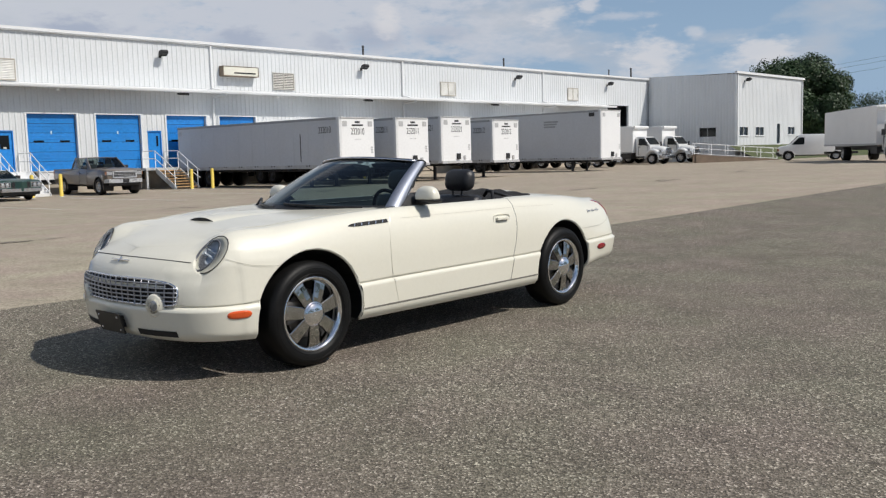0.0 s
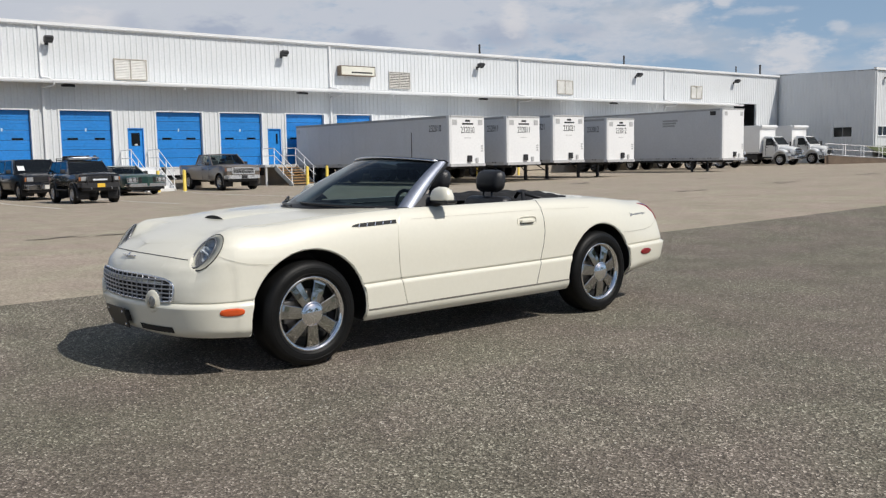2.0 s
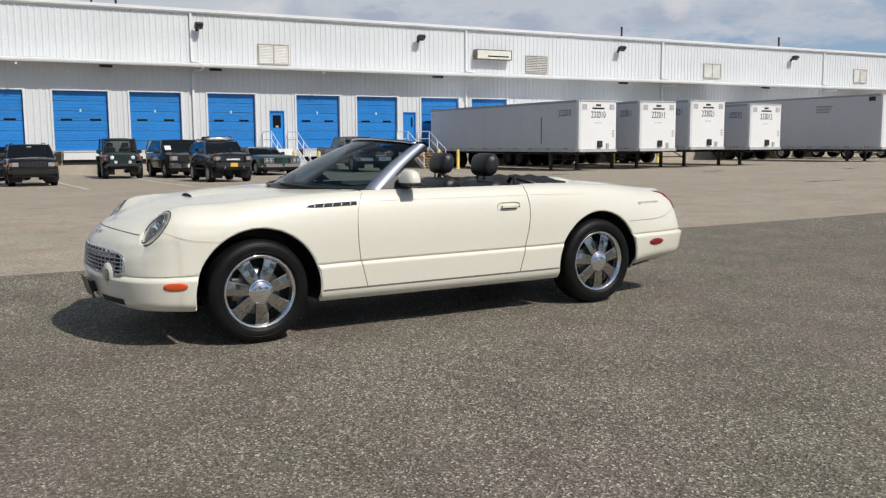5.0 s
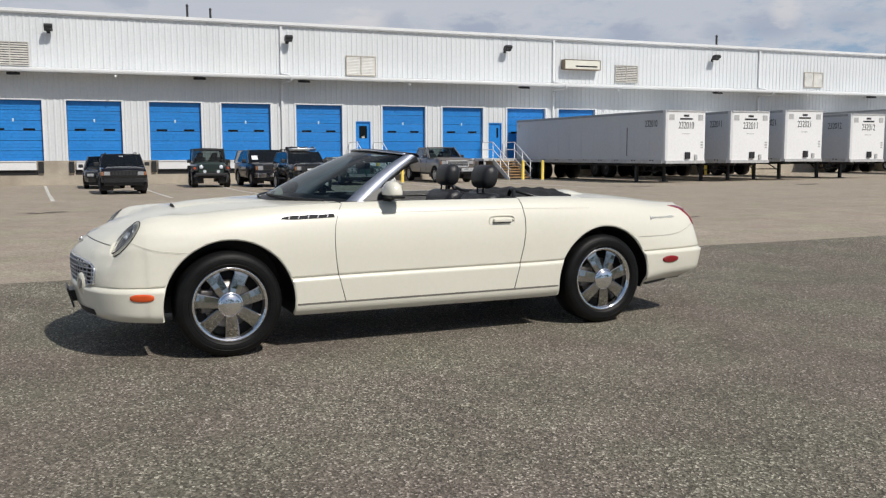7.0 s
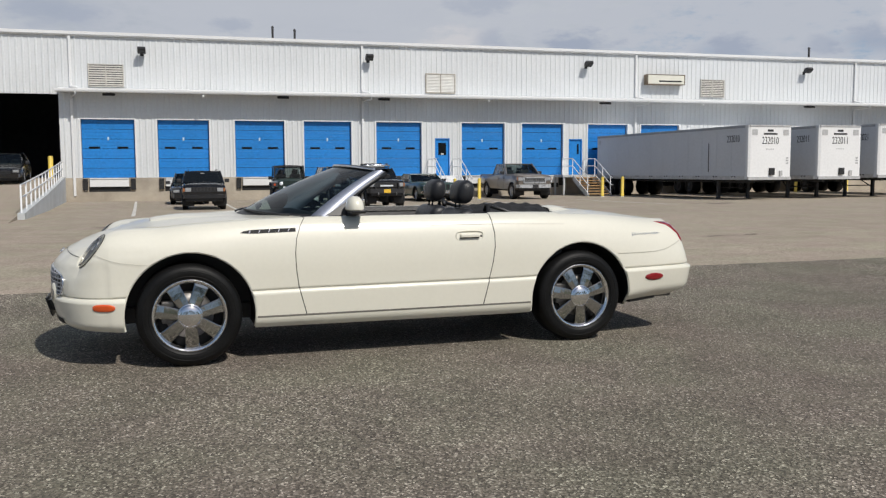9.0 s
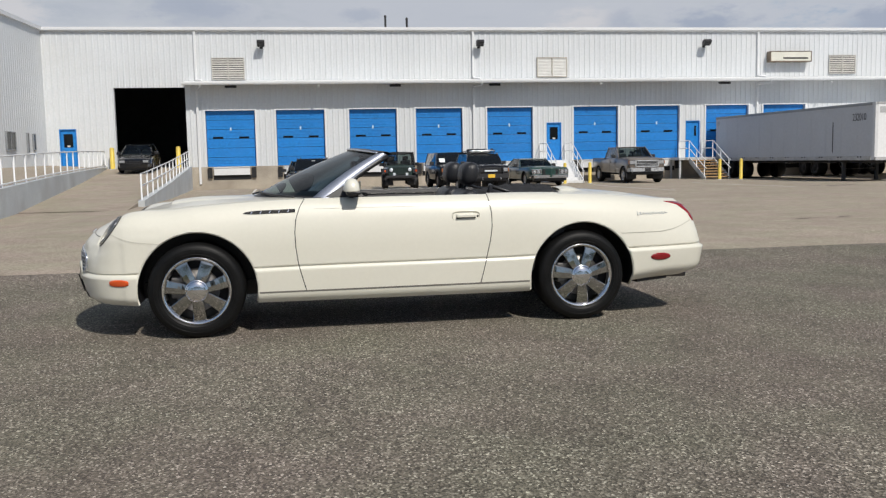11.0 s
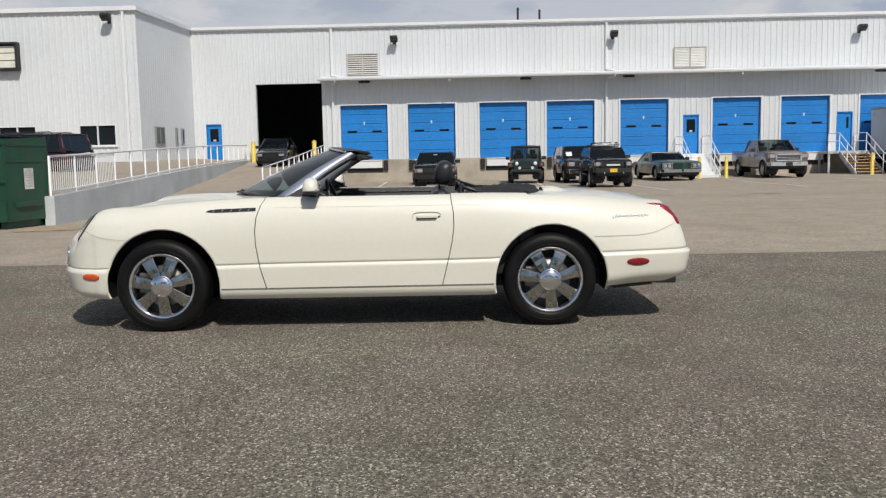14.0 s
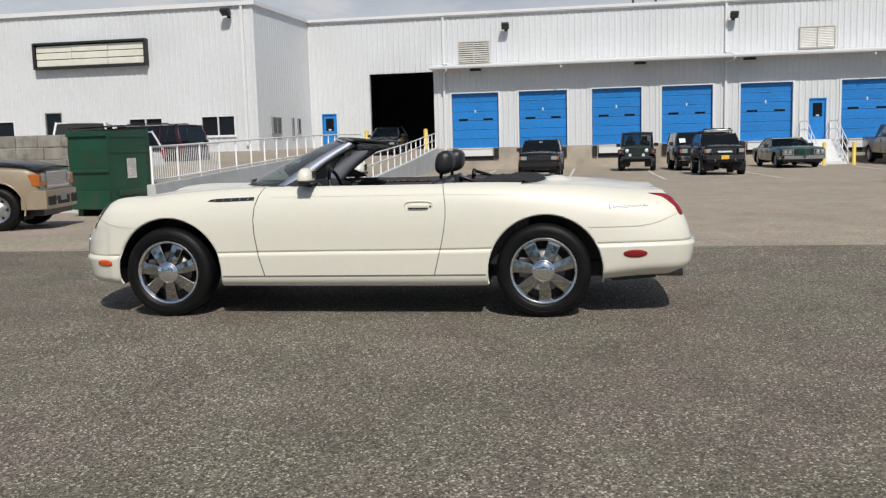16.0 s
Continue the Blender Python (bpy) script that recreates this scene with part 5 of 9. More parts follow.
for side in (1, -1):
    bm = bmesh.new()
    rows = []
    for t in np.linspace(0, 1, 13):
        p = (base_pt(0.711 * side) + Vector((0.0, side * 0.02, -0.008))).lerp(head_pt(0.552 * side), t) + Vector((0.02, 0, 0.03)) * 2 * t * (1 - t)
        w = 0.145 - 0.085 * t
        rows.append([bm.verts.new(p + Vector(d)) for d in ((0.006, -side * 0.012, 0.006), (-w * 0.5, side * 0.034, 0.002), (-w, side * 0.026, -0.014), (-w * 0.8, -side * 0.015, -0.034))])
    for a, b in zip(rows, rows[1:]):
        for i in range(4):
            bm.faces.new((a[i], b[i], b[(i + 1) % 4], a[(i + 1) % 4]))
    part("windscreen_pillar", bm, PILLAR, car, "bright silver windscreen pillar", smooth=True)
    bm = bmesh.new()
    p0, p1 = base_pt(0.711 * side) + Vector((-0.125, side * 0.028, -0.012)), head_pt(0.552 * side) + Vector((-0.06, side * 0.014, -0.02))
    tube(bm, [p0.lerp(p1, t) + Vector((0.02, 0, 0.03)) * 2 * t * (1 - t) for t in np.linspace(0, 1, 9)], 0.019, 6)
    part("pillar_seal", bm, PLASTIC, car)
    # quarter glass and mirror
    bm = bmesh.new()
    q = [L(0.88, side * 0.79, 0.935), L(1.16, side * 0.79, 0.94), L(1.03, side * 0.735, 1.02)]
    bm.faces.new([bm.verts.new(p) for p in q])
    part("mirror_sail", bm, PLASTIC, car)
    bm = bmesh.new()
    bmesh.ops.create_uvsphere(bm, u_segments=24, v_segments=16, radius=1.0)
    bmesh.ops.bisect_plane(bm, geom=bm.verts[:] + bm.edges[:] + bm.faces[:], plane_co=(0, 0, -0.08), plane_no=(0, 0, -1), clear_outer=True)
    bmesh.ops.holes_fill(bm, edges=[e for e in bm.edges if e.is_boundary])
    for w in bm.verts:
        q = w.co
        w.co = Vector((-1.065 + 0.056 * q.x * abs(q.x) ** -0.25 if abs(q.x) > 1e-4 else -1.065, side * 0.875 + 0.104 * q.y * (abs(q.y) ** -0.3 if abs(q.y) > 1e-4 else 1.0), 0.982 + 0.084 * q.z))
    shell = part("door_mirror", bm, PAINT, car, "cream door mirror", smooth=True)
    bm = bmesh.new()
    cushion(bm, -1.124, -1.025, *sorted((side * 0.785, side * 0.975)), 0.952, 0.980, 0.012)
    tube(bm, [L(1.06, side * 0.775, 0.945), L(1.09, side * 0.85, 0.968)], [0.032, 0.024], 8)
    part("mirror_foot", bm, PLASTIC, shell, "black mirror foot", smooth=True)
    bm = bmesh.new()
    box(bm, -1.124, -1.119, *sorted((side * 0.82, side * 0.925)), 0.99, 1.045, 0.002)
    part("mirror_glass", bm, CHROME, shell)
bm = bmesh.new()
for y0, y1 in ((0.62, 0.05), (0.0, -0.55)):
    pts = []
    for t in np.linspace(0, 1, 8):
        y = y0 + (y1 - y0) * t
        p = base_pt(y)
        pts.append(p + Vector((0.02 - 0.05 * t, 0, 0.012 + 0.02 * t)))
    tube(bm, pts, 0.008, 5)
tube(bm, [base_pt(-0.58) + Vector((0.03, 0, 0.0)), base_pt(-0.58) + Vector((0.0, 0.03, 0.055)), base_pt(-0.50) + Vector((-0.02, 0, 0.03))], 0.012, 6)
part("wipers", bm, PLASTIC, car)


# wheels


def alloy_wheel(side, cs, parent):
    w = new("wheel")
    w.parent = parent
    w.matrix_basis = Matrix.Translation(L(cs, side * 0.883, 0.326)) @ (Matrix.Identity(4) if side > 0 else Matrix.Rotation(math.pi, 4, "Z"))
    bm = bmesh.new()
    lathe(bm, [(0.224, -0.02), (0.232, 0.006), (0.262, 0.016), (0.296, 0.012), (0.318, -0.006), (0.3265, -0.035), (0.3275, -0.11), (0.3265, -0.19), (0.315, -0.215), (0.225, -0.215)], 56)
    for r in (0.249, 0.283):
        lathe(bm, [(r - 0.003, 0.0135), (r, 0.0165), (r + 0.003, 0.0135)], 56)
    part("tyre", bm, TYRE, w, "black tyre")
    bm = bmesh.new()
    lathe(bm, [(0.2, -0.20), (0.2, -0.03), (0.208, -0.012), (0.214, 0.0), (0.224, 0.008), (0.232, 0.006), (0.229, -0.012)], 56)
    rim = part("rim", bm, CHROME, w, "polished chrome rim")
    n = 7
    for i in range(n):
        t = 2 * math.pi * i / n + math.pi / 2 + 0.06
        rot = Matrix.Rotation(t, 4, "Y")
        bm = bmesh.new()
        st = ((0.04, 0.026, 0.004), (0.075, 0.034, 0.004), (0.10, 0.038, 0.002), (0.13, 0.040, -0.001), (0.16, 0.042, -0.005), (0.19, 0.044, -0.011), (0.206, 0.050, -0.016))
        rings = []
        for r, hw, y in st:
            rings.append([bm.verts.new(rot @ Vector(p)) for p in ((r, y - 0.024, -hw), (r, y - 0.005, -hw * 0.98), (r, y - 0.001, -hw * 0.86), (r, y + 0.001, 0), (r, y - 0.001, hw * 0.86), (r, y - 0.005, hw * 0.98), (r, y - 0.024, hw))])
        for a, b in zip(rings, rings[1:]):
            for k in range(6):
                bm.faces.new((a[k], b[k], b[k + 1], a[k + 1]))
        part("spoke", bm, WHEEL_CHROME, rim)
    bm = bmesh.new()
    lathe(bm, [(0.079, -0.012), (0.078, 0.008), (0.075, 0.012), (0.071, 0.012), (0.069, 0.017), (0.060, 0.0235), (0.045, 0.030), (0.025, 0.0345), (0.008, 0.036), (0.001, 0.036)], 32)
    part("hub_cap", bm, CHROME, rim)
    bm = bmesh.new()
    lathe(bm, [(0.15, -0.075), (0.15, -0.07), (0.06, -0.07), (0.001, -0.07)], 32)
    box(bm, 0.09, 0.17, -0.11, -0.045, -0.05, 0.09, 0.01)
    part("brake_disc", bm, DISC, w, "dull steel brake disc")
    bm = bmesh.new()
    lathe(bm, [(0.205, -0.10), (0.001, -0.10)], 32)
    part("wheel_back", bm, BLACK_GAP, w)


for side in (1, -1):
    for cs in (0.0, 2.722):
        alloy_wheel(side, cs, car)

# ---- dock doors and fittings on the walls ----


def dock_door(y):
    d = thing("dock_door", Matrix.Translation((FACE, y, FLOOR)), "closed blue sectional dock door with two slot windows", "dock door", "blue dock doors")
    h = DOOR_TOP - FLOOR
    n = 6
    for i in range(n):
        bm = bmesh.new()
        z0, z1 = h * i / n + 0.010, h * (i + 1) / n - 0.010
        box(bm, -0.21, -0.155, 0.02, DOOR_W - 0.02, z0, z1, 0.008)
        for zz in (z0 + 0.16, z0 + 0.33):
            box(bm, -0.1555, -0.143, 0.03, DOOR_W - 0.03, zz, zz + 0.03, 0.004)
        part("door_panel", bm, BLUE, d)
    for yy in (0.32, DOOR_W - 0.92):
        bm = bmesh.new()
        zc = h * 0.52
        box(bm, -0.152, -0.140, yy + 0.03, yy + 0.57, zc - 0.05, zc + 0.05, 0.003)
        part("slot_window", bm, DARK_GLASS, d, "narrow dark slot window")
    bm = bmesh.new()
    box(bm, -0.152, -0.140, DOOR_W / 2 - 0.05, DOOR_W / 2 + 0.03, h * 0.645, h * 0.645 + 0.17, 0.002)
    part("number_bar", bm, PALE_MARK, d, "worn white number mark")
    for a, b in ((-0.1, 0.0), (DOOR_W, DOOR_W + 0.1)):
        bm = bmesh.new()
        box(bm, -0.14, 0.055, a + 0.002, b - 0.002, 0.0, h + 0.06, 0.006)
        part("jamb", bm, TRIM_WHITE, d, "white metal jamb")
    bm = bmesh.new()
    box(bm, -0.14, 0.055, 0.0, DOOR_W, h + 0.002, h + 0.06, 0.006)
    part("head", bm, TRIM_WHITE, d, "white metal head")
    bm = bmesh.new()
    box(bm, -0.216, -0.212, -0.02, DOOR_W + 0.02, 0, h + 0.02)
    part("backing", bm, BLACK_GAP, d)
    return d


def dock_sill(y):
    d = thing("dock_leveler", Matrix.Translation((FACE, y, FLOOR)), "white steel dock leveler lip with black rubber bumpers", "dock leveler", "dock levelers")
    bm = bmesh.new()
    box(bm, 0.06, 0.2, 0.36, DOOR_W - 0.36, -0.46, -0.03, 0.012)
    box(bm, 0.06, 0.24, 0.36, DOOR_W - 0.36, -0.06, -0.012, 0.008)
    part("lip", bm, TRIM_WHITE, d, "white steel lip")
    bm = bmesh.new()
    box(bm, 0.05, 0.066, 0.3, DOOR_W - 0.3, -0.72, -0.46)
    part("pit_opening", bm, BLACK_GAP, d)
    for yy in (0.02, DOOR_W - 0.27):
        bm = bmesh.new()
        for k in range(4):
            box(bm, 0.061, 0.17, yy + 0.0625 * k, yy + 0.0625 * k + 0.058, -0.62, -0.04, 0.006)
        part("bumper", bm, RUBBER, d, "black rubber bumper")
    return d


first_door, first_sill = dock_door(DOORS[0]), dock_sill(DOORS[0])
for y in DOORS[1:]:
    copy_thing(first_door, Matrix.Translation((FACE, y, FLOOR)))
    copy_thing(first_sill, Matrix.Translation((FACE, y, FLOOR)))


def exit_door(y, wide):
    d = thing("exit_door", Matrix.Translation((FACE, y, FLOOR)), "blue steel exit door with a dark window" if wide else "blue steel exit door with a narrow window slot", "door", "blue exit doors")
    h = EXIT_TOP - FLOOR
    bm = bmesh.new()
    box(bm, -0.1, -0.05, 0.06, EXIT_W - 0.06, 0.01, h - 0.06, 0.006)
    leaf = part("leaf", bm, BLUE, d)
    bm = bmesh.new()
    if wide:
        box(bm, -0.052, -0.044, 0.2, EXIT_W - 0.2, h * 0.55, h * 0.88, 0.004)
    else:
        box(bm, -0.052, -0.044, EXIT_W - 0.32, EXIT_W - 0.2, h * 0.58, h * 0.86, 0.004)
    part("window", bm, DARK_GLASS, leaf, "dark wired glass")
    bm = bmesh.new()
    tube(bm, [(-0.05, 0.12, 1.0), (0.0, 0.12, 1.0), (0.0, 0.24, 1.0)], 0.012, 8)
    part("handle", bm, STEEL_GREY, leaf, "steel lever handle")
    if wide:
        bm = bmesh.new()
        box(bm, -0.0435, -0.04, 0.36, 0.52, h * 0.56, h * 0.60, 0.001)
        part("notice", bm, LINE_WHITE, leaf, "small white notice")
    bm = bmesh.new()
    for a, b in ((0.003, 0.057), (EXIT_W - 0.057, EXIT_W - 0.003)):
        box(bm, -0.12, 0.02, a, b, 0, h - 0.004, 0.004)
    box(bm, -0.12, 0.02, 0.058, EXIT_W - 0.058, h - 0.057, h - 0.004, 0.004)
    part("frame", bm, BLUE, d, "blue door frame")


exit_door(EXITS[0], True)
exit_door(EXITS[1], False)
exit_door(EXITS[2], True)


def wall_lamp(x, y, z):
    d = thing("wall_lamp", Matrix.Translation((x, y, z)), "dark bronze flood lamp on a short arm on the white wall", "lamp", "wall flood lamps")
    bm = bmesh.new()
    prism(bm, [(0.22, -0.12), (0.22, 0.04), (0.30, 0.16), (0.58, 0.20), (0.70, 0.10), (0.66, 0.0), (0.42, -0.16)], -0.2, 0.2, "y", bevel=0.03)
    part("hood", bm, BLACK_STEEL, d)
    bm = bmesh.new()
    tube(bm, [(0.0, 0, -0.12), (0.14, 0, -0.08), (0.3, 0, 0.02)], 0.035, 8)
    box(bm, 0.0, 0.05, -0.09, 0.09, -0.22, -0.02, 0.01)
    part("arm", bm, BLACK_STEEL, d)
    bm = bmesh.new()
    bm.faces.new([bm.verts.new(p) for p in ((0.43, -0.15, -0.163), (0.655, -0.15, -0.012), (0.655, 0.15, -0.012), (0.43, 0.15, -0.163))])
    part("lens", bm, DARK_GLASS, d, "dark lamp lens")
    return d


lamp = wall_lamp(FACE, 1.6, 7.6)
for x, y, z in ((FACE, 13.55, 7.6), (FACE, 26.8, 7.62), (FACE, 42.2, 7.64), (FACE, 59.3, 7.68), (FACE, 73.1, 7.68), (LBX, -10.95, 7.85), (RBX, 82.3, 7.75)):
    copy_thing(lamp, Matrix.Translation((x, y, z)))


def louvre(y0, y1, z0, z1, m, slats, label, bars=1, m_frame=None):
    d = thing("wall_louvre", Matrix.Translation((FACE + 0.03, y0, z0)), label, "vent", "wall vents")
    w, h = y1 - y0, z1 - z0
    bm = bmesh.new()
    for a, b, c, e in ((0, w, 0, 0.05), (0, w, h - 0.05, h), (0, 0.05, 0.05, h - 0.05), (w - 0.05, w, 0.05, h - 0.05)):
        box(bm, 0, 0.07, a, b, c, e, 0.005)
    for k in range(bars):
        yc = w * (k + 1) / (bars + 1)
        box(bm, 0, 0.068, yc - 0.03, yc + 0.03, 0.05, h - 0.05, 0.004)
    part("frame", bm, m_frame or m, d)
    bm = bmesh.new()
    box(bm, -0.01, 0.006, 0.02, w - 0.02, 0.02, h - 0.02)
    part("backing", bm, BLACK_GAP if slats < 12 else m, d)
    for k in range(slats):
        zc = 0.06 + (h - 0.12) * (k + 0.5) / slats
        bm = bmesh.new()
        hh = (h - 0.12) / slats * 0.55
        prism(bm, [(0.012, zc + hh * 0.6), (0.02, zc + hh * 0.7), (0.062, zc - hh * 0.5), (0.054, zc - hh * 0.6)], 0.05, w - 0.05, "y")
        part("slat", bm, m, d)


LOUVRE_GREY = mat("louvre_paint", (0.50, 0.48, 0.44), 0.55, var=0.08)
LOUVRE_BROWN = mat("brown_edge", (0.20, 0.15, 0.10), 0.5, var=0.08)
LOUVRE_TAN = mat("tan_louvre_frame", (0.46, 0.42, 0.36), 0.5, var=0.08)
CREAM_LOUVRE = mat("cream_louvre", (0.80, 0.79, 0.75), 0.5, var=0.05)
louvre(-1.07, 0.67, 5.75, 6.92, LOUVRE_GREY, 9, "grey metal louvred wall vent")
louvre(16.85, 18.62, 5.76, 6.88, CREAM_LOUVRE, 12, "cream double louvred shutter on the wall", 1, LOUVRE_TAN)
louvre(34.6, 36.3, 5.86, 6.95, LOUVRE_GREY, 9, "grey metal louvred wall vent")
louvre(50.15, 51.85, 5.93, 6.99, CREAM_LOUVRE, 12, "cream double louvred shutter on the wall", 1, LOUVRE_TAN)
louvre(66.7, 68.3, 6.0, 7.12, CREAM_LOUVRE, 12, "cream double louvred shutter on the wall", 1, LOUVRE_TAN)

d = thing("sign_box", Matrix.Translation((FACE + 0.03, 30.72, 6.56)), "long cream box fixture with a dark slot on the wall", "light box")
bm = bmesh.new()
box(bm, 0, 0.45, 0, 2.5, 0, 0.55, 0.05)
part("case", bm, CREAM, d)
bm = bmesh.new()
for a, b, c, e in ((-0.03, 2.53, 0.55, 0.58), (-0.03, 2.53, -0.03, 0.0), (-0.03, 0.0, 0.0, 0.55), (2.5, 2.53, 0.0, 0.55)):
    box(bm, 0.0, 0.47, a, b, c, e, 0.004)
part("edge_frame", bm, LOUVRE_BROWN, d, "thin brown edge frame")
bm = bmesh.new()
box(bm, 0.44, 0.456, 0.75, 2.3, 0.13, 0.22, 0.004)
part("slot", bm, BLACK_GAP, d)

# downpipes that step round the canopy
for k, y in enumerate((-1.9, 13.2, 30.12, 46.15, 63.05)):
    d = thing("downpipe", Matrix.Translation((FACE + 0.03, y, 0)), "white metal downpipe from gutter round the canopy", "pipe", "downpipes")
    bm = bmesh.new()
    box(bm, 0.0, 0.1, -0.06, 0.06, 5.78, ROOF - 0.1, 0.012)
    part("upper_pipe", bm, TRIM_WHITE, d)
    bm = bmesh.new()
    tube(bm, [(0.06, 0, 5.8), (0.25, 0, 5.72), (0.38, 0.3, 5.70), (0.42, 0.34, 5.62)], 0.05, 8)
    tube(bm, [(CAN_OUT + 0.07, 0.3, 5.5), (CAN_OUT + 0.12, 0.3, 5.38), (CAN_OUT + 0.05, 0.28, 5.28), (CAN_OUT - 0.15, 0.2, 5.26), (0.12, 0.0, 5.24), (0.06, 0.0, 5.1)], 0.045, 8)
    part("offset_bend", bm, TRIM_WHITE, d)
    bm = bmesh.new()
    box(bm, 0.0, 0.1, -0.06, 0.06, 0.15 if k < 2 else FLOOR, 5.14, 0.012)
    part("lower_pipe", bm, TRIM_WHITE, d)
for y in (4.6, 20.3, 34.2, 49.5, 57.0):
    d = thing("canopy_lamp", Matrix.Translation((FACE + CAN_OUT + 0.06, y, CAN_Z - 0.06)), "small white round lamp under the canopy edge", "lamp", "canopy lamps")
    bm = bmesh.new()
    tube(bm, [(0, 0, 0), (0, 0, -0.1)], 0.04, 8)
    bmesh.ops.create_uvsphere(bm, u_segments=12, v_segments=8, radius=0.065, matrix=Matrix.Translation((0, 0, -0.12)))
    part("globe", bm, TRIM_WHITE, d, smooth=True)
for y in (-0.05, 8.75, 14.3, 27.8, 42.2, 55.9):
    d = thing("canopy_floodlight", Matrix.Translation((FACE + 0.62, y, CAN_Z - 0.055)), "flat dark floodlight fixed under the canopy", "lamp", "canopy floodlights")
    bm = bmesh.new()
    prism(bm, [(-0.16, -0.10), (0.18, -0.16), (0.22, -0.12), (0.16, -0.02), (-0.14, -0.02)], -0.3, 0.3, "y", bevel=0.015)
    part("case", bm, BLACK_STEEL, d)
    bm = bmesh.new()
    tube(bm, [(0, -0.1, -0.03), (0, -0.1, 0.05)], 0.02, 6)
    tube(bm, [(0, 0.1, -0.03), (0, 0.1, 0.05)], 0.02, 6)
    part("bracket", bm, STEEL_GREY, d)
for y, dz, r in ((8.45, 0.75, 0.06), (9.66, 0.62, 0.06), (43.5, 0.75, 0.07), (59.3, 0.8, 0.07), (75.3, 0.65, 0.06), (79.3, 1.0, 0.09)):
    d = thing("roof_stack", Matrix.Translation((FACE - 1.2, y, ROOF + 0.1)), "thin dark vent stack on the roof", "vent stack", "roof stacks")
    bm = bmesh.new()
    tube(bm, [(0, 0, 0), (0, 0, dz)], r, 8)
    part("pipe", bm, BLACK_STEEL, d)
    bm = bmesh.new()
    tube(bm, [(0, 0, dz), (0, 0, dz + 0.05), (0, 0, dz + 0.12)], [r * 1.25, r * 1.3, r * 0.5], 8)
    part("cap", bm, BLACK_STEEL, d)


def window(name, p, along, w, h, panes, label):
    """A window in an opening: frame, panes, sill. p: lower corner on the wall's face."""
    a = Vector(along)
    out = Vector((a.y, -a.x, 0)) if abs(a.y) > 0 else Vector((0, a.x * -1, 0))
    rot = Matrix(((a.x, out.x, 0, p[0]), (a.y, out.y, 0, p[1]), (0, 0, 1, p[2]), (0, 0, 0, 1)))
    d = new(name)
    d.matrix_basis = rot
    tagged(d, label, "window", "", "structure")
    bm = bmesh.new()
    for x0, x1, z0, z1 in ((0.003, w - 0.003, 0.003, 0.05), (0.003, w - 0.003, h - 0.05, h - 0.003), (0.003, 0.05, 0.05, h - 0.05), (w - 0.05, w - 0.003, 0.05, h - 0.05)):
        box(bm, x0, x1, -0.1, 0.03, z0, z1, 0.005)
    for k in range(1, panes):
        box(bm, w * k / panes - 0.03, w * k / panes + 0.03, -0.09, 0.02, 0.05, h - 0.05, 0.004)
    part("window_frame", bm, STEEL_GREY if "grey" in label else TRIM_WHITE, d)
    for k in range(panes):
        bm = bmesh.new()
        box(bm, w * k / panes + 0.035, w * (k + 1) / panes - 0.035, -0.07, -0.06, 0.05, h - 0.05)
        part("pane", bm, DARK_GLASS, d)
    bm = bmesh.new()
    box(bm, -0.05, w + 0.05, 0.032, 0.09, -0.06, 0.0, 0.008)
    part("window_sill", bm, TRIM_WHITE, d)


window("window_1", (LBX, -12.7, 2.0), (0, 1, 0), 1.78, 1.0, 2, "dark two-pane window in a white frame")
window("window_2", (LBX, -16.56, 2.0), (0, 1, 0), 1.83, 1.0, 2, "dark two-pane window in a white frame")
window("window_3", (LBX, -26.0, 2.2), (0, 1, 0), 3.11, 0.86, 3, "dark three-pane window in a white frame")
window("window_4", (LBX, -21.14, 1.2), (0, 1, 0), 0.95, 2.22, 1, "dark glazed door in a grey frame")
window("window_5", (LBX - 3.0, Y0, 2.05), (1, 0, 0), 1.24, 0.88, 2, "grey two-pane window on the side wall")
window("window_6", (LBX - 5.0, Y0, 1.95), (1, 0, 0), 0.25, 1.0, 1, "narrow grey window on the side wall")
window("window_7", (LBX - 6.06, Y0, 2.1), (1, 0, 0), 0.36, 0.84, 1, "narrow grey window on the side wall")
for k, (a, b, c, e) in enumerate(rwin):
    window("window_%d" % (8 + k), (RBX, a, c), (0, 1, 0), b - a, e - c, 1 if k == 3 else 2, "dark window in a white frame")
dw = new("window_12")
dw.matrix_basis = Matrix.Translation((FACE + 5.67, RY0, 2.46))
tagged(dw, "dark two-pane window on the shaded wall", "window", "", "structure")
for k in range(2):
    bm = bmesh.new()
    box(bm, 0.86 * k + 0.03, 0.86 * (k + 1) - 0.03, 0.05, 0.06, 0.02, 0.86)
    part("pane", bm, DARK_GLASS, dw)
bm = bmesh.new()
box(bm, 0.83, 0.89, 0.0, 0.045, 0.0, 0.88)
part("window_frame", bm, STEEL_GREY, dw)

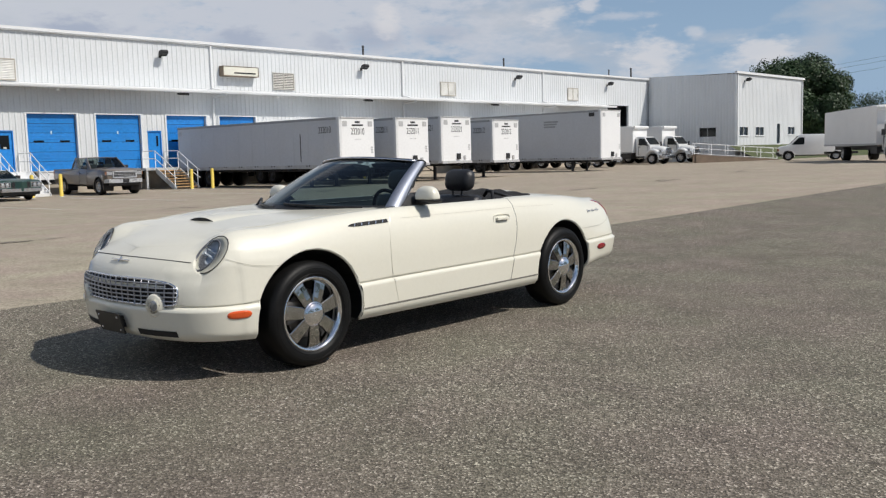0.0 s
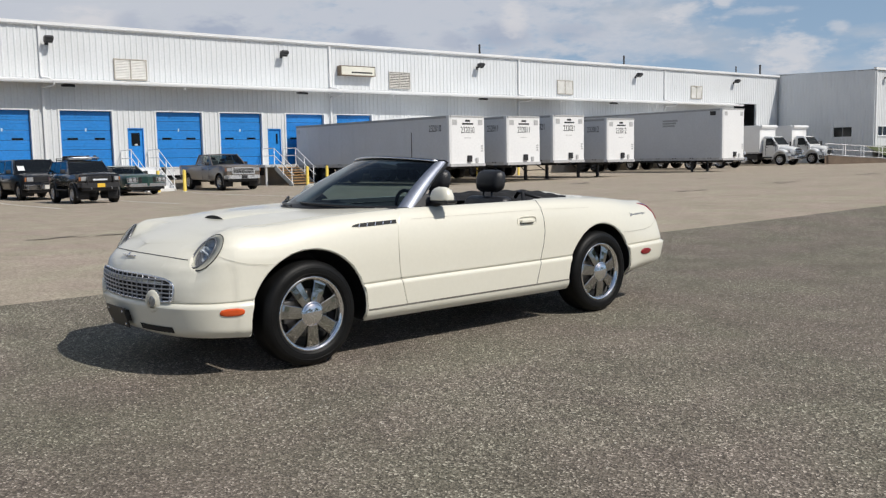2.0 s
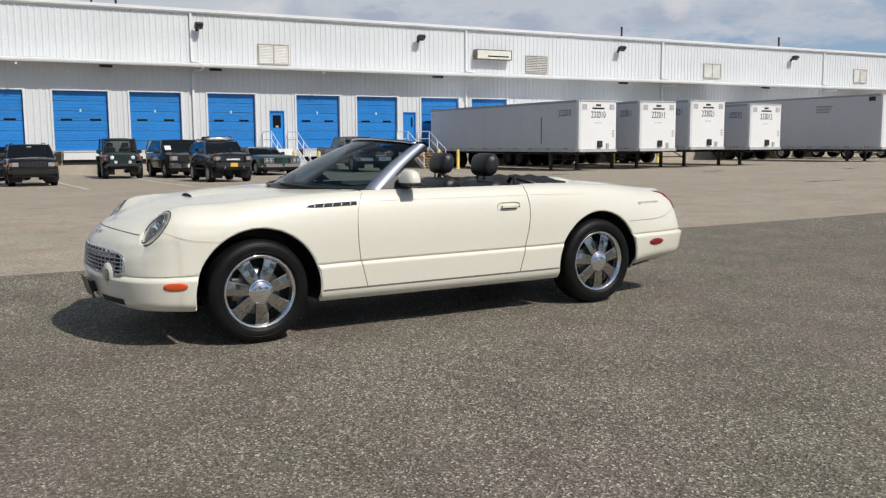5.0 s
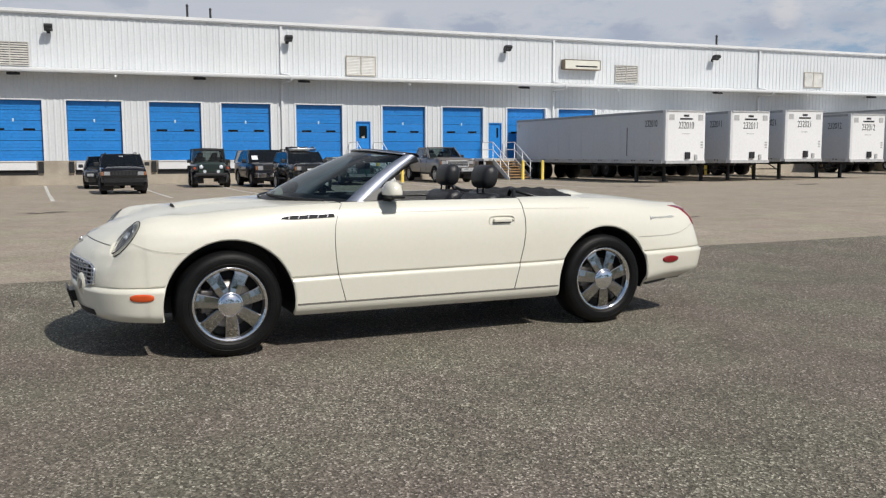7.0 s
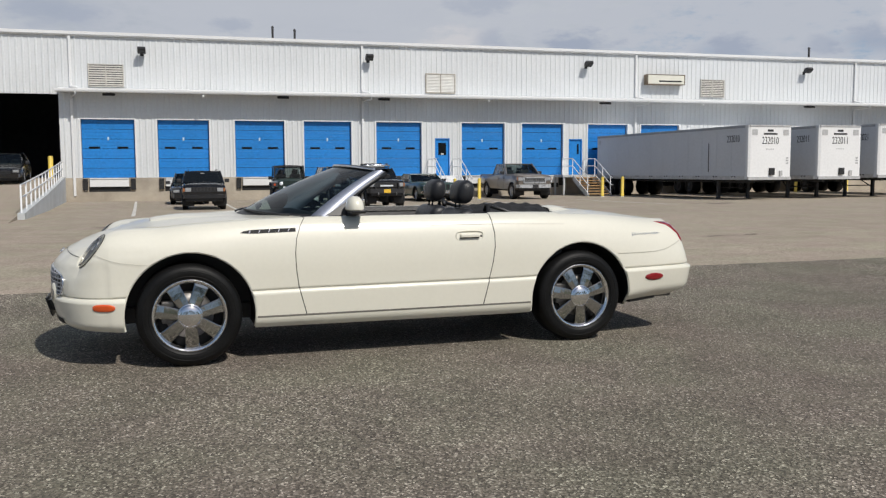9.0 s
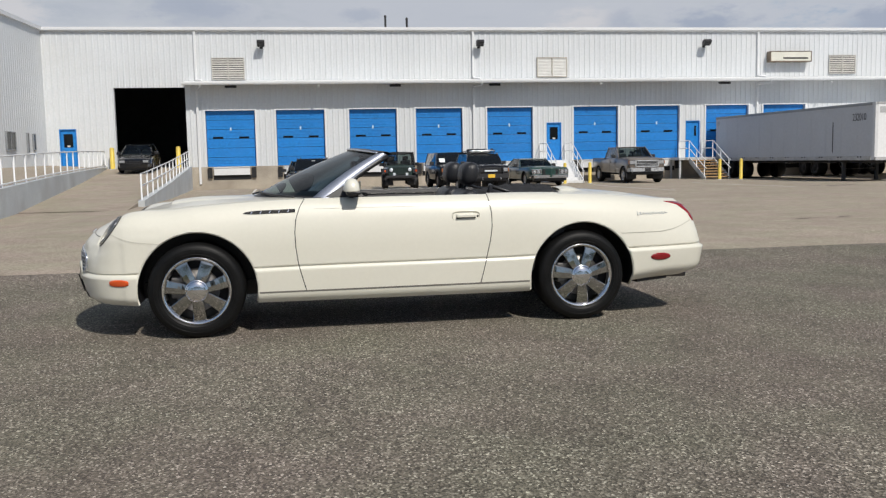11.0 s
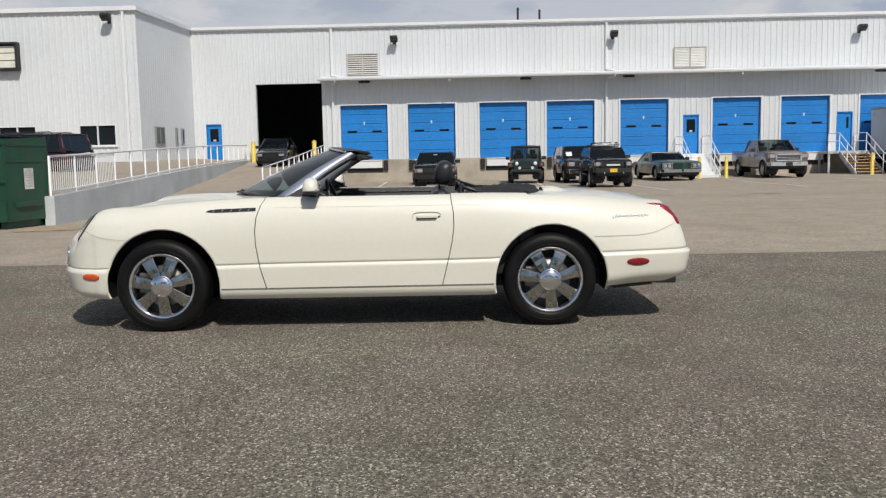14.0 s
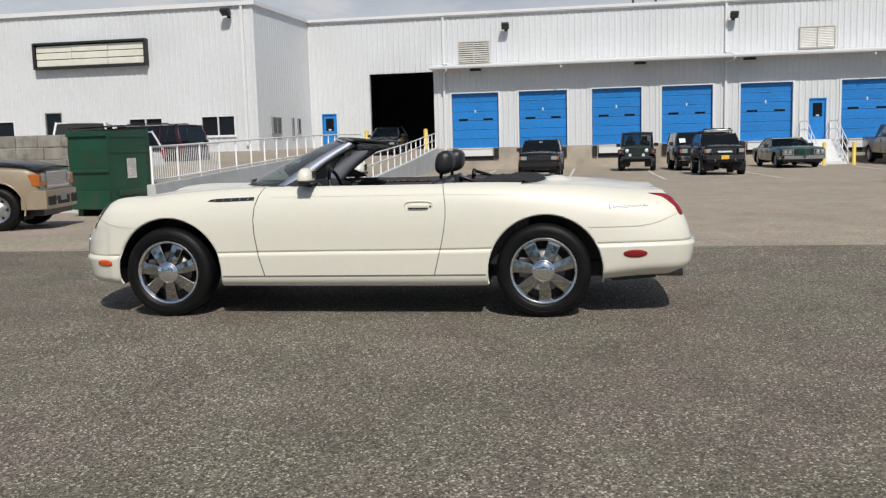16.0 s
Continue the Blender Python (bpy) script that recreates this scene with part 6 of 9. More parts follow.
# framed wall sign with three rows of pale panels
d = thing("wall_sign", Matrix.Translation((LBX + 0.03, -21.34, 5.56)), "wide black-framed sign of blank cream panels on the wall", "sign")
bm = bmesh.new()
w, h = 6.1, 1.3
for a, b, c, e in ((0, w, 0, 0.1), (0, w, h - 0.1, h), (0, 0.1, 0.1, h - 0.1), (w - 0.1, w, 0.1, h - 0.1)):
    box(bm, 0, 0.35, a, b, c, e, 0.015)
part("frame", bm, BLACK_STEEL, d, "black sign frame")
bm = bmesh.new()
box(bm, 0.01, 0.1, 0.1, w - 0.1, 0.1, h - 0.1)
part("backing", bm, BLACK_GAP, d)
for r in range(3):
    for c in range(3):
        bm = bmesh.new()
        box(bm, 0.12, 0.2 + 0.015 * ((r + c) % 2), 0.13 + c * 1.95, 0.13 + c * 1.95 + 1.93, 0.14 + r * 0.345, 0.14 + r * 0.345 + 0.31, 0.02)
        part("panel", bm, CREAM, d)

# corner downpipes of the side buildings
for x, y in ((LBX + 0.03, -10.3), (RBX + 0.03, 80.75), (RBX + 0.03, 95.9)):
    d = thing("corner_downpipe", Matrix.Translation((x, y, 0)), "white metal downpipe on the building corner", "pipe", "corner downpipes")
    bm = bmesh.new()
    box(bm, 0, 0.1, -0.06, 0.06, 1.5, 8.22, 0.012)
    part("pipe", bm, TRIM_WHITE, d)
d = thing("corner_downpipe", Matrix.Translation((FACE + 0.1, Y1 - 0.2, 0)), "grey metal downpipe in the inside corner", "pipe", "corner downpipes")
bm = bmesh.new()
box(bm, 0, 0.1, -0.06, 0.06, 0.4, ROOF - 0.15, 0.012)
part("pipe", bm, STEEL_GREY, d)

# ---- ramp, retaining wall and the raised yard ----


def wall_y(x):
    return -3.12 + 0.1155 * (x + 16.2)


def ramp_y(x):
    return -1.12 + 0.064 * (x + 27.5)


def yard_z(x):
    return interp(x, (FACE, -40, -31, -21, -17, -14), (1.18, 1.09, 0.93, 0.68, 0.59, 0.53))


bm = bmesh.new()
rows = []
for x in np.linspace(-24.6, FACE + 0.06, 16):
    t = max(0.0, (-25.0 - x) / (-25.0 - FACE))
    z = ground_z(x, -3) + 0.012 + (FLOOR - ground_z(FACE, -3)) * t
    rows.append([bm.verts.new((x, wall_y(x) + 0.1, z)), bm.verts.new((x, ramp_y(x) - 0.1, z)), bm.verts.new((x, ramp_y(x) - 0.1, -0.4)), bm.verts.new((x, wall_y(x) + 0.1, -0.4))])
for a, b in zip(rows, rows[1:]):
    for k in range(4):
        bm.faces.new((a[k], b[k], b[(k + 1) % 4], a[(k + 1) % 4]))
part("ramp", bm, CONCRETE_LOT, None, "pale concrete ramp up to the tall opening", kind="structure", category="ramp")


def ramp_z(x):
    t = max(0.0, (-25.0 - x) / (-25.0 - FACE))
    return ground_z(x, -3) + 0.012 + (FLOOR - ground_z(FACE, -3)) * t


bm = bmesh.new()
rows = []
for x in np.linspace(-27.0, FACE + 0.07, 12):
    z = ramp_z(x) + 0.06
    rows.append([bm.verts.new((x, ramp_y(x) - 0.1, z)), bm.verts.new((x, ramp_y(x) + 0.1, z)), bm.verts.new((x, ramp_y(x) + 0.1, -0.4)), bm.verts.new((x, ramp_y(x) - 0.1, -0.4))])
for a, b in zip(rows, rows[1:]):
    for k in range(4):
        bm.faces.new((a[k], b[k], b[(k + 1) % 4], a[(k + 1) % 4]))
bm.faces.new(rows[0])
part("wall_ramp", bm, GREY_CONCRETE, None, "low grey concrete ramp wall", kind="structure", category="wall")
bm = bmesh.new()
rows = []
for x in np.linspace(-16.75, FACE + 0.07, 16):
    z = yard_z(x)
    rows.append([bm.verts.new((x, wall_y(x) - 0.12, z)), bm.verts.new((x, wall_y(x) + 0.1, z)), bm.verts.new((x, wall_y(x) + 0.1, -0.4)), bm.verts.new((x, wall_y(x) - 0.12, -0.4))])
for a, b in zip(rows, rows[1:]):
    for k in range(4):
        bm.faces.new((a[k], b[k], b[(k + 1) % 4], a[(k + 1) % 4]))
bm.faces.new(rows[0])
part("wall_retaining", bm, GREY_CONCRETE, None, "grey concrete retaining wall beside the ramp", kind="structure", category="wall")
bm = bmesh.new()
box(bm, -17.2, -16.98, -46.0, wall_y(-17.1) - 0.13, -0.4, yard_z(-17.0) - 0.005)
part("wall_yard_end", bm, GREY_CONCRETE, None, "grey concrete end wall of the raised yard", kind="structure", category="wall")
bm = bmesh.new()
xs = list(np.linspace(-17.0, FACE + 0.02, 16))
rows = [[bm.verts.new((x, y if y < -9.9 else wall_y(x) - 0.12, yard_z(x) - 0.02 + (0.18 if y < -9 else 0))) for y in (-46.0, -10.0, 0.0)] for x in xs]
for a, b in zip(rows, rows[1:]):
    for k in range(2):
        bm.faces.new((a[k], b[k], b[k + 1], a[k + 1]))
part("ground_yard", bm, CONCRETE_LOT, None, "raised concrete yard above the retaining wall", kind="structure", category="ground")


def railing(name, pts, height, gap, fine, label, m=TRIM_WHITE, rails=(1.0,)):
    """Post-and-rail fence along a line of feet; fine adds thin uprights of that spacing."""
    d = thing(name, Matrix.Identity(4), label, "railing")
    pts = [Vector(p) for p in pts]
    run_len = [0.0]
    for a, b in zip(pts, pts[1:]):
        run_len.append(run_len[-1] + (b - a).length)

    def at(t):
        return Vector([float(np.interp(t, run_len, [p[k] for p in pts])) for k in range(3)])
    n = max(1, round(run_len[-1] / gap))
    for k in range(n + 1):
        p = at(run_len[-1] * k / n)
        bm = bmesh.new()
        tube(bm, [p, p + Vector((0, 0, height))], 0.026, 8)
        part("post", bm, m, d)
    for q in rails:
        bm = bmesh.new()
        tube(bm, [at(run_len[-1] * k / n) + Vector((0, 0, height * q)) for k in range(n + 1)], 0.024, 8)
        part("rail", bm, m, d)
    if fine:
        lo, hi = fine[1], fine[2]
        t = lo
        while t < hi:
            p = at(t)
            bm = bmesh.new()
            tube(bm, [p + Vector((0, 0, 0.06)), p + Vector((0, 0, height - 0.02))], 0.009, 5, caps=False)
            part("baluster", bm, m, d)
            t += fine[0]
    return d


railing("ramp_railing", [(x, ramp_y(x), ramp_z(x) + 0.06) for x in np.linspace(-27.2, FACE + 0.6, 8)], 0.82, 1.55, None, "white pipe railing climbing beside the ramp", rails=(1.0, 0.55))
railing("yard_railing", [(x, wall_y(x), yard_z(x)) for x in np.linspace(-16.85, FACE + 0.4, 9)], 0.83, 1.62, (0.135, 0.1, 4.9), "long white steel railing on the retaining wall", rails=(1.0, 0.1))


def bollard(x, y, z=None, h=1.1, r=0.085):
    d = thing("bollard", Matrix.Translation((x, y, ground_z(x, y) if z is None else z)), "yellow painted steel bollard", "bollard", "yellow bollards")
    bm = bmesh.new()
    tube(bm, [(0, 0, -0.05), (0, 0, h - 0.06), (0, 0, h - 0.015), (0, 0, h)], [r, r, r * 0.75, r * 0.2], 14)
    part("post", bm, YELLOW, d)
    bm = bmesh.new()
    tube(bm, [(0, 0, 0), (0, 0, 0.02)], r * 1.4, 12)
    part("footing", bm, GREY_CONCRETE, d)


for x, y in ((-42.8, 17.0), (-42.65, 18.28), (-43.3, 25.65), (-42.6, 26.5)):
    bollard(x, y)
bollard(FACE + 0.5, -6.35, FLOOR - 0.02, 1.15, 0.12)
bollard(FACE + 0.5, -2.95, FLOOR - 0.02, 1.15, 0.12)
bollard(-44.6, 39.2)
bollard(-44.6, 42.9)


def stairs(y0, y1, steps, m_step, m_side, label, solid):
    g = ground_z(-44.5, y0)
    d = thing("dock_stairs", Matrix.Translation((FACE + 0.06, y0, g)), label, "stairs", "dock stairs")
    rise = (FLOOR - g) / steps
    run_d = 0.29
    land = 1.5
    bm = bmesh.new()
    if solid:
        box(bm, 0, land, 0, y1 - y0, 0, FLOOR - g, 0.01)
    else:
        box(bm, 0, land, -0.6, y1 - y0, FLOOR - g - 0.14, FLOOR - g, 0.01)
        for xx, yy in ((0.1, -0.5), (land - 0.1, -0.5)):
            box(bm, xx - 0.05, xx + 0.05, yy - 0.05, yy + 0.05, 0, FLOOR - g - 0.14)
    part("landing", bm, m_side, d)
    for k in range(steps - 1):
        bm = bmesh.new()
        z = FLOOR - g - rise * (k + 1)
        box(bm, land + run_d * k, land + run_d * (k + 1) + 0.03, 0.04, y1 - y0 - 0.04, z - (0.05 if not solid else min(rise, z)), z, 0.006)
        part("step", bm, m_step, d)
    for yy in (0.0, y1 - y0 - 0.04):
        bm = bmesh.new()
        x1 = land + run_d * (steps - 1)
        prism(bm, [(land, FLOOR - g + 0.02), (x1 + 0.1, rise * 0.9), (x1 + 0.1, 0.0), (x1 - 0.25, 0.0), (land, FLOOR - g - 0.3)], yy, yy + 0.038, "y")
        part("stringer", bm, m_side, d)
        bm = bmesh.new()
        h = 0.95
        for q in (1.0, 0.55):
            tube(bm, [(0.05, yy, FLOOR - g + h * q), (land, yy, FLOOR - g + h * q), (x1, yy, rise + h * q), (x1 + 0.22, yy, rise + h * q - 0.05)], 0.024, 8)
        for xx in (0.05, land, land + (x1 - land) / 2, x1):
            zz = FLOOR - g if xx <= land else FLOOR - g - (xx - land) * (FLOOR - g - rise) / (x1 - land)
            tube(bm, [(xx, yy, zz - 0.1), (xx, yy, zz + h)], 0.024, 8)
        part("handrail", bm, TRIM_WHITE, d, "white pipe handrail")
    return d


stairs(17.0, 18.5, 8, TRIM_WHITE, TRIM_WHITE, "white concrete dock stairs with white pipe handrails", True)
stairs(25.3, 26.75, 8, STEP_TAN, GREY_CONCRETE, "rusty tan dock steps on grey stringers with white handrails", False)

# painted bay lines and dark mended patches on the lot
for x0, x1, y0, y1 in ((-46.2, -28.2, 1.15, 1.95), (-46.0, -29.2, 5.3, 5.5), (-44.0, -29.4, 8.85, 8.83), (-42.5, -29.0, 12.6, 12.5), (-41.0, -30.0, 17.9, 17.6), (-40.0, -30.0, 22.6, 22.4)):
    bm = bmesh.new()
    n = 8
    pts = [(x0 + (x1 - x0) * k / n, y0 + (y1 - y0) * k / n) for k in range(n + 1)]
    for (xa, ya), (xb, yb) in zip(pts, pts[1:]):
        bm.faces.new([bm.verts.new((x, y, ground_z(x, y) + 0.004)) for x, y in ((xa, ya - 0.06), (xb, yb - 0.06), (xb, yb + 0.06), (xa, ya + 0.06))])
    part("bay_line", bm, LINE_WHITE, None, "worn white parking bay line", kind="structure", category="road marking")

LOT_STAIN = mat("oily_concrete", (0.165, 0.14, 0.115), 0.75, var=0.15, scale=1.0, fine=30.0)
for k, (x, y, a, b, turn) in enumerate(((-18.5, 32.3, 0.5, 1.6, 0.1), (-17.4, 25.3, 0.35, 1.1, 0.0), (-15.82, 5.8, 0.17, 1.15, 0.03), (-24.3, 14.0, 0.35, 0.9, 0.2), (-27.5, 31.0, 0.6, 1.8, 0.3), (-25.6, 36.5, 0.45, 1.5, 0.0), (-21.3, 2.2, 0.3, 0.8, 0.4), (-30.2, 24.5, 0.7, 1.4, 0.2), (-20.5, 44.0, 0.5, 2.0, 0.1), (-13.0, 13.5, 0.12, 0.9, 0.2))):
    rnd = random.Random(40 + k)
    for blot in range(12 if k == 2 else 5):
        bm = bmesh.new()
        cx, cy = rnd.uniform(-0.8, 0.8) * a, rnd.uniform(-0.9, 0.9) * b
        ca, cb = a * rnd.uniform(0.2, 0.55), b * rnd.uniform(0.15, 0.5)
        ring = []
        for i in range(26):
            t = 2 * math.pi * i / 26
            r = 0.7 + 0.5 * noise.noise(Vector((math.cos(t) * 1.6, math.sin(t) * 1.6, k * 3.1 + blot)))
            px, py = cx + ca * r * math.cos(t), cy + cb * r * math.sin(t)
            wx, wy = x + px * math.cos(turn) - py * math.sin(turn), y + px * math.sin(turn) + py * math.cos(turn)
            ring.append(bm.verts.new((wx, wy, ground_z(wx, wy) + 0.003 + 0.0006 * blot)))
        bm.faces.new(ring)
        part("ground_stain", bm, LOT_STAIN, None, "dark oily stain on the concrete lot", kind="structure", category="ground")

# ---- other vehicles (x forward, y left, z up from the wheels' feet) ----


def paint(name, col, rough=0.3):
    return mat(name, col, rough, 0.0, 0.03, 1.0, 20.0, coat=0.6, dirt=(tuple(c * 0.8 + 0.008 for c in col), 0.3, 1.2))


BLACK_PAINT = paint("black_vehicle_paint", (0.005, 0.005, 0.006), 0.22)
DARK_GREEN = paint("dark_green_vehicle_paint", (0.014, 0.035, 0.03))
TEAL = paint("teal_green_vehicle_paint", (0.016, 0.05, 0.043))
BRIGHT_TRIM = mat("bright_vehicle_chrome", (0.50, 0.51, 0.52), 0.28, 0.35, 0.06, 8.0)
PEWTER = paint("pewter_vehicle_paint", (0.135, 0.112, 0.092))
GOLD = paint("gold_vehicle_paint", (0.31, 0.25, 0.175))
NAVY = paint("dark_navy_vehicle_paint", (0.009, 0.011, 0.016))
MAROON = paint("maroon_vehicle_paint", (0.032, 0.004, 0.008))
WHITE_PAINT = paint("white_vehicle_paint", (0.78, 0.78, 0.77))
SILVER = paint("silver_vehicle_paint", (0.55, 0.56, 0.57))
OLD_LAMP = mat("old_lamp_glass", (0.40, 0.41, 0.42), 0.2, 0.3, 0.15, 30.0, coat=0.4)
PALE_ROOF = mat("pale_vinyl", (0.30, 0.33, 0.31), 0.6, var=0.08)
PLATE_YELLOW = mat("yellow_plate", (0.80, 0.50, 0.05), 0.4)
STEEL_WHEEL = mat("wheel_metal", (0.42, 0.42, 0.43), 0.35, 0.8, 0.06, 8.0)
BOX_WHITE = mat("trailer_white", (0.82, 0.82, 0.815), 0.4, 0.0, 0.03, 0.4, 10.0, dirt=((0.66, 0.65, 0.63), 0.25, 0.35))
# trailer white again, darker: the sides' shade is put into its colour
BOX_SIDE_SHADED = mat("trailer_side_shaded_white", (0.52, 0.54, 0.57), 0.5, 0.0, 0.03, 0.4, 10.0, dirt=((0.46, 0.46, 0.46), 0.3, 0.35))
INK = mat("black_lettering", (0.02, 0.02, 0.022), 0.6, var=0.1)
GREY_PATCH = mat("grey_patch", (0.45, 0.45, 0.45), 0.7, var=0.12, scale=6.0)
CHROME_DULL = mat("dull_chrome", (0.62, 0.62, 0.63), 0.18, 1.0, 0.04, 6.0)


DEEP_AMBER = mat("deep_amber_lens", (0.42, 0.12, 0.02), 0.15, 0.0, 0.1, 12.0, coat=0.4)
INDIGO = paint("indigo_vehicle_paint", (0.018, 0.017, 0.036))
OLD_AMBER = mat("faded_amber", (0.34, 0.13, 0.05), 0.25, 0.0, 0.1, 20.0, coat=0.3)
CAR_GLASS = glass("vehicle_glass", (0.42, 0.48, 0.47), 0.9)
CABIN_CLOTH = mat("grey_seat_cloth", (0.10, 0.098, 0.095), 0.9, var=0.15, scale=6.0)


def plain_wheel(parent, x, y, r, w, m_rim=None, dish=0.02):
    """A road wheel with tyre, rim and hub, its outer face turned away from the car's middle."""
    side = 1 if y > 0 else -1
    wh = new("wheel")
    wh.parent = parent
    wh.matrix_basis = Matrix.Translation((x, y, r)) @ (Matrix.Identity(4) if side > 0 else Matrix.Rotation(math.pi, 4, "Z"))
    bm = bmesh.new()
    lathe(bm, [(r * 0.56, -0.02), (r * 0.62, 0.008), (r * 0.8, 0.012), (r * 0.93, 0.0), (r, -0.035), (r, -w + 0.035), (r * 0.93, -w), (r * 0.5, -w)], 32)
    part("tyre", bm, TYRE, wh)
    bm = bmesh.new()
    lathe(bm, [(r * 0.60, 0.004), (r * 0.56, 0.0), (r * 0.52, -dish - 0.03), (r * 0.30, -dish - 0.01), (r * 0.24, dish * 0.3), (r * 0.12, dish * 0.6), (0.002, dish * 0.6)], 28)
    rim = part("rim", bm, m_rim or STEEL_WHEEL, wh)
    bm = bmesh.new()
    n = 6
    for i in range(n):
        t = 2 * math.pi * i / n
        c = Vector((r * 0.42 * math.cos(t), -dish - 0.016, r * 0.42 * math.sin(t)))
        tube(bm, [c, c + Vector((0, 0.006, 0))], r * 0.07, 8)
    part("rim_holes", bm, BLACK_GAP, rim, kind="stuff")


def quad_pane(name, corners, m, parent, inset=0.05, proud=0.006, label=""):
    """A flat pane inside a four-cornered face (corners in order), a little proud of it."""
    c = [Vector(p) for p in corners]
    mid = sum(c, Vector()) / 4
    n = (c[1] - c[0]).cross(c[3] - c[0]).normalized()
    bm = bmesh.new()
    q = []
    for i in range(4):
        a, b = (c[i - 1] - c[i]).normalized(), (c[(i + 1) % 4] - c[i]).normalized()
        q.append(c[i] + (a + b) * inset)
    lo = [bm.verts.new(p - n * 0.002) for p in q]
    hi = [bm.verts.new(p + n * proud) for p in q]
    bm.faces.new(hi)
    for i in range(4):
        bm.faces.new((lo[i], lo[(i + 1) % 4], hi[(i + 1) % 4], hi[i]))
    return part(name, bm, m, parent, label)


def face_cut(c, t0, t1):
    """The part of a four-cornered face between t0 and t1 along its first edge."""
    a, b, d, e = (Vector(p) for p in c)
    return [a.lerp(b, t0), a.lerp(b, t1), e.lerp(d, t1), e.lerp(d, t0)]


def slab(bm, corners, thick):
    """A flat four-cornered plate of some thickness, its outer face where the corners are."""
    c = [Vector(p) for p in corners]
    n = (c[1] - c[0]).cross(c[3] - c[0]).normalized() * thick
    out, back = [bm.verts.new(p) for p in c], [bm.verts.new(p - n) for p in c]
    bm.faces.new(out)
    bm.faces.new(back[::-1])
    for i in range(4):
        bm.faces.new((back[i], back[(i + 1) % 4], out[(i + 1) % 4], out[i]))


def greenhouse(v, cabin, m_paint, gm, side_cuts):
    """Roof, pillars, glass and seats of a parked vehicle."""
    (br, bf, bz), (tr, tf, tz), hb, ht = cabin
    lo = [(br, hb, bz), (bf, hb, bz), (bf, -hb, bz), (br, -hb, bz)]
    hi = [(tr, ht, tz), (tf, ht, tz), (tf, -ht, tz), (tr, -ht, tz)]
    bm = bmesh.new()
    nx, ny = 9, 9
    grid = []
    for i in range(nx):
        u = i / (nx - 1)
        row = []
        for k in range(ny):
            w = 2 * k / (ny - 1) - 1
            crown = 0.045 * (1 - abs(w) ** 3) * (0.55 + 0.45 * math.sin(math.pi * u))
            row.append(bm.verts.new((tr - 0.02 + (tf - tr + 0.04) * u, (ht + 0.015) * w, tz - 0.012 + crown)))
        grid.append(row)
    for i in range(nx - 1):
        for k in range(ny - 1):
            bm.faces.new((grid[i][k], grid[i + 1][k], grid[i + 1][k + 1], grid[i][k + 1]))
    rim = bmesh.ops.extrude_edge_only(bm, edges=[w for w in bm.edges if w.is_boundary])
    for w in (g for g in rim["geom"] if isinstance(g, bmesh.types.BMVert)):
        w.co = Vector((w.co.x * 0.995 + (tr + tf) / 2 * 0.005, w.co.y * 0.985, w.co.z - 0.045))
    roof = part("roof", bm, m_paint, v, smooth=True)
    roof.data.set_sharp_from_angle(angle=math.radians(50))
    for a, b in zip(lo, hi):
        bm = bmesh.new()
        a, b = Vector(a), Vector(b)
        lean = Vector((0, -0.012 * (1 if a.y > 0 else -1), 0))
        tube(bm, [a + lean - Vector((0, 0, 0.03)), a.lerp(b, 0.5) + lean * 0.4, b + lean], [0.042, 0.036, 0.04], 8)
        part("pillar", bm, m_paint, v)
    quad_pane("windscreen", [lo[2], lo[1], hi[1], hi[2]], gm, v, 0.035, 0.006, "tinted windscreen")
    quad_pane("rear_window", [lo[0], lo[3], hi[3], hi[0]], gm, v, 0.06, 0.006)
    for sd in (0, 1):
        c = [lo[1], lo[0], hi[0], hi[1]] if sd == 0 else [lo[3], lo[2], hi[2], hi[3]]
        cuts = sorted(side_cuts if sd == 1 else [(1 - b, 1 - a) for a, b in side_cuts])
        for a, b in cuts:
            quad_pane("side_window", face_cut(c, a, b), gm, v, 0.02, 0.005)
        edges = [0.0] + [t for cut in cuts for t in cut] + [1.0]
        for a, b in zip(edges[::2], edges[1::2]):
            if b - a > 0.012:
                bm = bmesh.new()
                slab(bm, face_cut(c, a, b), 0.03)
                part("side_pillar", bm, m_paint, v)
    # seats and dashboard seen through the glass
    length = bf - br
    for frac, deep in ((0.52, 0.40), (0.20, 0.34)):
        for sd in (1, -1):
            xs = br + length * frac
            bm = bmesh.new()
            box(bm, xs, xs + 0.13, sd * hb * 0.46 - 0.24, sd * hb * 0.46 + 0.24, bz - 0.05, bz + (tz - bz) * 0.42 * deep / 0.4, 0.04)
            box(bm, xs - 0.02, xs + 0.08, sd * hb * 0.46 - 0.13, sd * hb * 0.46 + 0.13, bz + (tz - bz) * 0.46 * deep / 0.4, bz + (tz - bz) * 0.74 * deep / 0.4, 0.035)
            part("seat", bm, CABIN_CLOTH, v)
    bm = bmesh.new()
    box(bm, bf - 0.42, bf - 0.1, -hb * 0.86, hb * 0.86, bz - 0.02, bz + 0.055, 0.02)
    part("dashboard", bm, INTERIOR, v)
    bm = bmesh.new()
    xs, yc, zc = bf - 0.55, hb * 0.44, bz + 0.09
    tube(bm, [(xs + 0.05 * math.sin(t), yc + 0.17 * math.cos(t), zc + 0.15 * math.sin(t)) for t in (2 * math.pi * i / 18 for i in range(18))], 0.014, 6, closed=True)
    part("steering_wheel", bm, INTERIOR, v)


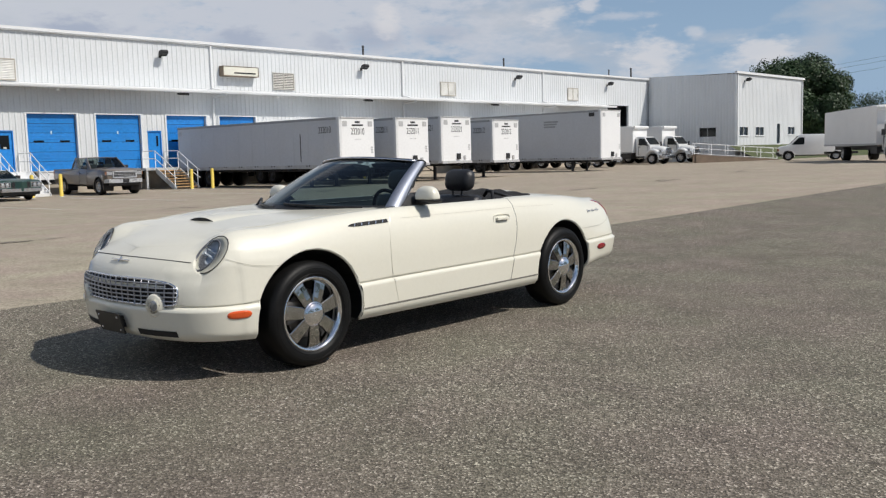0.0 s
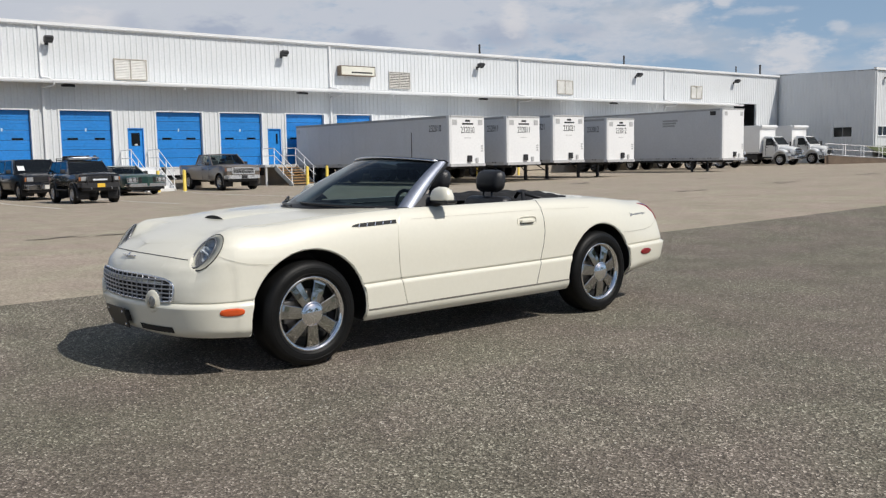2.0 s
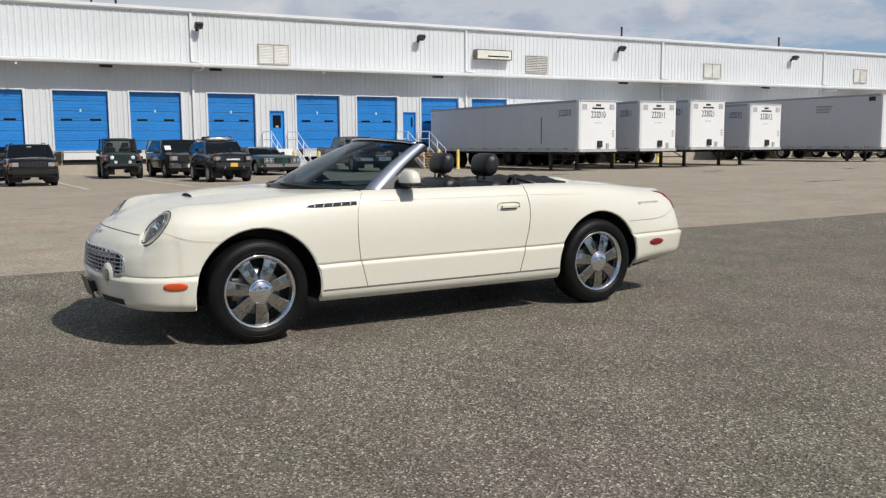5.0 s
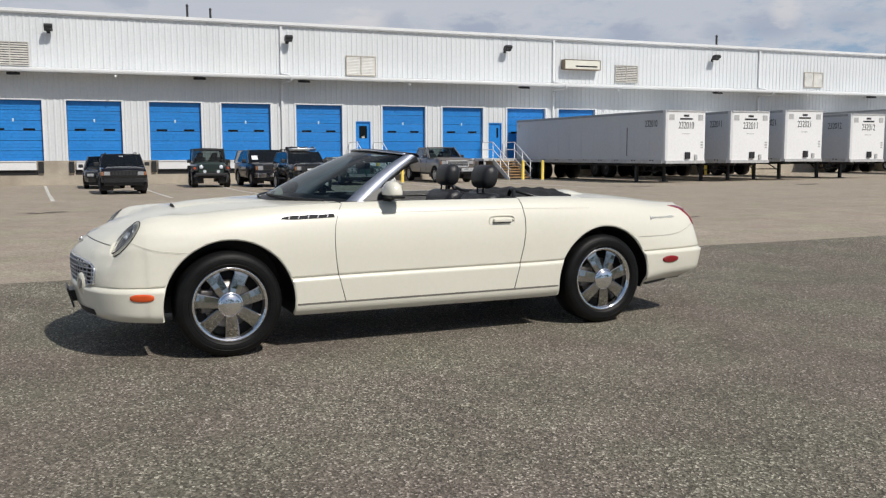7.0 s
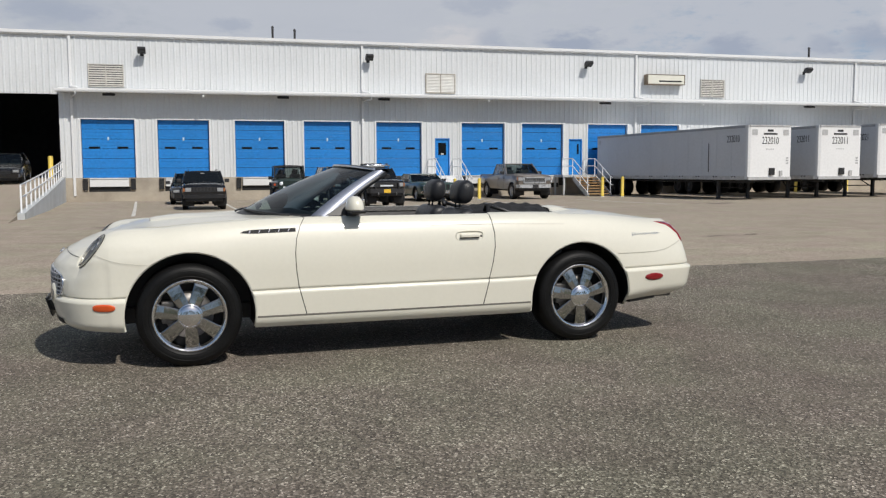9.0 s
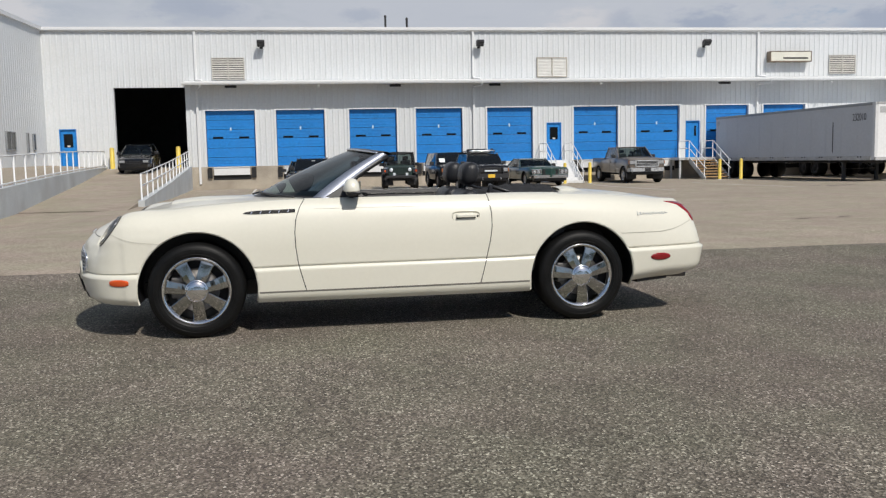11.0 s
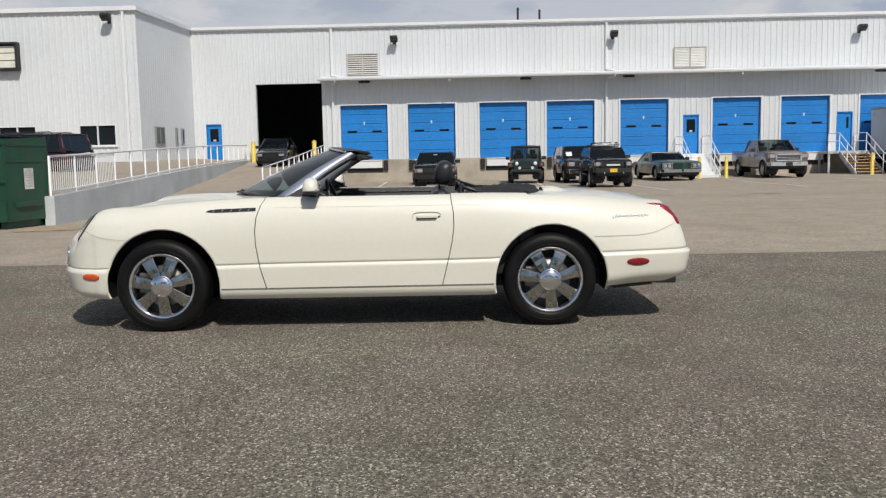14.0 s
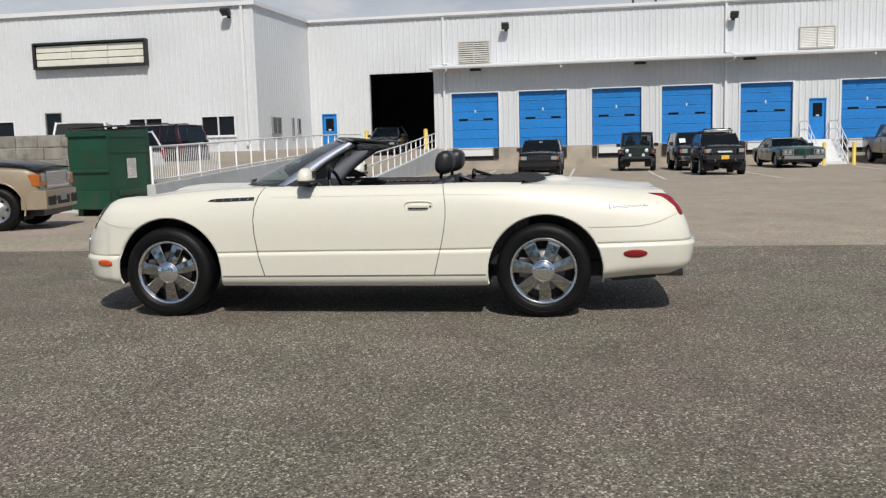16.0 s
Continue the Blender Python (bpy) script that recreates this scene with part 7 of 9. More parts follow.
def vehicle(name, x, y, heading, label, category, m_paint, stations, cabin, wheels, front, rear, side_cuts, ground=None, arch=1.22, pillar=None, glass_m=None, group="", m_rim=None, flare=(None, 0.018)):
    """stations: (x, z low, z top, half width) from tail to nose. cabin: (xr, xf, z) at the waist, (xr, xf, z) at the roof, half widths there.
    wheels: (x list, radius, tread width, y of the outer face)."""
    g = ground_z(x, y) if ground is None else ground
    v = thing(name, Matrix.Translation((x, y, g)) @ Matrix.Rotation(math.radians(heading), 4, "Z"), label, category, group)
    bm = bmesh.new()
    rings = []
    (xa, za, ta, wa), (xb, zb, tb, wb) = stations[0], stations[-1]
    eased = [(xa, za + 0.05, ta - 0.06, wa * 0.93), (xa + 0.06, za, ta - 0.012, wa)] + list(stations[1:-1]) + [(xb - 0.07, zb, tb - 0.008, wb), (xb, zb + 0.05, tb - 0.06, wb * 0.93)]
    for sx, zb, zt, hw in eased:
        h = zt - zb
        prof = [(0, zb), (hw * 0.9, zb), (hw * 0.98, zb + 0.05), (hw, zb + h * 0.35), (hw, zb + h * 0.6), (hw * 0.985, zt - min(0.1, h * 0.2)), (hw * 0.955, zt - 0.025), (hw * 0.90, zt), (hw * 0.5, zt + 0.018), (0, zt + 0.022)]
        ring = [bm.verts.new((sx, a, b)) for a, b in prof]
        ring += [bm.verts.new((sx, -a, b)) for a, b in prof[-2:0:-1]]
        rings.append(ring)
    k = len(rings[0])
    for a, b in zip(rings, rings[1:]):
        for i in range(k):
            bm.faces.new((a[i], b[i], b[(i + 1) % k], a[(i + 1) % k]))
    bm.faces.new(rings[0][::-1])
    bm.faces.new(rings[-1])
    # split long panels so that round openings cut cleanly
    wx, wr, ww, wy = wheels
    hw_max = max(s[3] for s in stations)
    for sx in wx:
        cut_round(bm, -sx, wr, wr * arch, hw_max * 0.5, hw_max * 1.2, 18)
        cut_round(bm, -sx, wr, wr * arch, -hw_max * 1.2, -hw_max * 0.5, 18)
    body = part("body", bm, m_paint, v, smooth=True)
    body.data.set_sharp_from_angle(angle=math.radians(38))
    for sx in wx:
        for sd in (1, -1):
            bm = bmesh.new()
            rows = [[bm.verts.new((sx + wr * arch * 1.01 * math.cos(t), sd * yy, wr + wr * arch * 1.01 * math.sin(t))) for t in (math.radians(-25 + 230 * i / 18) for i in range(19))] for yy in (hw_max * 0.45, hw_max * 0.975)]
            for i in range(18):
                bm.faces.new((rows[0][i], rows[0][i + 1], rows[1][i + 1], rows[1][i]))
            bm.faces.new(rows[0])
            part("wheel_well", bm, BLACK_GAP, v)
            bm = bmesh.new()
            hw = float(np.interp(sx, [s[0] for s in stations], [s[3] for s in stations]))
            tube(bm, [(sx + wr * (arch + 0.04) * math.cos(t), sd * (hw - 0.004), wr + wr * (arch + 0.04) * math.sin(t)) for t in (math.radians(-14 + 208 * i / 20) for i in range(21))], flare[1], 8)
            part("wheel_arch_trim", bm, flare[0] or m_paint, v)
            plain_wheel(v, sx, sd * wy, wr, ww, m_rim)
    bm = bmesh.new()
    zb = min(s[1] for s in stations)
    box(bm, min(wx) - 0.5, max(wx) + 0.5, -hw_max * 0.6, hw_max * 0.6, zb - 0.06, zb + 0.1)
    part("underside", bm, BLACK_GAP, v)
    if cabin:
        (br, bf, bz), (tr, tf, tz), hb, ht = cabin
        greenhouse(v, cabin, pillar or m_paint, glass_m or CAR_GLASS, side_cuts)
        for sd in (1, -1):
            bm = bmesh.new()
            box(bm, bf - 0.42, bf - 0.28, *sorted((sd * (hb + 0.04), sd * (hb + 0.24))), bz + 0.02, bz + 0.18, 0.03)
            part("door_mirror", bm, BLACK_STEEL if pillar is None else pillar, v)
    # door seams
    if cabin:
        for sx in (cabin[0][1] - 0.35, (cabin[0][0] + cabin[0][1]) / 2 - 0.1):
            for sd in (1, -1):
                bm = bmesh.new()
                hw = float(np.interp(sx, [s[0] for s in stations], [s[3] for s in stations]))
                zt = float(np.interp(sx, [s[0] for s in stations], [s[2] for s in stations]))
                zl = float(np.interp(sx, [s[0] for s in stations], [s[1] for s in stations]))
                box(bm, sx - 0.006, sx + 0.006, *sorted((sd * (hw * 0.98), sd * (hw + 0.002))), zl + 0.12, zt - 0.1)
                part("door_seam", bm, BLACK_GAP, v)
                bm = bmesh.new()
                box(bm, sx + 0.06, sx + 0.2, *sorted((sd * (hw * 0.98), sd * (hw + 0.025))), zt - 0.24, zt - 0.2, 0.006)
                part("door_handle", bm, BLACK_STEEL, v)
    nose, tail = stations[-1], stations[0]
    for sd in (1, -1):
        y0, y1, z0, z1, m = front["lamp"]
        bm = bmesh.new()
        box(bm, nose[0] - 0.12, nose[0] + 0.02, *sorted((sd * y0, sd * y1)), z0, z1, 0.02)
        part("headlamp", bm, front.get("lamp_face", OLD_LAMP), v, "clear headlamp" if "lamp_face" not in front else "dark lamp panel")
        bm = bmesh.new()
        box(bm, nose[0] - 0.12, nose[0] + 0.013, *sorted((sd * (y0 - 0.025), sd * (y1 + (0.0 if m else 0.025)))), z0 - 0.025, z1 + 0.025, 0.012)
        part("lamp_bezel", bm, front.get("bezel", BLACK_STEEL), v)
        if m:
            bm = bmesh.new()
            yy = sorted((sd * (y1 + 0.01), sd * min(nose[3] + 0.01, y1 + 0.2)))
            box(bm, nose[0] - 0.16, nose[0] + 0.012, *yy, z0, z1, 0.015)
            part("turn_lamp", bm, OLD_AMBER, v, "faded amber turn lamp")
        bm = bmesh.new()
        y0, y1, z0, z1 = rear["lamp"]
        box(bm, tail[0] - 0.02, tail[0] + 0.1, *sorted((sd * y0, sd * y1)), z0, z1, 0.02)
        part("tail_lamp", bm, RED_LENS, v, "red tail lamp")
    # bonnet panel, wipers and the dark apron under the bumper
    if cabin:
        sx_list, zt_list, hw_list = [s[0] for s in stations], [s[2] for s in stations], [s[3] for s in stations]
        bm = bmesh.new()
        rows = []
        for sx in np.linspace(cabin[0][1] + 0.04, nose[0] - 0.06, 9):
            hw, zt = float(np.interp(sx, sx_list, hw_list)) * 0.80, float(np.interp(sx, sx_list, zt_list))
            drop = 0.045 * max(0.0, (sx - nose[0] + 0.4) / 0.34) ** 2
            rows.append([bm.verts.new((sx, hw * q, zt + 0.012 + 0.040 * (1 - abs(q) ** 3) - drop)) for q in np.linspace(-1, 1, 13)])
        for a, b in zip(rows, rows[1:]):
            for i in range(12):
                bm.faces.new((a[i], b[i], b[i + 1], a[i + 1]))
        rim = bmesh.ops.extrude_edge_only(bm, edges=[w for w in bm.edges if w.is_boundary])
        for w in (g for g in rim["geom"] if isinstance(g, bmesh.types.BMVert)):
            w.co.z -= 0.05
        hood = part("bonnet", bm, m_paint, v, smooth=True)
        hood.data.set_sharp_from_angle(angle=math.radians(40))
        for y0 in (-0.08, 0.5):
            bm = bmesh.new()
            tube(bm, [(cabin[0][1] + 0.02, y0 * cabin[2], cabin[0][2] + 0.03), (cabin[0][1] - 0.03, (y0 - 0.55) * cabin[2], cabin[0][2] + 0.075)], 0.011, 5)
            part("wiper", bm, BLACK_STEEL, v)
    bm = bmesh.new()
    box(bm, nose[0] - 0.3, nose[0] + 0.02, -nose[3] * 0.88, nose[3] * 0.88, front["bumper"][0] - 0.13, front["bumper"][0] + 0.03, 0.03)
    part("front_apron", bm, PLASTIC, v)
    gw, z0, z1, gm, bars = front["grille"]
    bm = bmesh.new()
    box(bm, nose[0] - 0.03, nose[0] + 0.012, -gw, gw, z0, z1, 0.008)
    gr = part("grille", bm, BLACK_GAP, v, "black grille")
    bm = bmesh.new()
    tube(bm, [(nose[0] + 0.012, -gw, z0), (nose[0] + 0.012, gw, z0), (nose[0] + 0.012, gw, z1), (nose[0] + 0.012, -gw, z1)], 0.016, 6, closed=True)
    part("grille_rim", bm, front.get("rim", BLACK_STEEL), gr)
    for i in range(bars):
        bm = bmesh.new()
        if front.get("upright"):
            yc = -gw + 2 * gw * (i + 0.5) / bars
            box(bm, nose[0], nose[0] + 0.03, yc - 0.03, yc + 0.03, z0, z1, 0.006)
        else:
            zc = z0 + (z1 - z0) * (i + 0.5) / bars
            box(bm, nose[0], nose[0] + 0.03, -gw, gw, zc - 0.012, zc + 0.012, 0.004)
        part("grille_bar", bm, gm, gr)
    for key, st, sg in (("front", nose, 1), ("rear", tail, -1)):
        bz0, bz1, bm_m = (front if sg > 0 else rear)["bumper"]
        bm = bmesh.new()
        hw = st[3] + 0.02
        prism(bm, [(st[0] + sg * 0.1, -hw * 0.9), (st[0] + sg * 0.13, -hw * 0.5), (st[0] + sg * 0.13, hw * 0.5), (st[0] + sg * 0.1, hw * 0.9), (st[0] - sg * 0.1, hw), (st[0] - sg * 0.35, hw), (st[0] - sg * 0.35, hw - 0.05), (st[0] - sg * 0.05, hw * 0.8), (st[0] - sg * 0.05, -hw * 0.8), (st[0] - sg * 0.35, -hw + 0.05), (st[0] - sg * 0.35, -hw), (st[0] - sg * 0.1, -hw)], bz0, bz1, "z", bevel=0.012)
        part(key + "_bumper", bm, bm_m, v)
    if front.get("plate"):
        bm = bmesh.new()
        zc = (front["bumper"][0] + front["bumper"][1]) / 2
        box(bm, nose[0] + 0.132, nose[0] + 0.14, -0.16, 0.16, zc - 0.08, zc + 0.08, 0.003)
        part("number_plate", bm, front["plate"], v, "plain number plate")
    return v


# tan pickup beside the stairs
v = vehicle("pickup_truck", -44.05, 20.8, 0, "pewter extended-cab pickup truck parked at the dock", "pickup truck", PEWTER,
            [(-3.1, 0.60, 1.22, 0.95), (-2.9, 0.53, 1.24, 0.99), (-1.0, 0.48, 1.24, 1.0), (-0.72, 0.48, 1.26, 1.0), (-0.4, 0.48, 1.28, 1.0), (0.6, 0.46, 1.28, 1.0), (1.2, 0.46, 1.28, 1.0), (1.9, 0.48, 1.27, 0.99), (2.6, 0.53, 1.23, 0.97), (2.82, 0.60, 1.17, 0.93)],
            ((-0.95, 1.22, 1.26), (-0.72, 0.48, 1.83), 0.93, 0.78), ((-1.9, 2.05), 0.40, 0.26, 0.98),
            {"lamp": (0.62, 0.9, 0.95, 1.13, True), "grille": (0.58, 0.84, 1.11, STEEL_GREY, 2), "bumper": (0.58, 0.76, BRIGHT_TRIM), "plate": INK},
            {"lamp": (0.8, 0.95, 0.8, 1.2), "bumper": (0.5, 0.7, CHROME_DULL)}, [(0.04, 0.40), (0.42, 0.86)])
bm = bmesh.new()
for yy in (0.93, -0.97):
    box(bm, -3.05, -1.0, yy, yy + 0.04, 1.22, 1.29, 0.01)
box(bm, -3.1, -3.04, -0.9, 0.9, 1.22, 1.29, 0.01)
part("bed_rail", bm, PEWTER, v)
bm = bmesh.new()
box(bm, -3.0, -1.02, -0.85, 0.85, 1.238, 1.265)
part("bed_floor", bm, BLACK_GAP, v)

bm = bmesh.new()
for y0, y1, z0, z1 in ((-0.62, 0.62, 1.09, 1.15), (-0.62, 0.62, 0.81, 0.86), (-0.62, -0.55, 0.81, 1.15), (0.55, 0.62, 0.81, 1.15), (-0.55, 0.55, 0.965, 0.985)):
    box(bm, 0.0, 0.05, y0, y1, z0, z1, 0.012)
sur = part("grille_surround", bm, BRIGHT_TRIM, v, "bright grille surround")
sur.matrix_basis = Matrix.Translation((2.815, 0, 0))

# long seventies coupe
v = vehicle("coupe", -43.3, 15.4, 4, "long dark teal seventies coupe with a chrome bumper", "car", TEAL,
            [(-2.8, 0.42, 0.82, 0.85), (-2.6, 0.34, 0.88, 0.96), (-1.4, 0.3, 0.92, 1.0), (0.0, 0.28, 0.92, 1.0), (1.0, 0.28, 0.93, 1.0), (2.0, 0.3, 0.93, 0.99), (2.7, 0.36, 0.90, 0.97), (2.86, 0.42, 0.84, 0.94)],
            ((-1.75, 0.75, 0.92), (-0.95, 0.0, 1.34), 0.88, 0.70), ((-1.6, 1.7), 0.34, 0.2, 0.93),
            {"lamp": (0.47, 0.9, 0.62, 0.80, None), "lamp_face": BLACK_GAP, "bezel": CHROME_DULL, "grille": (0.40, 0.58, 0.82, BLACK_STEEL, 4), "bumper": (0.40, 0.55, CHROME_DULL)},
            {"lamp": (0.7, 0.9, 0.5, 0.8), "bumper": (0.4, 0.55, CHROME_DULL)}, [(0.08, 0.44), (0.46, 0.94)])

for sd in (1, -1):
    for yy in (0.60, 0.80):
        bm = bmesh.new()
        tube(bm, [(2.84, sd * yy, 0.71), (2.90, sd * yy, 0.71)], 0.088, 16)
        ring = part("lamp_ring", bm, CHROME_DULL, v, "bright round headlamp ring")
        bm = bmesh.new()
        tube(bm, [(2.89, sd * yy, 0.71), (2.906, sd * yy, 0.71), (2.912, sd * yy, 0.71)], [0.07, 0.06, 0.03], 14)
        part("lens", bm, OLD_LAMP, ring)
bm = bmesh.new()
prism(bm, [(2.86, -0.30), (3.02, 0.0), (2.86, 0.30), (2.7, 0.3), (2.7, -0.3)], 0.42, 0.86, "z", bevel=0.03)
part("nose_peak", bm, TEAL, v, "pointed teal nose")
bm = bmesh.new()
prism(bm, [(-1.7, 0.0), (-1.0, 0.44), (0.02, 0.44), (0.1, 0.40), (-0.9, 0.38)], -0.69, 0.69, "y", bevel=0.02)
roof = part("vinyl_roof", bm, PALE_ROOF, v, "pale grey vinyl roof")
roof.matrix_basis = Matrix.Translation((-0.01, 0, 0.915))

# boxy black off-roader with a loaded roof rack
BOXY = [(-2.1, 0.55, 1.08, 0.82), (-1.9, 0.5, 1.12, 0.88), (-0.6, 0.48, 1.12, 0.9), (0.75, 0.48, 1.12, 0.9), (1.0, 0.48, 1.12, 0.89), (1.5, 0.5, 1.10, 0.88), (1.95, 0.55, 1.06, 0.86), (2.05, 0.6, 1.02, 0.84)]
v = vehicle("off_road_wagon", -35.1, 11.2, 2, "black lifted off-road wagon with a loaded roof rack", "car", BLACK_PAINT,
            [(a, b + 0.22, c + 0.18, e) for a, b, c, e in BOXY], ((-2.02, 0.82, 1.28), (-1.75, 0.3, 1.80), 0.85, 0.72), ((-1.28, 1.3), 0.40, 0.27, 0.94),
            {"lamp": (0.56, 0.78, 0.98, 1.14, True), "grille": (0.5, 0.96, 1.16, BLACK_STEEL, 7), "upright": True, "bumper": (0.68, 0.88, BLACK_STEEL), "plate": PLATE_YELLOW},
            {"lamp": (0.7, 0.84, 0.85, 1.15), "bumper": (0.6, 0.8, BLACK_STEEL)}, [(0.03, 0.27), (0.30, 0.58), (0.61, 0.9)], arch=1.2, glass_m=TINT, flare=(PLASTIC, 0.045))
bm = bmesh.new()
for yy in (-0.6, 0.6):
    tube(bm, [(-1.6, yy, 1.85), (0.1, yy, 1.85)], 0.02, 6)
    tube(bm, [(-1.6, yy, 1.92), (0.1, yy, 1.92)], 0.02, 6)
    for xx in (-1.6, -0.75, 0.1):
        tube(bm, [(xx, yy, 1.78), (xx, yy, 1.92)], 0.018, 6)
for xx in (-1.6, -1.2, -0.75, -0.3, 0.1):
    tube(bm, [(xx, -0.6, 1.85), (xx, 0.6, 1.85)], 0.018, 6)
part("roof_rack", bm, BLACK_STEEL, v, "black pipe roof rack")
bm = bmesh.new()
box(bm, -0.55, -0.05, -0.55, 0.45, 1.87, 1.95, 0.03)
part("rack_case", bm, SILVER, v, "pale flat case on the rack")
bm = bmesh.new()
box(bm, -1.3, -0.6, -0.45, 0.45, 1.87, 2.04, 0.06)
part("rack_bag", bm, CLOTH_BLACK, v, "dark bag on the rack")
bm = bmesh.new()
box(bm, 2.04, 2.1, -0.3, 0.3, 0.98, 1.05, 0.01)
part("light_bar", bm, LAMP_BACK, v, "narrow light bar")
bm = bmesh.new()
tube(bm, [(0.28, -0.62, 1.93), (0.34, -0.4, 1.95), (0.34, 0.4, 1.95), (0.28, 0.62, 1.93)], 0.035, 8)
part("roof_light_bar", bm, SATIN, v, "curved silver roof light bar")
for yy in (-0.5, -0.2, 0.2, 0.5):
    bm = bmesh.new()
    tube(bm, [(0.08, yy, 1.98), (0.16, yy, 1.98), (0.17, yy, 1.98)], [0.07, 0.075, 0.05], 12)
    part("spot_lamp", bm, BLACK_STEEL, v, "round black spot lamp")
for sd in (1, -1):
    bm = bmesh.new()
    tube(bm, [(2.1, sd * 0.55, 0.72), (2.2, sd * 0.55, 0.9), (2.16, sd * 0.55, 1.12), (2.06, sd * 0.5, 1.16)], 0.028, 8)
    part("bumper_hoop", bm, BLACK_STEEL, v)
    bm = bmesh.new()
    tube(bm, [(2.18, sd * 0.42, 0.70), (2.26, sd * 0.42, 0.68), (2.26, sd * 0.42, 0.62), (2.18, sd * 0.42, 0.62)], 0.016, 6)
    part("tow_shackle", bm, STEEL_GREY, v)
    bm = bmesh.new()
    box(bm, -0.75, 0.75, *sorted((sd * 0.86, sd * 0.98)), 0.56, 0.62, 0.02)
    part("side_step", bm, BLACK_STEEL, v)
v.matrix_basis = v.matrix_basis @ Matrix.Scale(0.88, 4)

# older dark wagon behind it
v = vehicle("suv", -42.0, 10.95, 3, "dark faded two-door utility wagon parked facing out", "car", NAVY,
        [(-2.25, 0.5, 1.08, 0.88), (-2.05, 0.42, 1.12, 0.95), (-0.6, 0.4, 1.12, 0.97), (0.8, 0.4, 1.12, 0.97), (1.3, 0.42, 1.12, 0.96), (2.1, 0.46, 1.08, 0.94), (2.3, 0.5, 1.04, 0.9)],
        ((-2.2, 0.9, 1.12), (-2.0, 0.35, 1.72), 0.92, 0.78), ((-1.35, 1.4), 0.37, 0.25, 0.95),
        {"lamp": (0.58, 0.84, 0.80, 0.98, True), "grille": (0.54, 0.78, 1.0, BLACK_STEEL, 3), "bumper": (0.46, 0.66, CHROME_DULL), "plate": LINE_WHITE},
        {"lamp": (0.78, 0.9, 0.7, 1.05), "bumper": (0.44, 0.62, CHROME_DULL)}, [(0.03, 0.5), (0.55, 0.9)], glass_m=TINT, flare=(BLACK_STEEL, 0.025))
bm = bmesh.new()
lean = math.atan2(0.55, 0.6)
box(bm, 0.0, 0.008, -0.72, -0.44, 0.0, 0.26, 0.002, m=Matrix.Translation((0.78, 0, 1.26)) @ Matrix.Rotation(-lean, 4, "Y"))
part("windscreen_paper", bm, TRIM_WHITE, v, "white paper notice in the windscreen")
bm = bmesh.new()
tube(bm, [(2.44, -0.3, 0.5), (2.47, -0.3, 0.74), (2.47, 0.3, 0.74), (2.44, 0.3, 0.5)], 0.022, 8)
part("bumper_hoop", bm, BLACK_STEEL, v)

# dark green jeep
v = vehicle("jeep", -42.3, 8.4, -3, "dark green open-bodied jeep with a hard top and round lamps", "car", DARK_GREEN,
            [(-1.55, 0.55, 1.05, 0.74), (-1.4, 0.52, 1.1, 0.78), (-0.2, 0.5, 1.1, 0.78), (0.55, 0.5, 1.1, 0.78), (0.75, 0.55, 1.14, 0.72), (1.2, 0.6, 1.13, 0.66), (1.62, 0.62, 1.10, 0.60)],
            ((-1.5, 0.62, 1.1), (-1.45, 0.35, 1.78), 0.74, 0.68), ((-1.15, 1.2), 0.37, 0.25, 0.85),
            {"lamp": (0.37, 0.51, 0.87, 1.01, None), "lamp_face": DARK_GREEN, "bezel": DARK_GREEN, "grille": (0.33, 0.72, 1.06, DARK_GREEN, 7), "upright": True, "bumper": (0.55, 0.68, BLACK_STEEL)},
            {"lamp": (0.6, 0.74, 0.8, 1.0), "bumper": (0.5, 0.62, BLACK_STEEL)}, [(0.04, 0.46), (0.5, 0.95)], arch=1.12, pillar=CLOTH_BLACK, glass_m=CAR_GLASS, flare=(BLACK_STEEL, 0.03))
for sd in (1, -1):
    bm = bmesh.new()
    prism(bm, [(0.72, 0.93), (0.85, 0.99), (1.5, 0.99), (1.72, 0.82), (1.72, 0.78), (1.5, 0.93), (0.85, 0.93), (0.72, 0.86)], *sorted((sd * 0.6, sd * 0.87)), "y", bevel=0.012)
    part("front_wing", bm, BLACK_STEEL, v)
    bm = bmesh.new()
    prism(bm, [(-1.6, 0.85), (-1.45, 0.98), (-0.9, 0.98), (-0.7, 0.8), (-0.72, 0.76), (-0.92, 0.93), (-1.45, 0.93), (-1.6, 0.8)], *sorted((sd * 0.76, sd * 0.88)), "y", bevel=0.012)
    part("rear_wing", bm, BLACK_STEEL, v)
    bm = bmesh.new()
    tube(bm, [(1.70, sd * 0.3, 0.74), (1.76, sd * 0.3, 0.74)], 0.07, 12)
    part("fog_lamp", bm, LAMP_BACK, v, "round fog lamp")
    bm = bmesh.new()
    tube(bm, [(1.60, sd * 0.44, 0.94), (1.655, sd * 0.44, 0.94)], 0.105, 18)
    ring = part("lamp_ring", bm, BLACK_STEEL, v, "dark round headlamp ring")
    bm = bmesh.new()
    tube(bm, [(1.65, sd * 0.44, 0.94), (1.668, sd * 0.44, 0.94), (1.676, sd * 0.44, 0.94)], [0.09, 0.075, 0.04], 16)
    part("lens", bm, LAMP_BACK, ring, "round clear headlamp lens")
    bm = bmesh.new()
    tube(bm, [(1.68, sd * 0.74, 0.90), (1.735, sd * 0.74, 0.88)], 0.045, 10)
    part("turn_lamp", bm, AMBER, v, "small amber wing lamp")
    bm = bmesh.new()
    tube(bm, [(0.66, sd * 0.72, 1.10), (0.60, sd * 0.73, 1.14)], 0.03, 8)
    part("screen_hinge", bm, BLACK_STEEL, v)
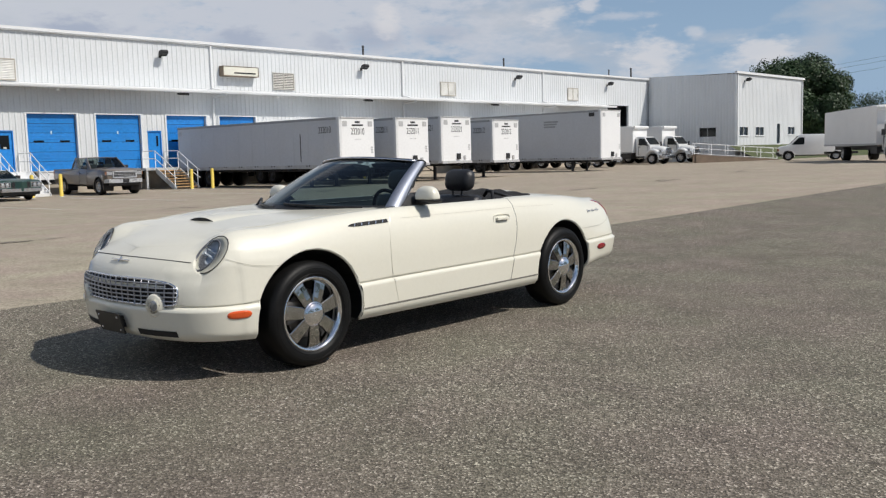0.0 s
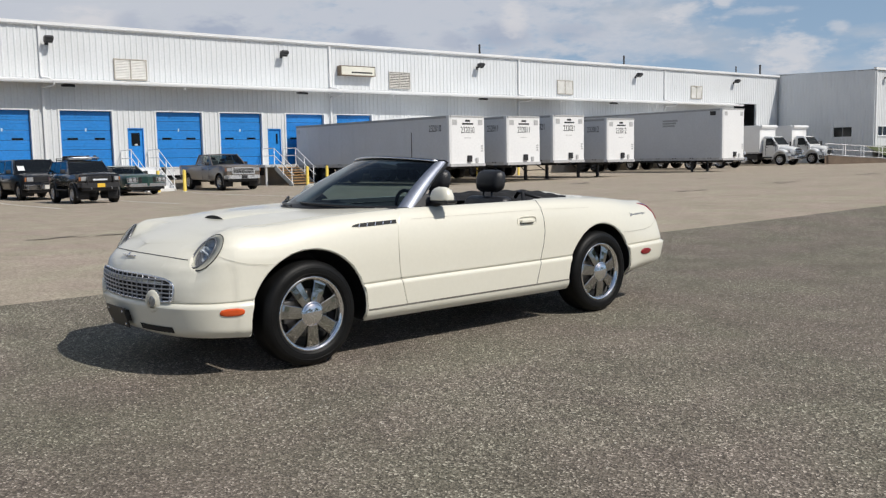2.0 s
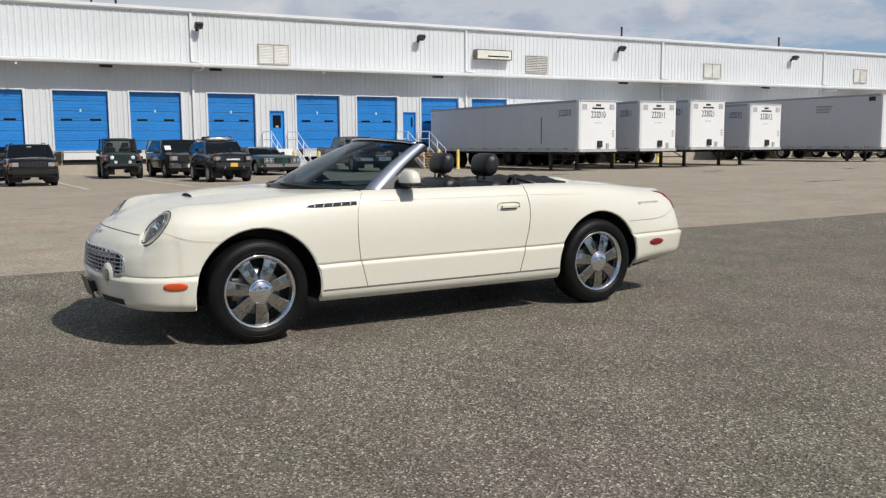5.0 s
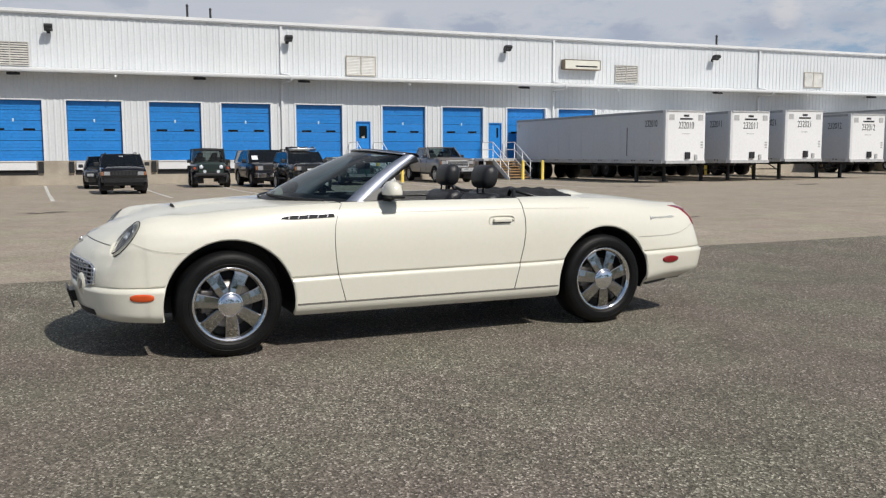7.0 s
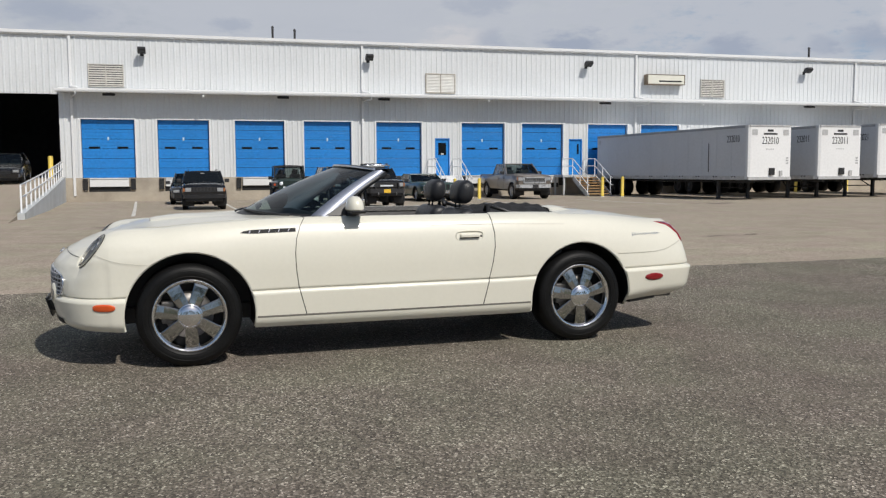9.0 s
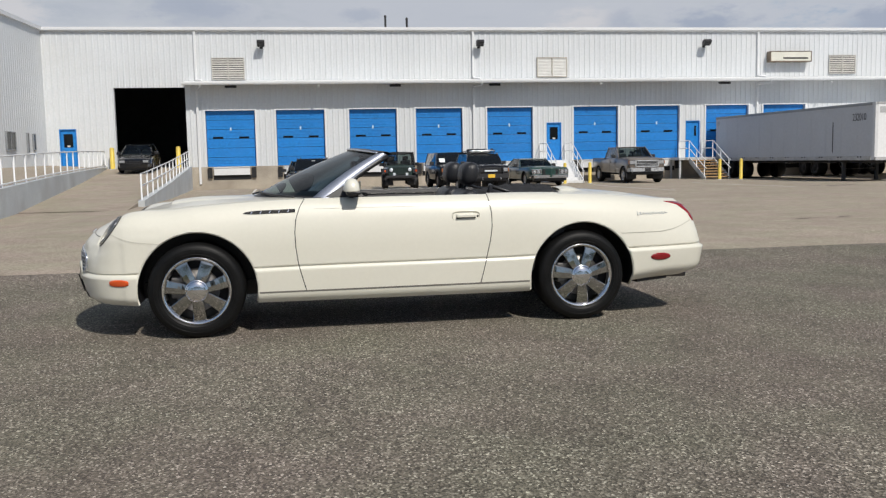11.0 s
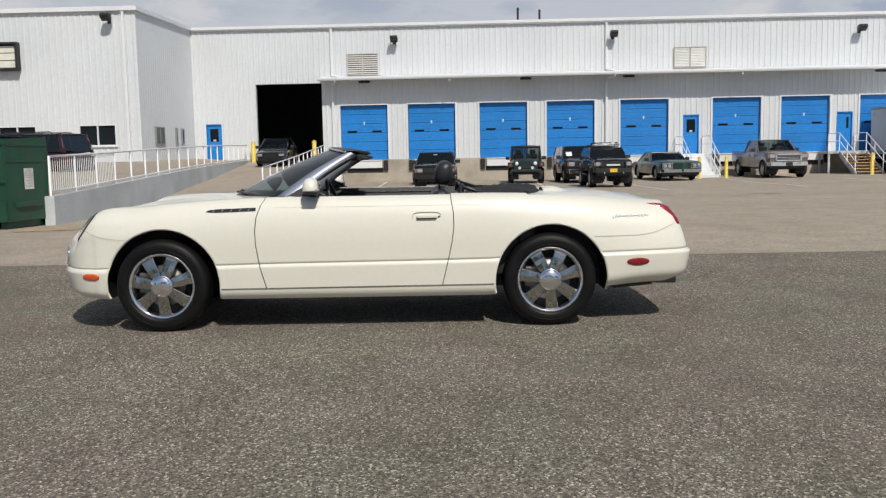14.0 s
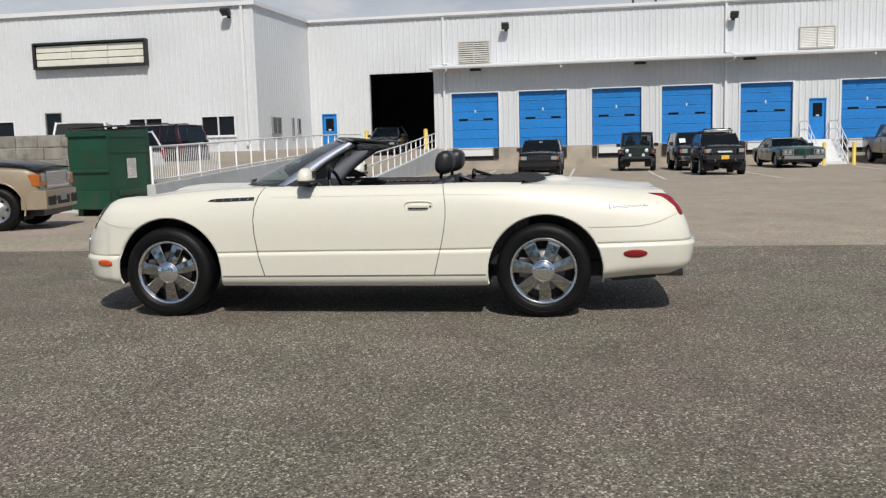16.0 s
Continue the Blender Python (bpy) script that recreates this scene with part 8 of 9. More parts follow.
bm = bmesh.new()
tube(bm, [(0.40, -0.70, 1.15), (0.36, -0.69, 1.74), (0.36, 0.69, 1.74), (0.40, 0.70, 1.15)], 0.028, 8)
tube(bm, [(-0.45, -0.66, 1.10), (-0.45, -0.64, 1.70), (-0.45, 0.64, 1.70), (-0.45, 0.66, 1.10)], 0.032, 8)
part("roll_bar", bm, BLACK_STEEL, v, "black padded roll bar")
bm = bmesh.new()
box(bm, 1.74, 1.86, -0.72, 0.72, 0.55, 0.67, 0.02)
part("front_beam", bm, BLACK_STEEL, v, "black steel front beam")

# black boxy wagon in front of the docks and a dark sedan behind it
v = vehicle("station_wagon", -35.86, 4.25, 0, "black boxy four-by-four wagon parked facing out", "car", BLACK_PAINT, BOXY,
            ((-2.02, 0.82, 1.12), (-1.75, 0.3, 1.62), 0.85, 0.72), ((-1.28, 1.3), 0.36, 0.23, 0.87),
            {"lamp": (0.52, 0.76, 0.78, 0.93, True), "grille": (0.48, 0.78, 0.96, BLACK_STEEL, 7), "upright": True, "bumper": (0.50, 0.66, PLASTIC)},
            {"lamp": (0.7, 0.84, 0.7, 1.0), "bumper": (0.48, 0.66, BLACK_STEEL)}, [(0.03, 0.27), (0.30, 0.58), (0.61, 0.9)], glass_m=TINT, flare=(PLASTIC, 0.035))
for yy in (-0.6, 0.6):
    bm = bmesh.new()
    tube(bm, [(-1.6, yy, 1.62), (-1.5, yy, 1.68), (0.0, yy, 1.68), (0.1, yy, 1.62)], 0.018, 6)
    part("roof_rail", bm, BLACK_STEEL, v)
bm = bmesh.new()
box(bm, 0.40, 0.41, -0.1, 0.06, 1.48, 1.55, 0.004)
part("inside_mirror", bm, SILVER, v)
v.matrix_basis = v.matrix_basis @ Matrix.Scale(0.93, 4)
SEDAN = [(-2.3, 0.45, 0.88, 0.78), (-2.1, 0.32, 0.93, 0.86), (-1.0, 0.26, 0.92, 0.89), (0.5, 0.25, 0.90, 0.89), (1.3, 0.26, 0.86, 0.88), (2.0, 0.30, 0.76, 0.83), (2.25, 0.38, 0.68, 0.74)]


def sedan(x, y, heading, m, label, ground=None, name="sedan"):
    return vehicle(name, x, y, heading, label, "car", m, SEDAN, ((-1.75, 1.1, 0.90), (-1.0, 0.2, 1.42), 0.82, 0.62), ((-1.35, 1.35), 0.32, 0.21, 0.86),
                   {"lamp": (0.45, 0.72, 0.56, 0.68, None), "grille": (0.36, 0.5, 0.64, BLACK_STEEL, 2), "bumper": (0.3, 0.5, m)},
                   {"lamp": (0.5, 0.76, 0.66, 0.82), "bumper": (0.35, 0.56, m)}, [(0.12, 0.45), (0.48, 0.88)], ground=ground)


sedan(-43.2, 3.75, 0, BLACK_PAINT, "small black sedan parked at the dock wall")
v = sedan(-44.9, -4.45, 3, BLACK_PAINT, "black sedan standing at the top of the ramp", ramp_z(-44.9) + 0.02)
v.matrix_basis = v.matrix_basis @ Matrix.Scale(0.93, 4)
v.matrix_basis = v.matrix_basis @ Matrix.Rotation(0.045, 4, "Y")

# gold pickup with a dark hood beside the bin
v = vehicle("pickup_truck", -11.85, -5.15, 104, "two-tone gold pickup truck with dark hood, parked beside the bin", "pickup truck", GOLD,
            [(-3.1, 0.62, 1.20, 0.95), (-2.9, 0.55, 1.25, 0.99), (-0.7, 0.5, 1.27, 1.0), (0.6, 0.48, 1.27, 1.0), (1.2, 0.48, 1.27, 1.0), (1.9, 0.5, 1.24, 0.99), (2.6, 0.55, 1.18, 0.97), (2.84, 0.62, 1.12, 0.93)],
            ((-0.95, 1.22, 1.26), (-0.72, 0.48, 1.9), 0.93, 0.78), ((-1.9, 2.05), 0.42, 0.27, 0.98),
            {"lamp": (0.60, 0.79, 0.95, 1.08, None), "bezel": GOLD, "rim": CHROME_DULL, "grille": (0.56, 0.84, 1.1, CHROME_DULL, 9), "bumper": (0.40, 0.76, GOLD), "plate": None},
            {"lamp": (0.8, 0.95, 0.8, 1.2), "bumper": (0.5, 0.7, CHROME_DULL)}, [(0.04, 0.40), (0.42, 0.86)])
bm = bmesh.new()
rows = []
for sx, zz in ((1.25, 1.36), (1.6, 1.38), (2.2, 1.34), (2.6, 1.28), (2.86, 1.16)):
    rows.append([bm.verts.new((sx, yy, zz - 0.05 * (abs(yy) / 0.9) ** 3)) for yy in np.linspace(-0.9, 0.9, 11)])
for a, b in zip(rows, rows[1:]):
    for i in range(10):
        bm.faces.new((a[i], b[i], b[i + 1], a[i + 1]))
bmesh.ops.solidify(bm, geom=bm.faces[:], thickness=0.03)
part("hood", bm, INDIGO, v, "dark indigo hood", smooth=True)
for y0, y1 in ((-0.78, -0.42), (-0.34, 0.34), (0.42, 0.78)):
    bm = bmesh.new()
    box(bm, 2.93, 2.972, y0, y1, 0.47, 0.64, 0.006)
    part("bumper_slot", bm, BLACK_GAP, v, "dark bumper opening")
bm = bmesh.new()
box(bm, 2.968, 2.978, -0.16, 0.16, 0.54, 0.69, 0.004)
part("number_plate", bm, STEEL_GREY, v, "plain grey number plate")
for y0, y1, z0, z1 in ((-0.60, 0.60, 1.08, 1.13), (-0.60, 0.60, 0.80, 0.85), (-0.60, -0.55, 0.85, 1.08), (0.55, 0.60, 0.85, 1.08)):
    bm = bmesh.new()
    box(bm, 2.82, 2.885, y0, y1, z0, z1, 0.012)
    part("grille_frame", bm, CHROME_DULL, v, "chrome grille frame")
for sd in (1, -1):
    bm = bmesh.new()
    box(bm, 2.60, 2.862, *sorted((sd * 0.80, sd * 0.945)), 0.85, 1.08, 0.02)
    box(bm, 2.70, 2.866, *sorted((sd * 0.585, sd * 0.82)), 0.85, 0.935, 0.012)
    part("turn_lamp", bm, DEEP_AMBER, v, "amber turn lamp round the headlamp")
    bm = bmesh.new()
    tube(bm, [(2.86, sd * 0.50, 0.55), (3.0, sd * 0.50, 0.56), (3.03, sd * 0.50, 0.60), (2.98, sd * 0.50, 0.65), (2.9, sd * 0.50, 0.65)], 0.014, 8)
    part("tow_hook", bm, BLACK_STEEL, v, "black tow hook")
bm = bmesh.new()
rows = [[bm.verts.new((2.76 + 0.11 * q, yy, 1.212 + 0.012 * q - 0.05 * (abs(yy) / 0.9) ** 3)) for yy in np.linspace(-0.84, 0.84, 11)] for q in (0.0, 0.5, 1.0)]
for a, b in zip(rows, rows[1:]):
    for i in range(10):
        bm.faces.new((a[i], b[i], b[i + 1], a[i + 1]))
bmesh.ops.solidify(bm, geom=bm.faces[:], thickness=0.012)
part("bug_shield", bm, BLACK_GAP, v, "dark plastic bug shield")
v.matrix_basis = Matrix.Translation((0.95, 0.95, 0.0)) @ v.matrix_basis @ Matrix.Scale(0.80, 4)

# vehicles in the raised yard
v = vehicle("suv", -29.25, -10.15, 262, "maroon sport utility wagon with a roof rack in the yard", "car", MAROON,
        [(-2.3, 0.5, 1.0, 0.88), (-2.1, 0.42, 1.05, 0.92), (-0.6, 0.4, 1.06, 0.93), (0.9, 0.4, 1.05, 0.93), (2.0, 0.45, 1.0, 0.9), (2.3, 0.5, 0.92, 0.84)],
        ((-2.28, 1.05, 1.05), (-2.08, 0.40, 1.70), 0.88, 0.78), ((-1.4, 1.42), 0.36, 0.24, 0.92),
        {"lamp": (0.5, 0.8, 0.72, 0.88, None), "grille": (0.46, 0.7, 0.9, BLACK_STEEL, 3), "bumper": (0.42, 0.62, MAROON)},
        {"lamp": (0.78, 0.86, 0.72, 0.94), "bumper": (0.42, 0.62, BLACK_STEEL)}, [(0.04, 0.26), (0.29, 0.58), (0.61, 0.9)], ground=yard_z(-28.9) - 0.32, glass_m=TINT)
for sd in (1, -1):
    bm = bmesh.new()
    tube(bm, [(-1.7, sd * 0.6, 1.70), (-1.6, sd * 0.6, 1.77), (0.1, sd * 0.6, 1.77), (0.25, sd * 0.6, 1.70)], 0.02, 6)
    part("roof_rail", bm, BLACK_STEEL, v)
vehicle("minivan", -25.9, -9.95, 248, "silver white minivan behind the yard railing", "car", SILVER,
        [(-2.3, 0.4, 0.95, 0.88), (-2.1, 0.32, 1.0, 0.93), (0.9, 0.3, 0.98, 0.93), (1.9, 0.34, 0.86, 0.9), (2.35, 0.42, 0.74, 0.8)],
        ((-2.26, 1.55, 0.97), (-1.9, 0.3, 1.66), 0.88, 0.72), ((-1.45, 1.5), 0.33, 0.22, 0.91),
        {"lamp": (0.45, 0.74, 0.6, 0.76, None), "grille": (0.4, 0.55, 0.7, BLACK_STEEL, 2), "bumper": (0.35, 0.55, SILVER)},
        {"lamp": (0.76, 0.88, 0.75, 1.05), "bumper": (0.35, 0.6, SILVER)}, [(0.05, 0.3), (0.33, 0.6), (0.63, 0.86)], ground=yard_z(-25.9) - 0.47, glass_m=TINT)
v = vehicle("suv", -29.1, -12.2, 205, "white utility wagon with roof lamps behind the bin", "car", WHITE_PAINT,
            [(-2.4, 0.55, 1.05, 0.92), (-2.2, 0.48, 1.1, 0.97), (0.9, 0.45, 1.1, 0.98), (2.1, 0.5, 1.04, 0.96), (2.4, 0.55, 0.98, 0.9)],
            ((-2.36, 1.05, 1.1), (-2.1, 0.35, 1.86), 0.93, 0.8), ((-1.45, 1.5), 0.38, 0.25, 0.96),
            {"lamp": (0.5, 0.8, 0.75, 0.92, None), "grille": (0.46, 0.72, 0.94, BLACK_STEEL, 3), "bumper": (0.45, 0.66, CHROME_DULL)},
            {"lamp": (0.78, 0.92, 0.8, 1.2), "bumper": (0.45, 0.65, CHROME_DULL)}, [(0.04, 0.26), (0.29, 0.58), (0.61, 0.9)], ground=yard_z(-29) - 0.33, glass_m=TINT)

# waste bin
d = thing("waste_bin", Matrix.Translation((-16.30, -3.86, ground_z(-16.30, -3.86))) @ Matrix.Rotation(math.radians(-8), 4, "Z") @ Matrix.Diagonal((0.90, 0.84, 1.185, 1)), "dark green dented steel waste bin on the lot", "dumpster")
bm = bmesh.new()
prism(bm, [(-0.74, 0.12), (0.74, 0.12), (0.8, 1.2), (0.77, 1.52), (-0.77, 1.58), (-0.8, 1.2)], -0.6, 0.6, "y", bevel=0.02)
part("hopper", bm, GREEN_BIN, d)
for sd in (1, -1):
    for zz in (1.12, 1.40):
        bm = bmesh.new()
        box(bm, -0.7, 0.7, *sorted((sd * 0.602, sd * 0.618)), zz, zz + 0.035, 0.006)
        part("side_rib", bm, GREEN_BIN, d)
for z0, z1, deep in ((0.13, 0.46, 0.05), (0.78, 0.84, 0.035), (1.42, 1.52, 0.05)):
    bm = bmesh.new()
    box(bm, 0.77, 0.79 + deep, -0.6, 0.6, z0, z1, 0.015)
    part("front_rib", bm, GREEN_BIN, d)
for sd in (1, -1):
    bm = bmesh.new()
    box(bm, -0.5, 0.5, *sorted((sd * 0.602, sd * 0.66)), 0.36, 0.46, 0.015)
    part("fork_pocket", bm, GREEN_BIN, d)
    bm = bmesh.new()
    box(bm, -0.7, 0.7, *sorted((sd * 0.35, sd * 0.5)), 0.0, 0.122, 0.01)
    part("skid", bm, GREEN_BIN, d)
bm = bmesh.new()
rows = []
for xx in np.linspace(-0.82, 0.82, 9):
    rows.append([bm.verts.new((xx, yy, 1.60 - 0.03 * xx + 0.025 * math.sin(yy * 3.7 + 1) * (1 - xx * xx))) for yy in np.linspace(-0.64, 0.64, 9)])
for a, b in zip(rows, rows[1:]):
    for i in range(8):
        bm.faces.new((a[i], b[i], b[i + 1], a[i + 1]))
bmesh.ops.solidify(bm, geom=bm.faces[:], thickness=0.025)
part("lid", bm, BLACK_STEEL, d, "sagging dark plastic lid")
bm = bmesh.new()
box(bm, -0.2, 0.14, 0.612, 0.616, 0.66, 1.02, 0.001)
notice = part("notice", bm, LINE_WHITE, d, "white paper notice")
bm = bmesh.new()
for k in range(4):
    box(bm, -0.15, 0.09 - 0.05 * (k % 2), 0.6162, 0.6175, 0.70 + 0.05 * k, 0.718 + 0.05 * k)
box(bm, -0.06, 0.1, 0.6162, 0.6175, 0.9, 0.98)
part("notice_print", bm, GREY_PATCH, notice, kind="stuff")

# loose pale chips on the asphalt and windblown sand beside the bin
rnd = random.Random(31)
bm = bmesh.new()
for cx, cy, spread, count in ((-3.72, 3.12, 0.20, 110), (-3.45, 3.3, 0.30, 60), (-3.5, 5.9, 0.28, 90), (-4.1, 7.9, 0.30, 80), (-2.9, 7.0, 0.4, 60), (-2.6, 4.9, 0.9, 160)):
    for _ in range(count):
        x, y = rnd.gauss(cx, spread), rnd.gauss(cy, spread * 1.3)
        r, a = rnd.uniform(0.0035, 0.008), rnd.uniform(0, 6.28)
        z = ground_z(x, y) + 0.001
        ring = [bm.verts.new((x + r * k * math.cos(a + i * 1.2566), y + r * k * math.sin(a + i * 1.2566), z)) for i, k in ((i, rnd.uniform(0.6, 1.2)) for i in range(5))]
        tip = bm.verts.new((x + r * 0.2, y, z + r * rnd.uniform(0.4, 0.8)))
        for i in range(5):
            bm.faces.new((ring[i], ring[(i + 1) % 5], tip))
part("gravel_chips", bm, PALE_CHIP, None, "scattered pale stone chips on the asphalt", kind="stuff", category="gravel")
bm = bmesh.new()
rings = []
for q in (0.0, 0.25, 0.5, 0.7, 0.85, 1.0):
    ring = []
    for i in range(48):
        t = 2 * math.pi * i / 48
        k = q * (1 + 0.16 * math.sin(3 * t + 1) + 0.10 * math.sin(7 * t) + 0.06 * math.sin(17 * t + 2))
        x, y = -14.9 + 1.0 * k * math.cos(t) - 0.40 * k * math.sin(t), -2.35 + 0.85 * k * math.cos(t) + 0.35 * k * math.sin(t)
        ring.append(bm.verts.new((x, y, ground_z(x, y) + 0.006 + 0.012 * (1 - q))))
    rings.append(ring)
for a, b in zip(rings, rings[1:]):
    for i in range(48):
        bm.faces.new((a[i], b[i], b[(i + 1) % 48], a[(i + 1) % 48]))
part("sand_drift", bm, SAND, None, "thin drift of tan sand beside the bin", kind="stuff", category="sand")

# wall of big concrete blocks
d = thing("block_wall", Matrix.Translation((-17.6, 0, 0.0)), "low wall of rough pale stone blocks", "block wall")
rnd = random.Random(8)
for r in range(6):
    y1 = -4.7 - (0.28 if r % 2 else 0.0)
    for c in range(13):
        bm = bmesh.new()
        ln = 0.62 + rnd.uniform(-0.1, 0.14)
        z0 = 0.02 + r * 0.292
        box(bm, -0.28, 0.28 + rnd.uniform(0.0, 0.05), y1 - ln + 0.012, y1, z0, z0 + 0.282, 0.025)
        part("block", bm, BLOCK_GREY, d)
        y1 -= ln


def text_mesh(bm, body, size, m):
    """Letters of the built-in font as a thin mesh, centred, placed by m (x along, y up)."""
    cu = bpy.data.curves.new("letters", "FONT")
    cu.body, cu.size, cu.align_x, cu.align_y, cu.extrude = body, size, "CENTER", "CENTER", 0.003
    ob = bpy.data.objects.new("letters", cu)
    scene.collection.objects.link(ob)
    me = bpy.data.meshes.new_from_object(ob.evaluated_get(bpy.context.evaluated_depsgraph_get()))
    before = set(bm.verts)
    bm.from_mesh(me)
    for w in bm.verts:
        if w not in before:
            w.co = m @ w.co
    bpy.data.objects.remove(ob)
    bpy.data.curves.remove(cu)
    bpy.data.meshes.remove(me)


def trailer(y0, y1, nose_x, top, low, number, label, plain=False, yaw=0.0):
    """A box trailer backed to the dock, its nose turned to the lot."""
    yc, hw = (y0 + y1) / 2, (y1 - y0) / 2
    g = ground_z(nose_x - 3, yc)
    d = thing("box_trailer", Matrix.Translation((nose_x, yc, g)) @ Matrix.Rotation(math.radians(yaw), 4, "Z"), label, "trailer", "box trailers at the dock")
    back = FACE + 0.35 - nose_x
    t, b = top - g, low - g
    bm = bmesh.new()
    prism(bm, [(back, -hw), (-0.16, -hw), (-0.05, -hw + 0.05), (0.0, -hw + 0.16), (0.0, hw - 0.16), (-0.05, hw - 0.05), (-0.16, hw), (back, hw)], b, t, "z")
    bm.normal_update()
    # faces turned sideways take the white with shade in its colour
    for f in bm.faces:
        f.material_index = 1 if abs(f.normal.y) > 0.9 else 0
    body = part("box", bm, [BOX_WHITE, BOX_SIDE_SHADED], d)
    for sd in (1, -1):
        bm = bmesh.new()
        box(bm, back, -0.2, *sorted((sd * (hw + 0.001), sd * (hw + 0.02))), t - 0.13, t - 0.01, 0.005)
        part("top_rail", bm, STEEL_GREY, d, "dark top rail")
        bm = bmesh.new()
        box(bm, back, -0.2, *sorted((sd * (hw + 0.001), sd * (hw + 0.03))), b - 0.02, b + 0.16, 0.006)
        rail = part("bottom_rail", bm, GREY_PATCH, d, "grey bottom rail")
        for k in range(9):
            bm = bmesh.new()
            xx = -0.8 - k * 1.4
            for q in (0, 0.2):
                box(bm, xx - q - 0.09, xx - q, *sorted((sd * (hw + 0.028), sd * (hw + 0.036))), b + 0.1, b + 0.155, 0.002)
            part("tie_slots", bm, INK, rail, kind="stuff")
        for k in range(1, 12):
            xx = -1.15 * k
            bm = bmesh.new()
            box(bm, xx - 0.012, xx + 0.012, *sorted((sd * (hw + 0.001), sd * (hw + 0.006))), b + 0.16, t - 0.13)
            part("panel_joint", bm, BOX_SIDE_SHADED, d)
        bm = bmesh.new()
        box(bm, back + 0.12, back + 0.4, *sorted((sd * (hw + 0.002), sd * (hw + 0.008))), t - 0.5, t - 0.25)
        part("marker", bm, GREY_PATCH, d)
        if not plain:
            bm = bmesh.new()
            box(bm, -2.93, -2.88, *sorted((sd * (hw + 0.001), sd * (hw + 0.01))), b + 0.35, t - 0.75)
            part("scuff_bar", bm, INK, d)
    # nose fittings
    bm = bmesh.new()
    box(bm, -0.02, 0.03, -hw + 0.1, hw - 0.1, t - 0.07, t + 0.0, 0.008)
    part("nose_cap", bm, GREY_PATCH, d, "grey nose rail")
    bm = bmesh.new()
    box(bm, -0.05, 0.03, -hw + 0.05, hw - 0.05, b - 0.02, b + 0.12, 0.008)
    part("nose_sill", bm, GREY_PATCH, d, "grey nose sill")
    for sd in (1, -1):
        bm = bmesh.new()
        box(bm, 0.001, 0.012, *sorted((sd * hw * 0.58, sd * hw * 0.82)), t - 0.46, t - 0.2, 0.003)
        part("nose_vent", bm, GREY_PATCH, d, "grey nose vent")
    if not plain:
        bm = bmesh.new()
        box(bm, 0.001, 0.008, -0.16, 0.16, t - 0.30, t - 0.2)
        box(bm, 0.001, 0.008, -0.38, 0.38, t - 0.44, t - 0.36)
        part("brand_bars", bm, INK, d, "dark brand mark bars")
        bm = bmesh.new()
        text_mesh(bm, number, 0.46, Matrix(((0, 0, 1, 0.004), (0.68, 0, 0, 0), (0, 1, 0, t - 0.72), (0, 0, 0, 1))))
        part("number", bm, INK, d, "black fleet number")
        bm = bmesh.new()
        text_mesh(bm, number, 0.46, Matrix(((0.68, 0, 0, -1.05), (0, 0, -1, -hw - 0.004), (0, 1, 0, t - 0.62), (0, 0, 0, 1))))
        part("number", bm, INK, d, "black fleet number")
        bm = bmesh.new()
        for k in range(5):
            box(bm, 0.001, 0.006, -0.22 + 0.09 * k, -0.17 + 0.09 * k, t - 1.12, t - 1.07)
        part("small_print_bars", bm, GREY_PATCH, d)
    else:
        bm = bmesh.new()
        for k in range(3):
            box(bm, -4.75, -3.75 + 0.12 * k, -hw - 0.008, -hw - 0.001, t - 1.05 + 0.17 * k, t - 0.93 + 0.17 * k)
        part("faded_mark", bm, STEEL_GREY, d, "grey lettering bars")
        bm = bmesh.new()
        box(bm, -0.95, -0.5, -hw - 0.01, -hw - 0.001, t - 0.42, t - 0.16)
        part("side_label", bm, INK, d)
    bm = bmesh.new()
    box(bm, 0.002, 0.09, -0.05, 0.22, b + 0.2, b + 0.52, 0.015)
    part("coupling_box", bm, INK, d, "black coupling box")
    bm = bmesh.new()
    box(bm, 0.002, 0.05, 0.52, 0.68, b + 0.16, b + 0.40, 0.01)
    part("document_box", bm, GREY_PATCH, d, "grey document box")
    bm = bmesh.new()
    for k in range(3):
        box(bm, 0.002, 0.006, hw - 0.34, hw - 0.2, b + 0.7 + 0.12 * k, b + 0.78 + 0.12 * k)
    part("warning_labels", bm, GREY_PATCH, d)
    # landing legs
    lx = -2.6
    for sd in (1, -1):
        bm = bmesh.new()
        box(bm, lx - 0.07, lx + 0.07, *sorted((sd * 0.78, sd * 0.92)), 0.0, b, 0.008)
        box(bm, lx - 0.16, lx + 0.16, *sorted((sd * 0.70, sd * 1.0)), 0.0, 0.025)
        tube(bm, [(lx, sd * 0.85, 0.45), (lx - 0.9, sd * 0.6, b)], 0.03, 6)
        part("landing_leg", bm, BLACK_STEEL, d, "black landing leg")
    bm = bmesh.new()
    tube(bm, [(lx, -0.85, 0.55), (lx, 0.85, 0.55)], 0.03, 6)
    for xx in (-0.55, 0.55):
        box(bm, back + 0.2, -0.4, xx - 0.06, xx + 0.06, b - 0.16, b - 0.02)
    for k in range(16):
        box(bm, back + 0.5 + k * 0.78, back + 0.58 + k * 0.78, -hw + 0.05, hw - 0.05, b - 0.1, b - 0.02)
    part("under_frame", bm, BLACK_STEEL, d)
    for xx in (back + 1.6, back + 2.85):
        for sd in (1, -1):
            plain_wheel(d, xx, sd * (hw - 0.02), 0.48, 0.5, BLACK_STEEL)
    return d


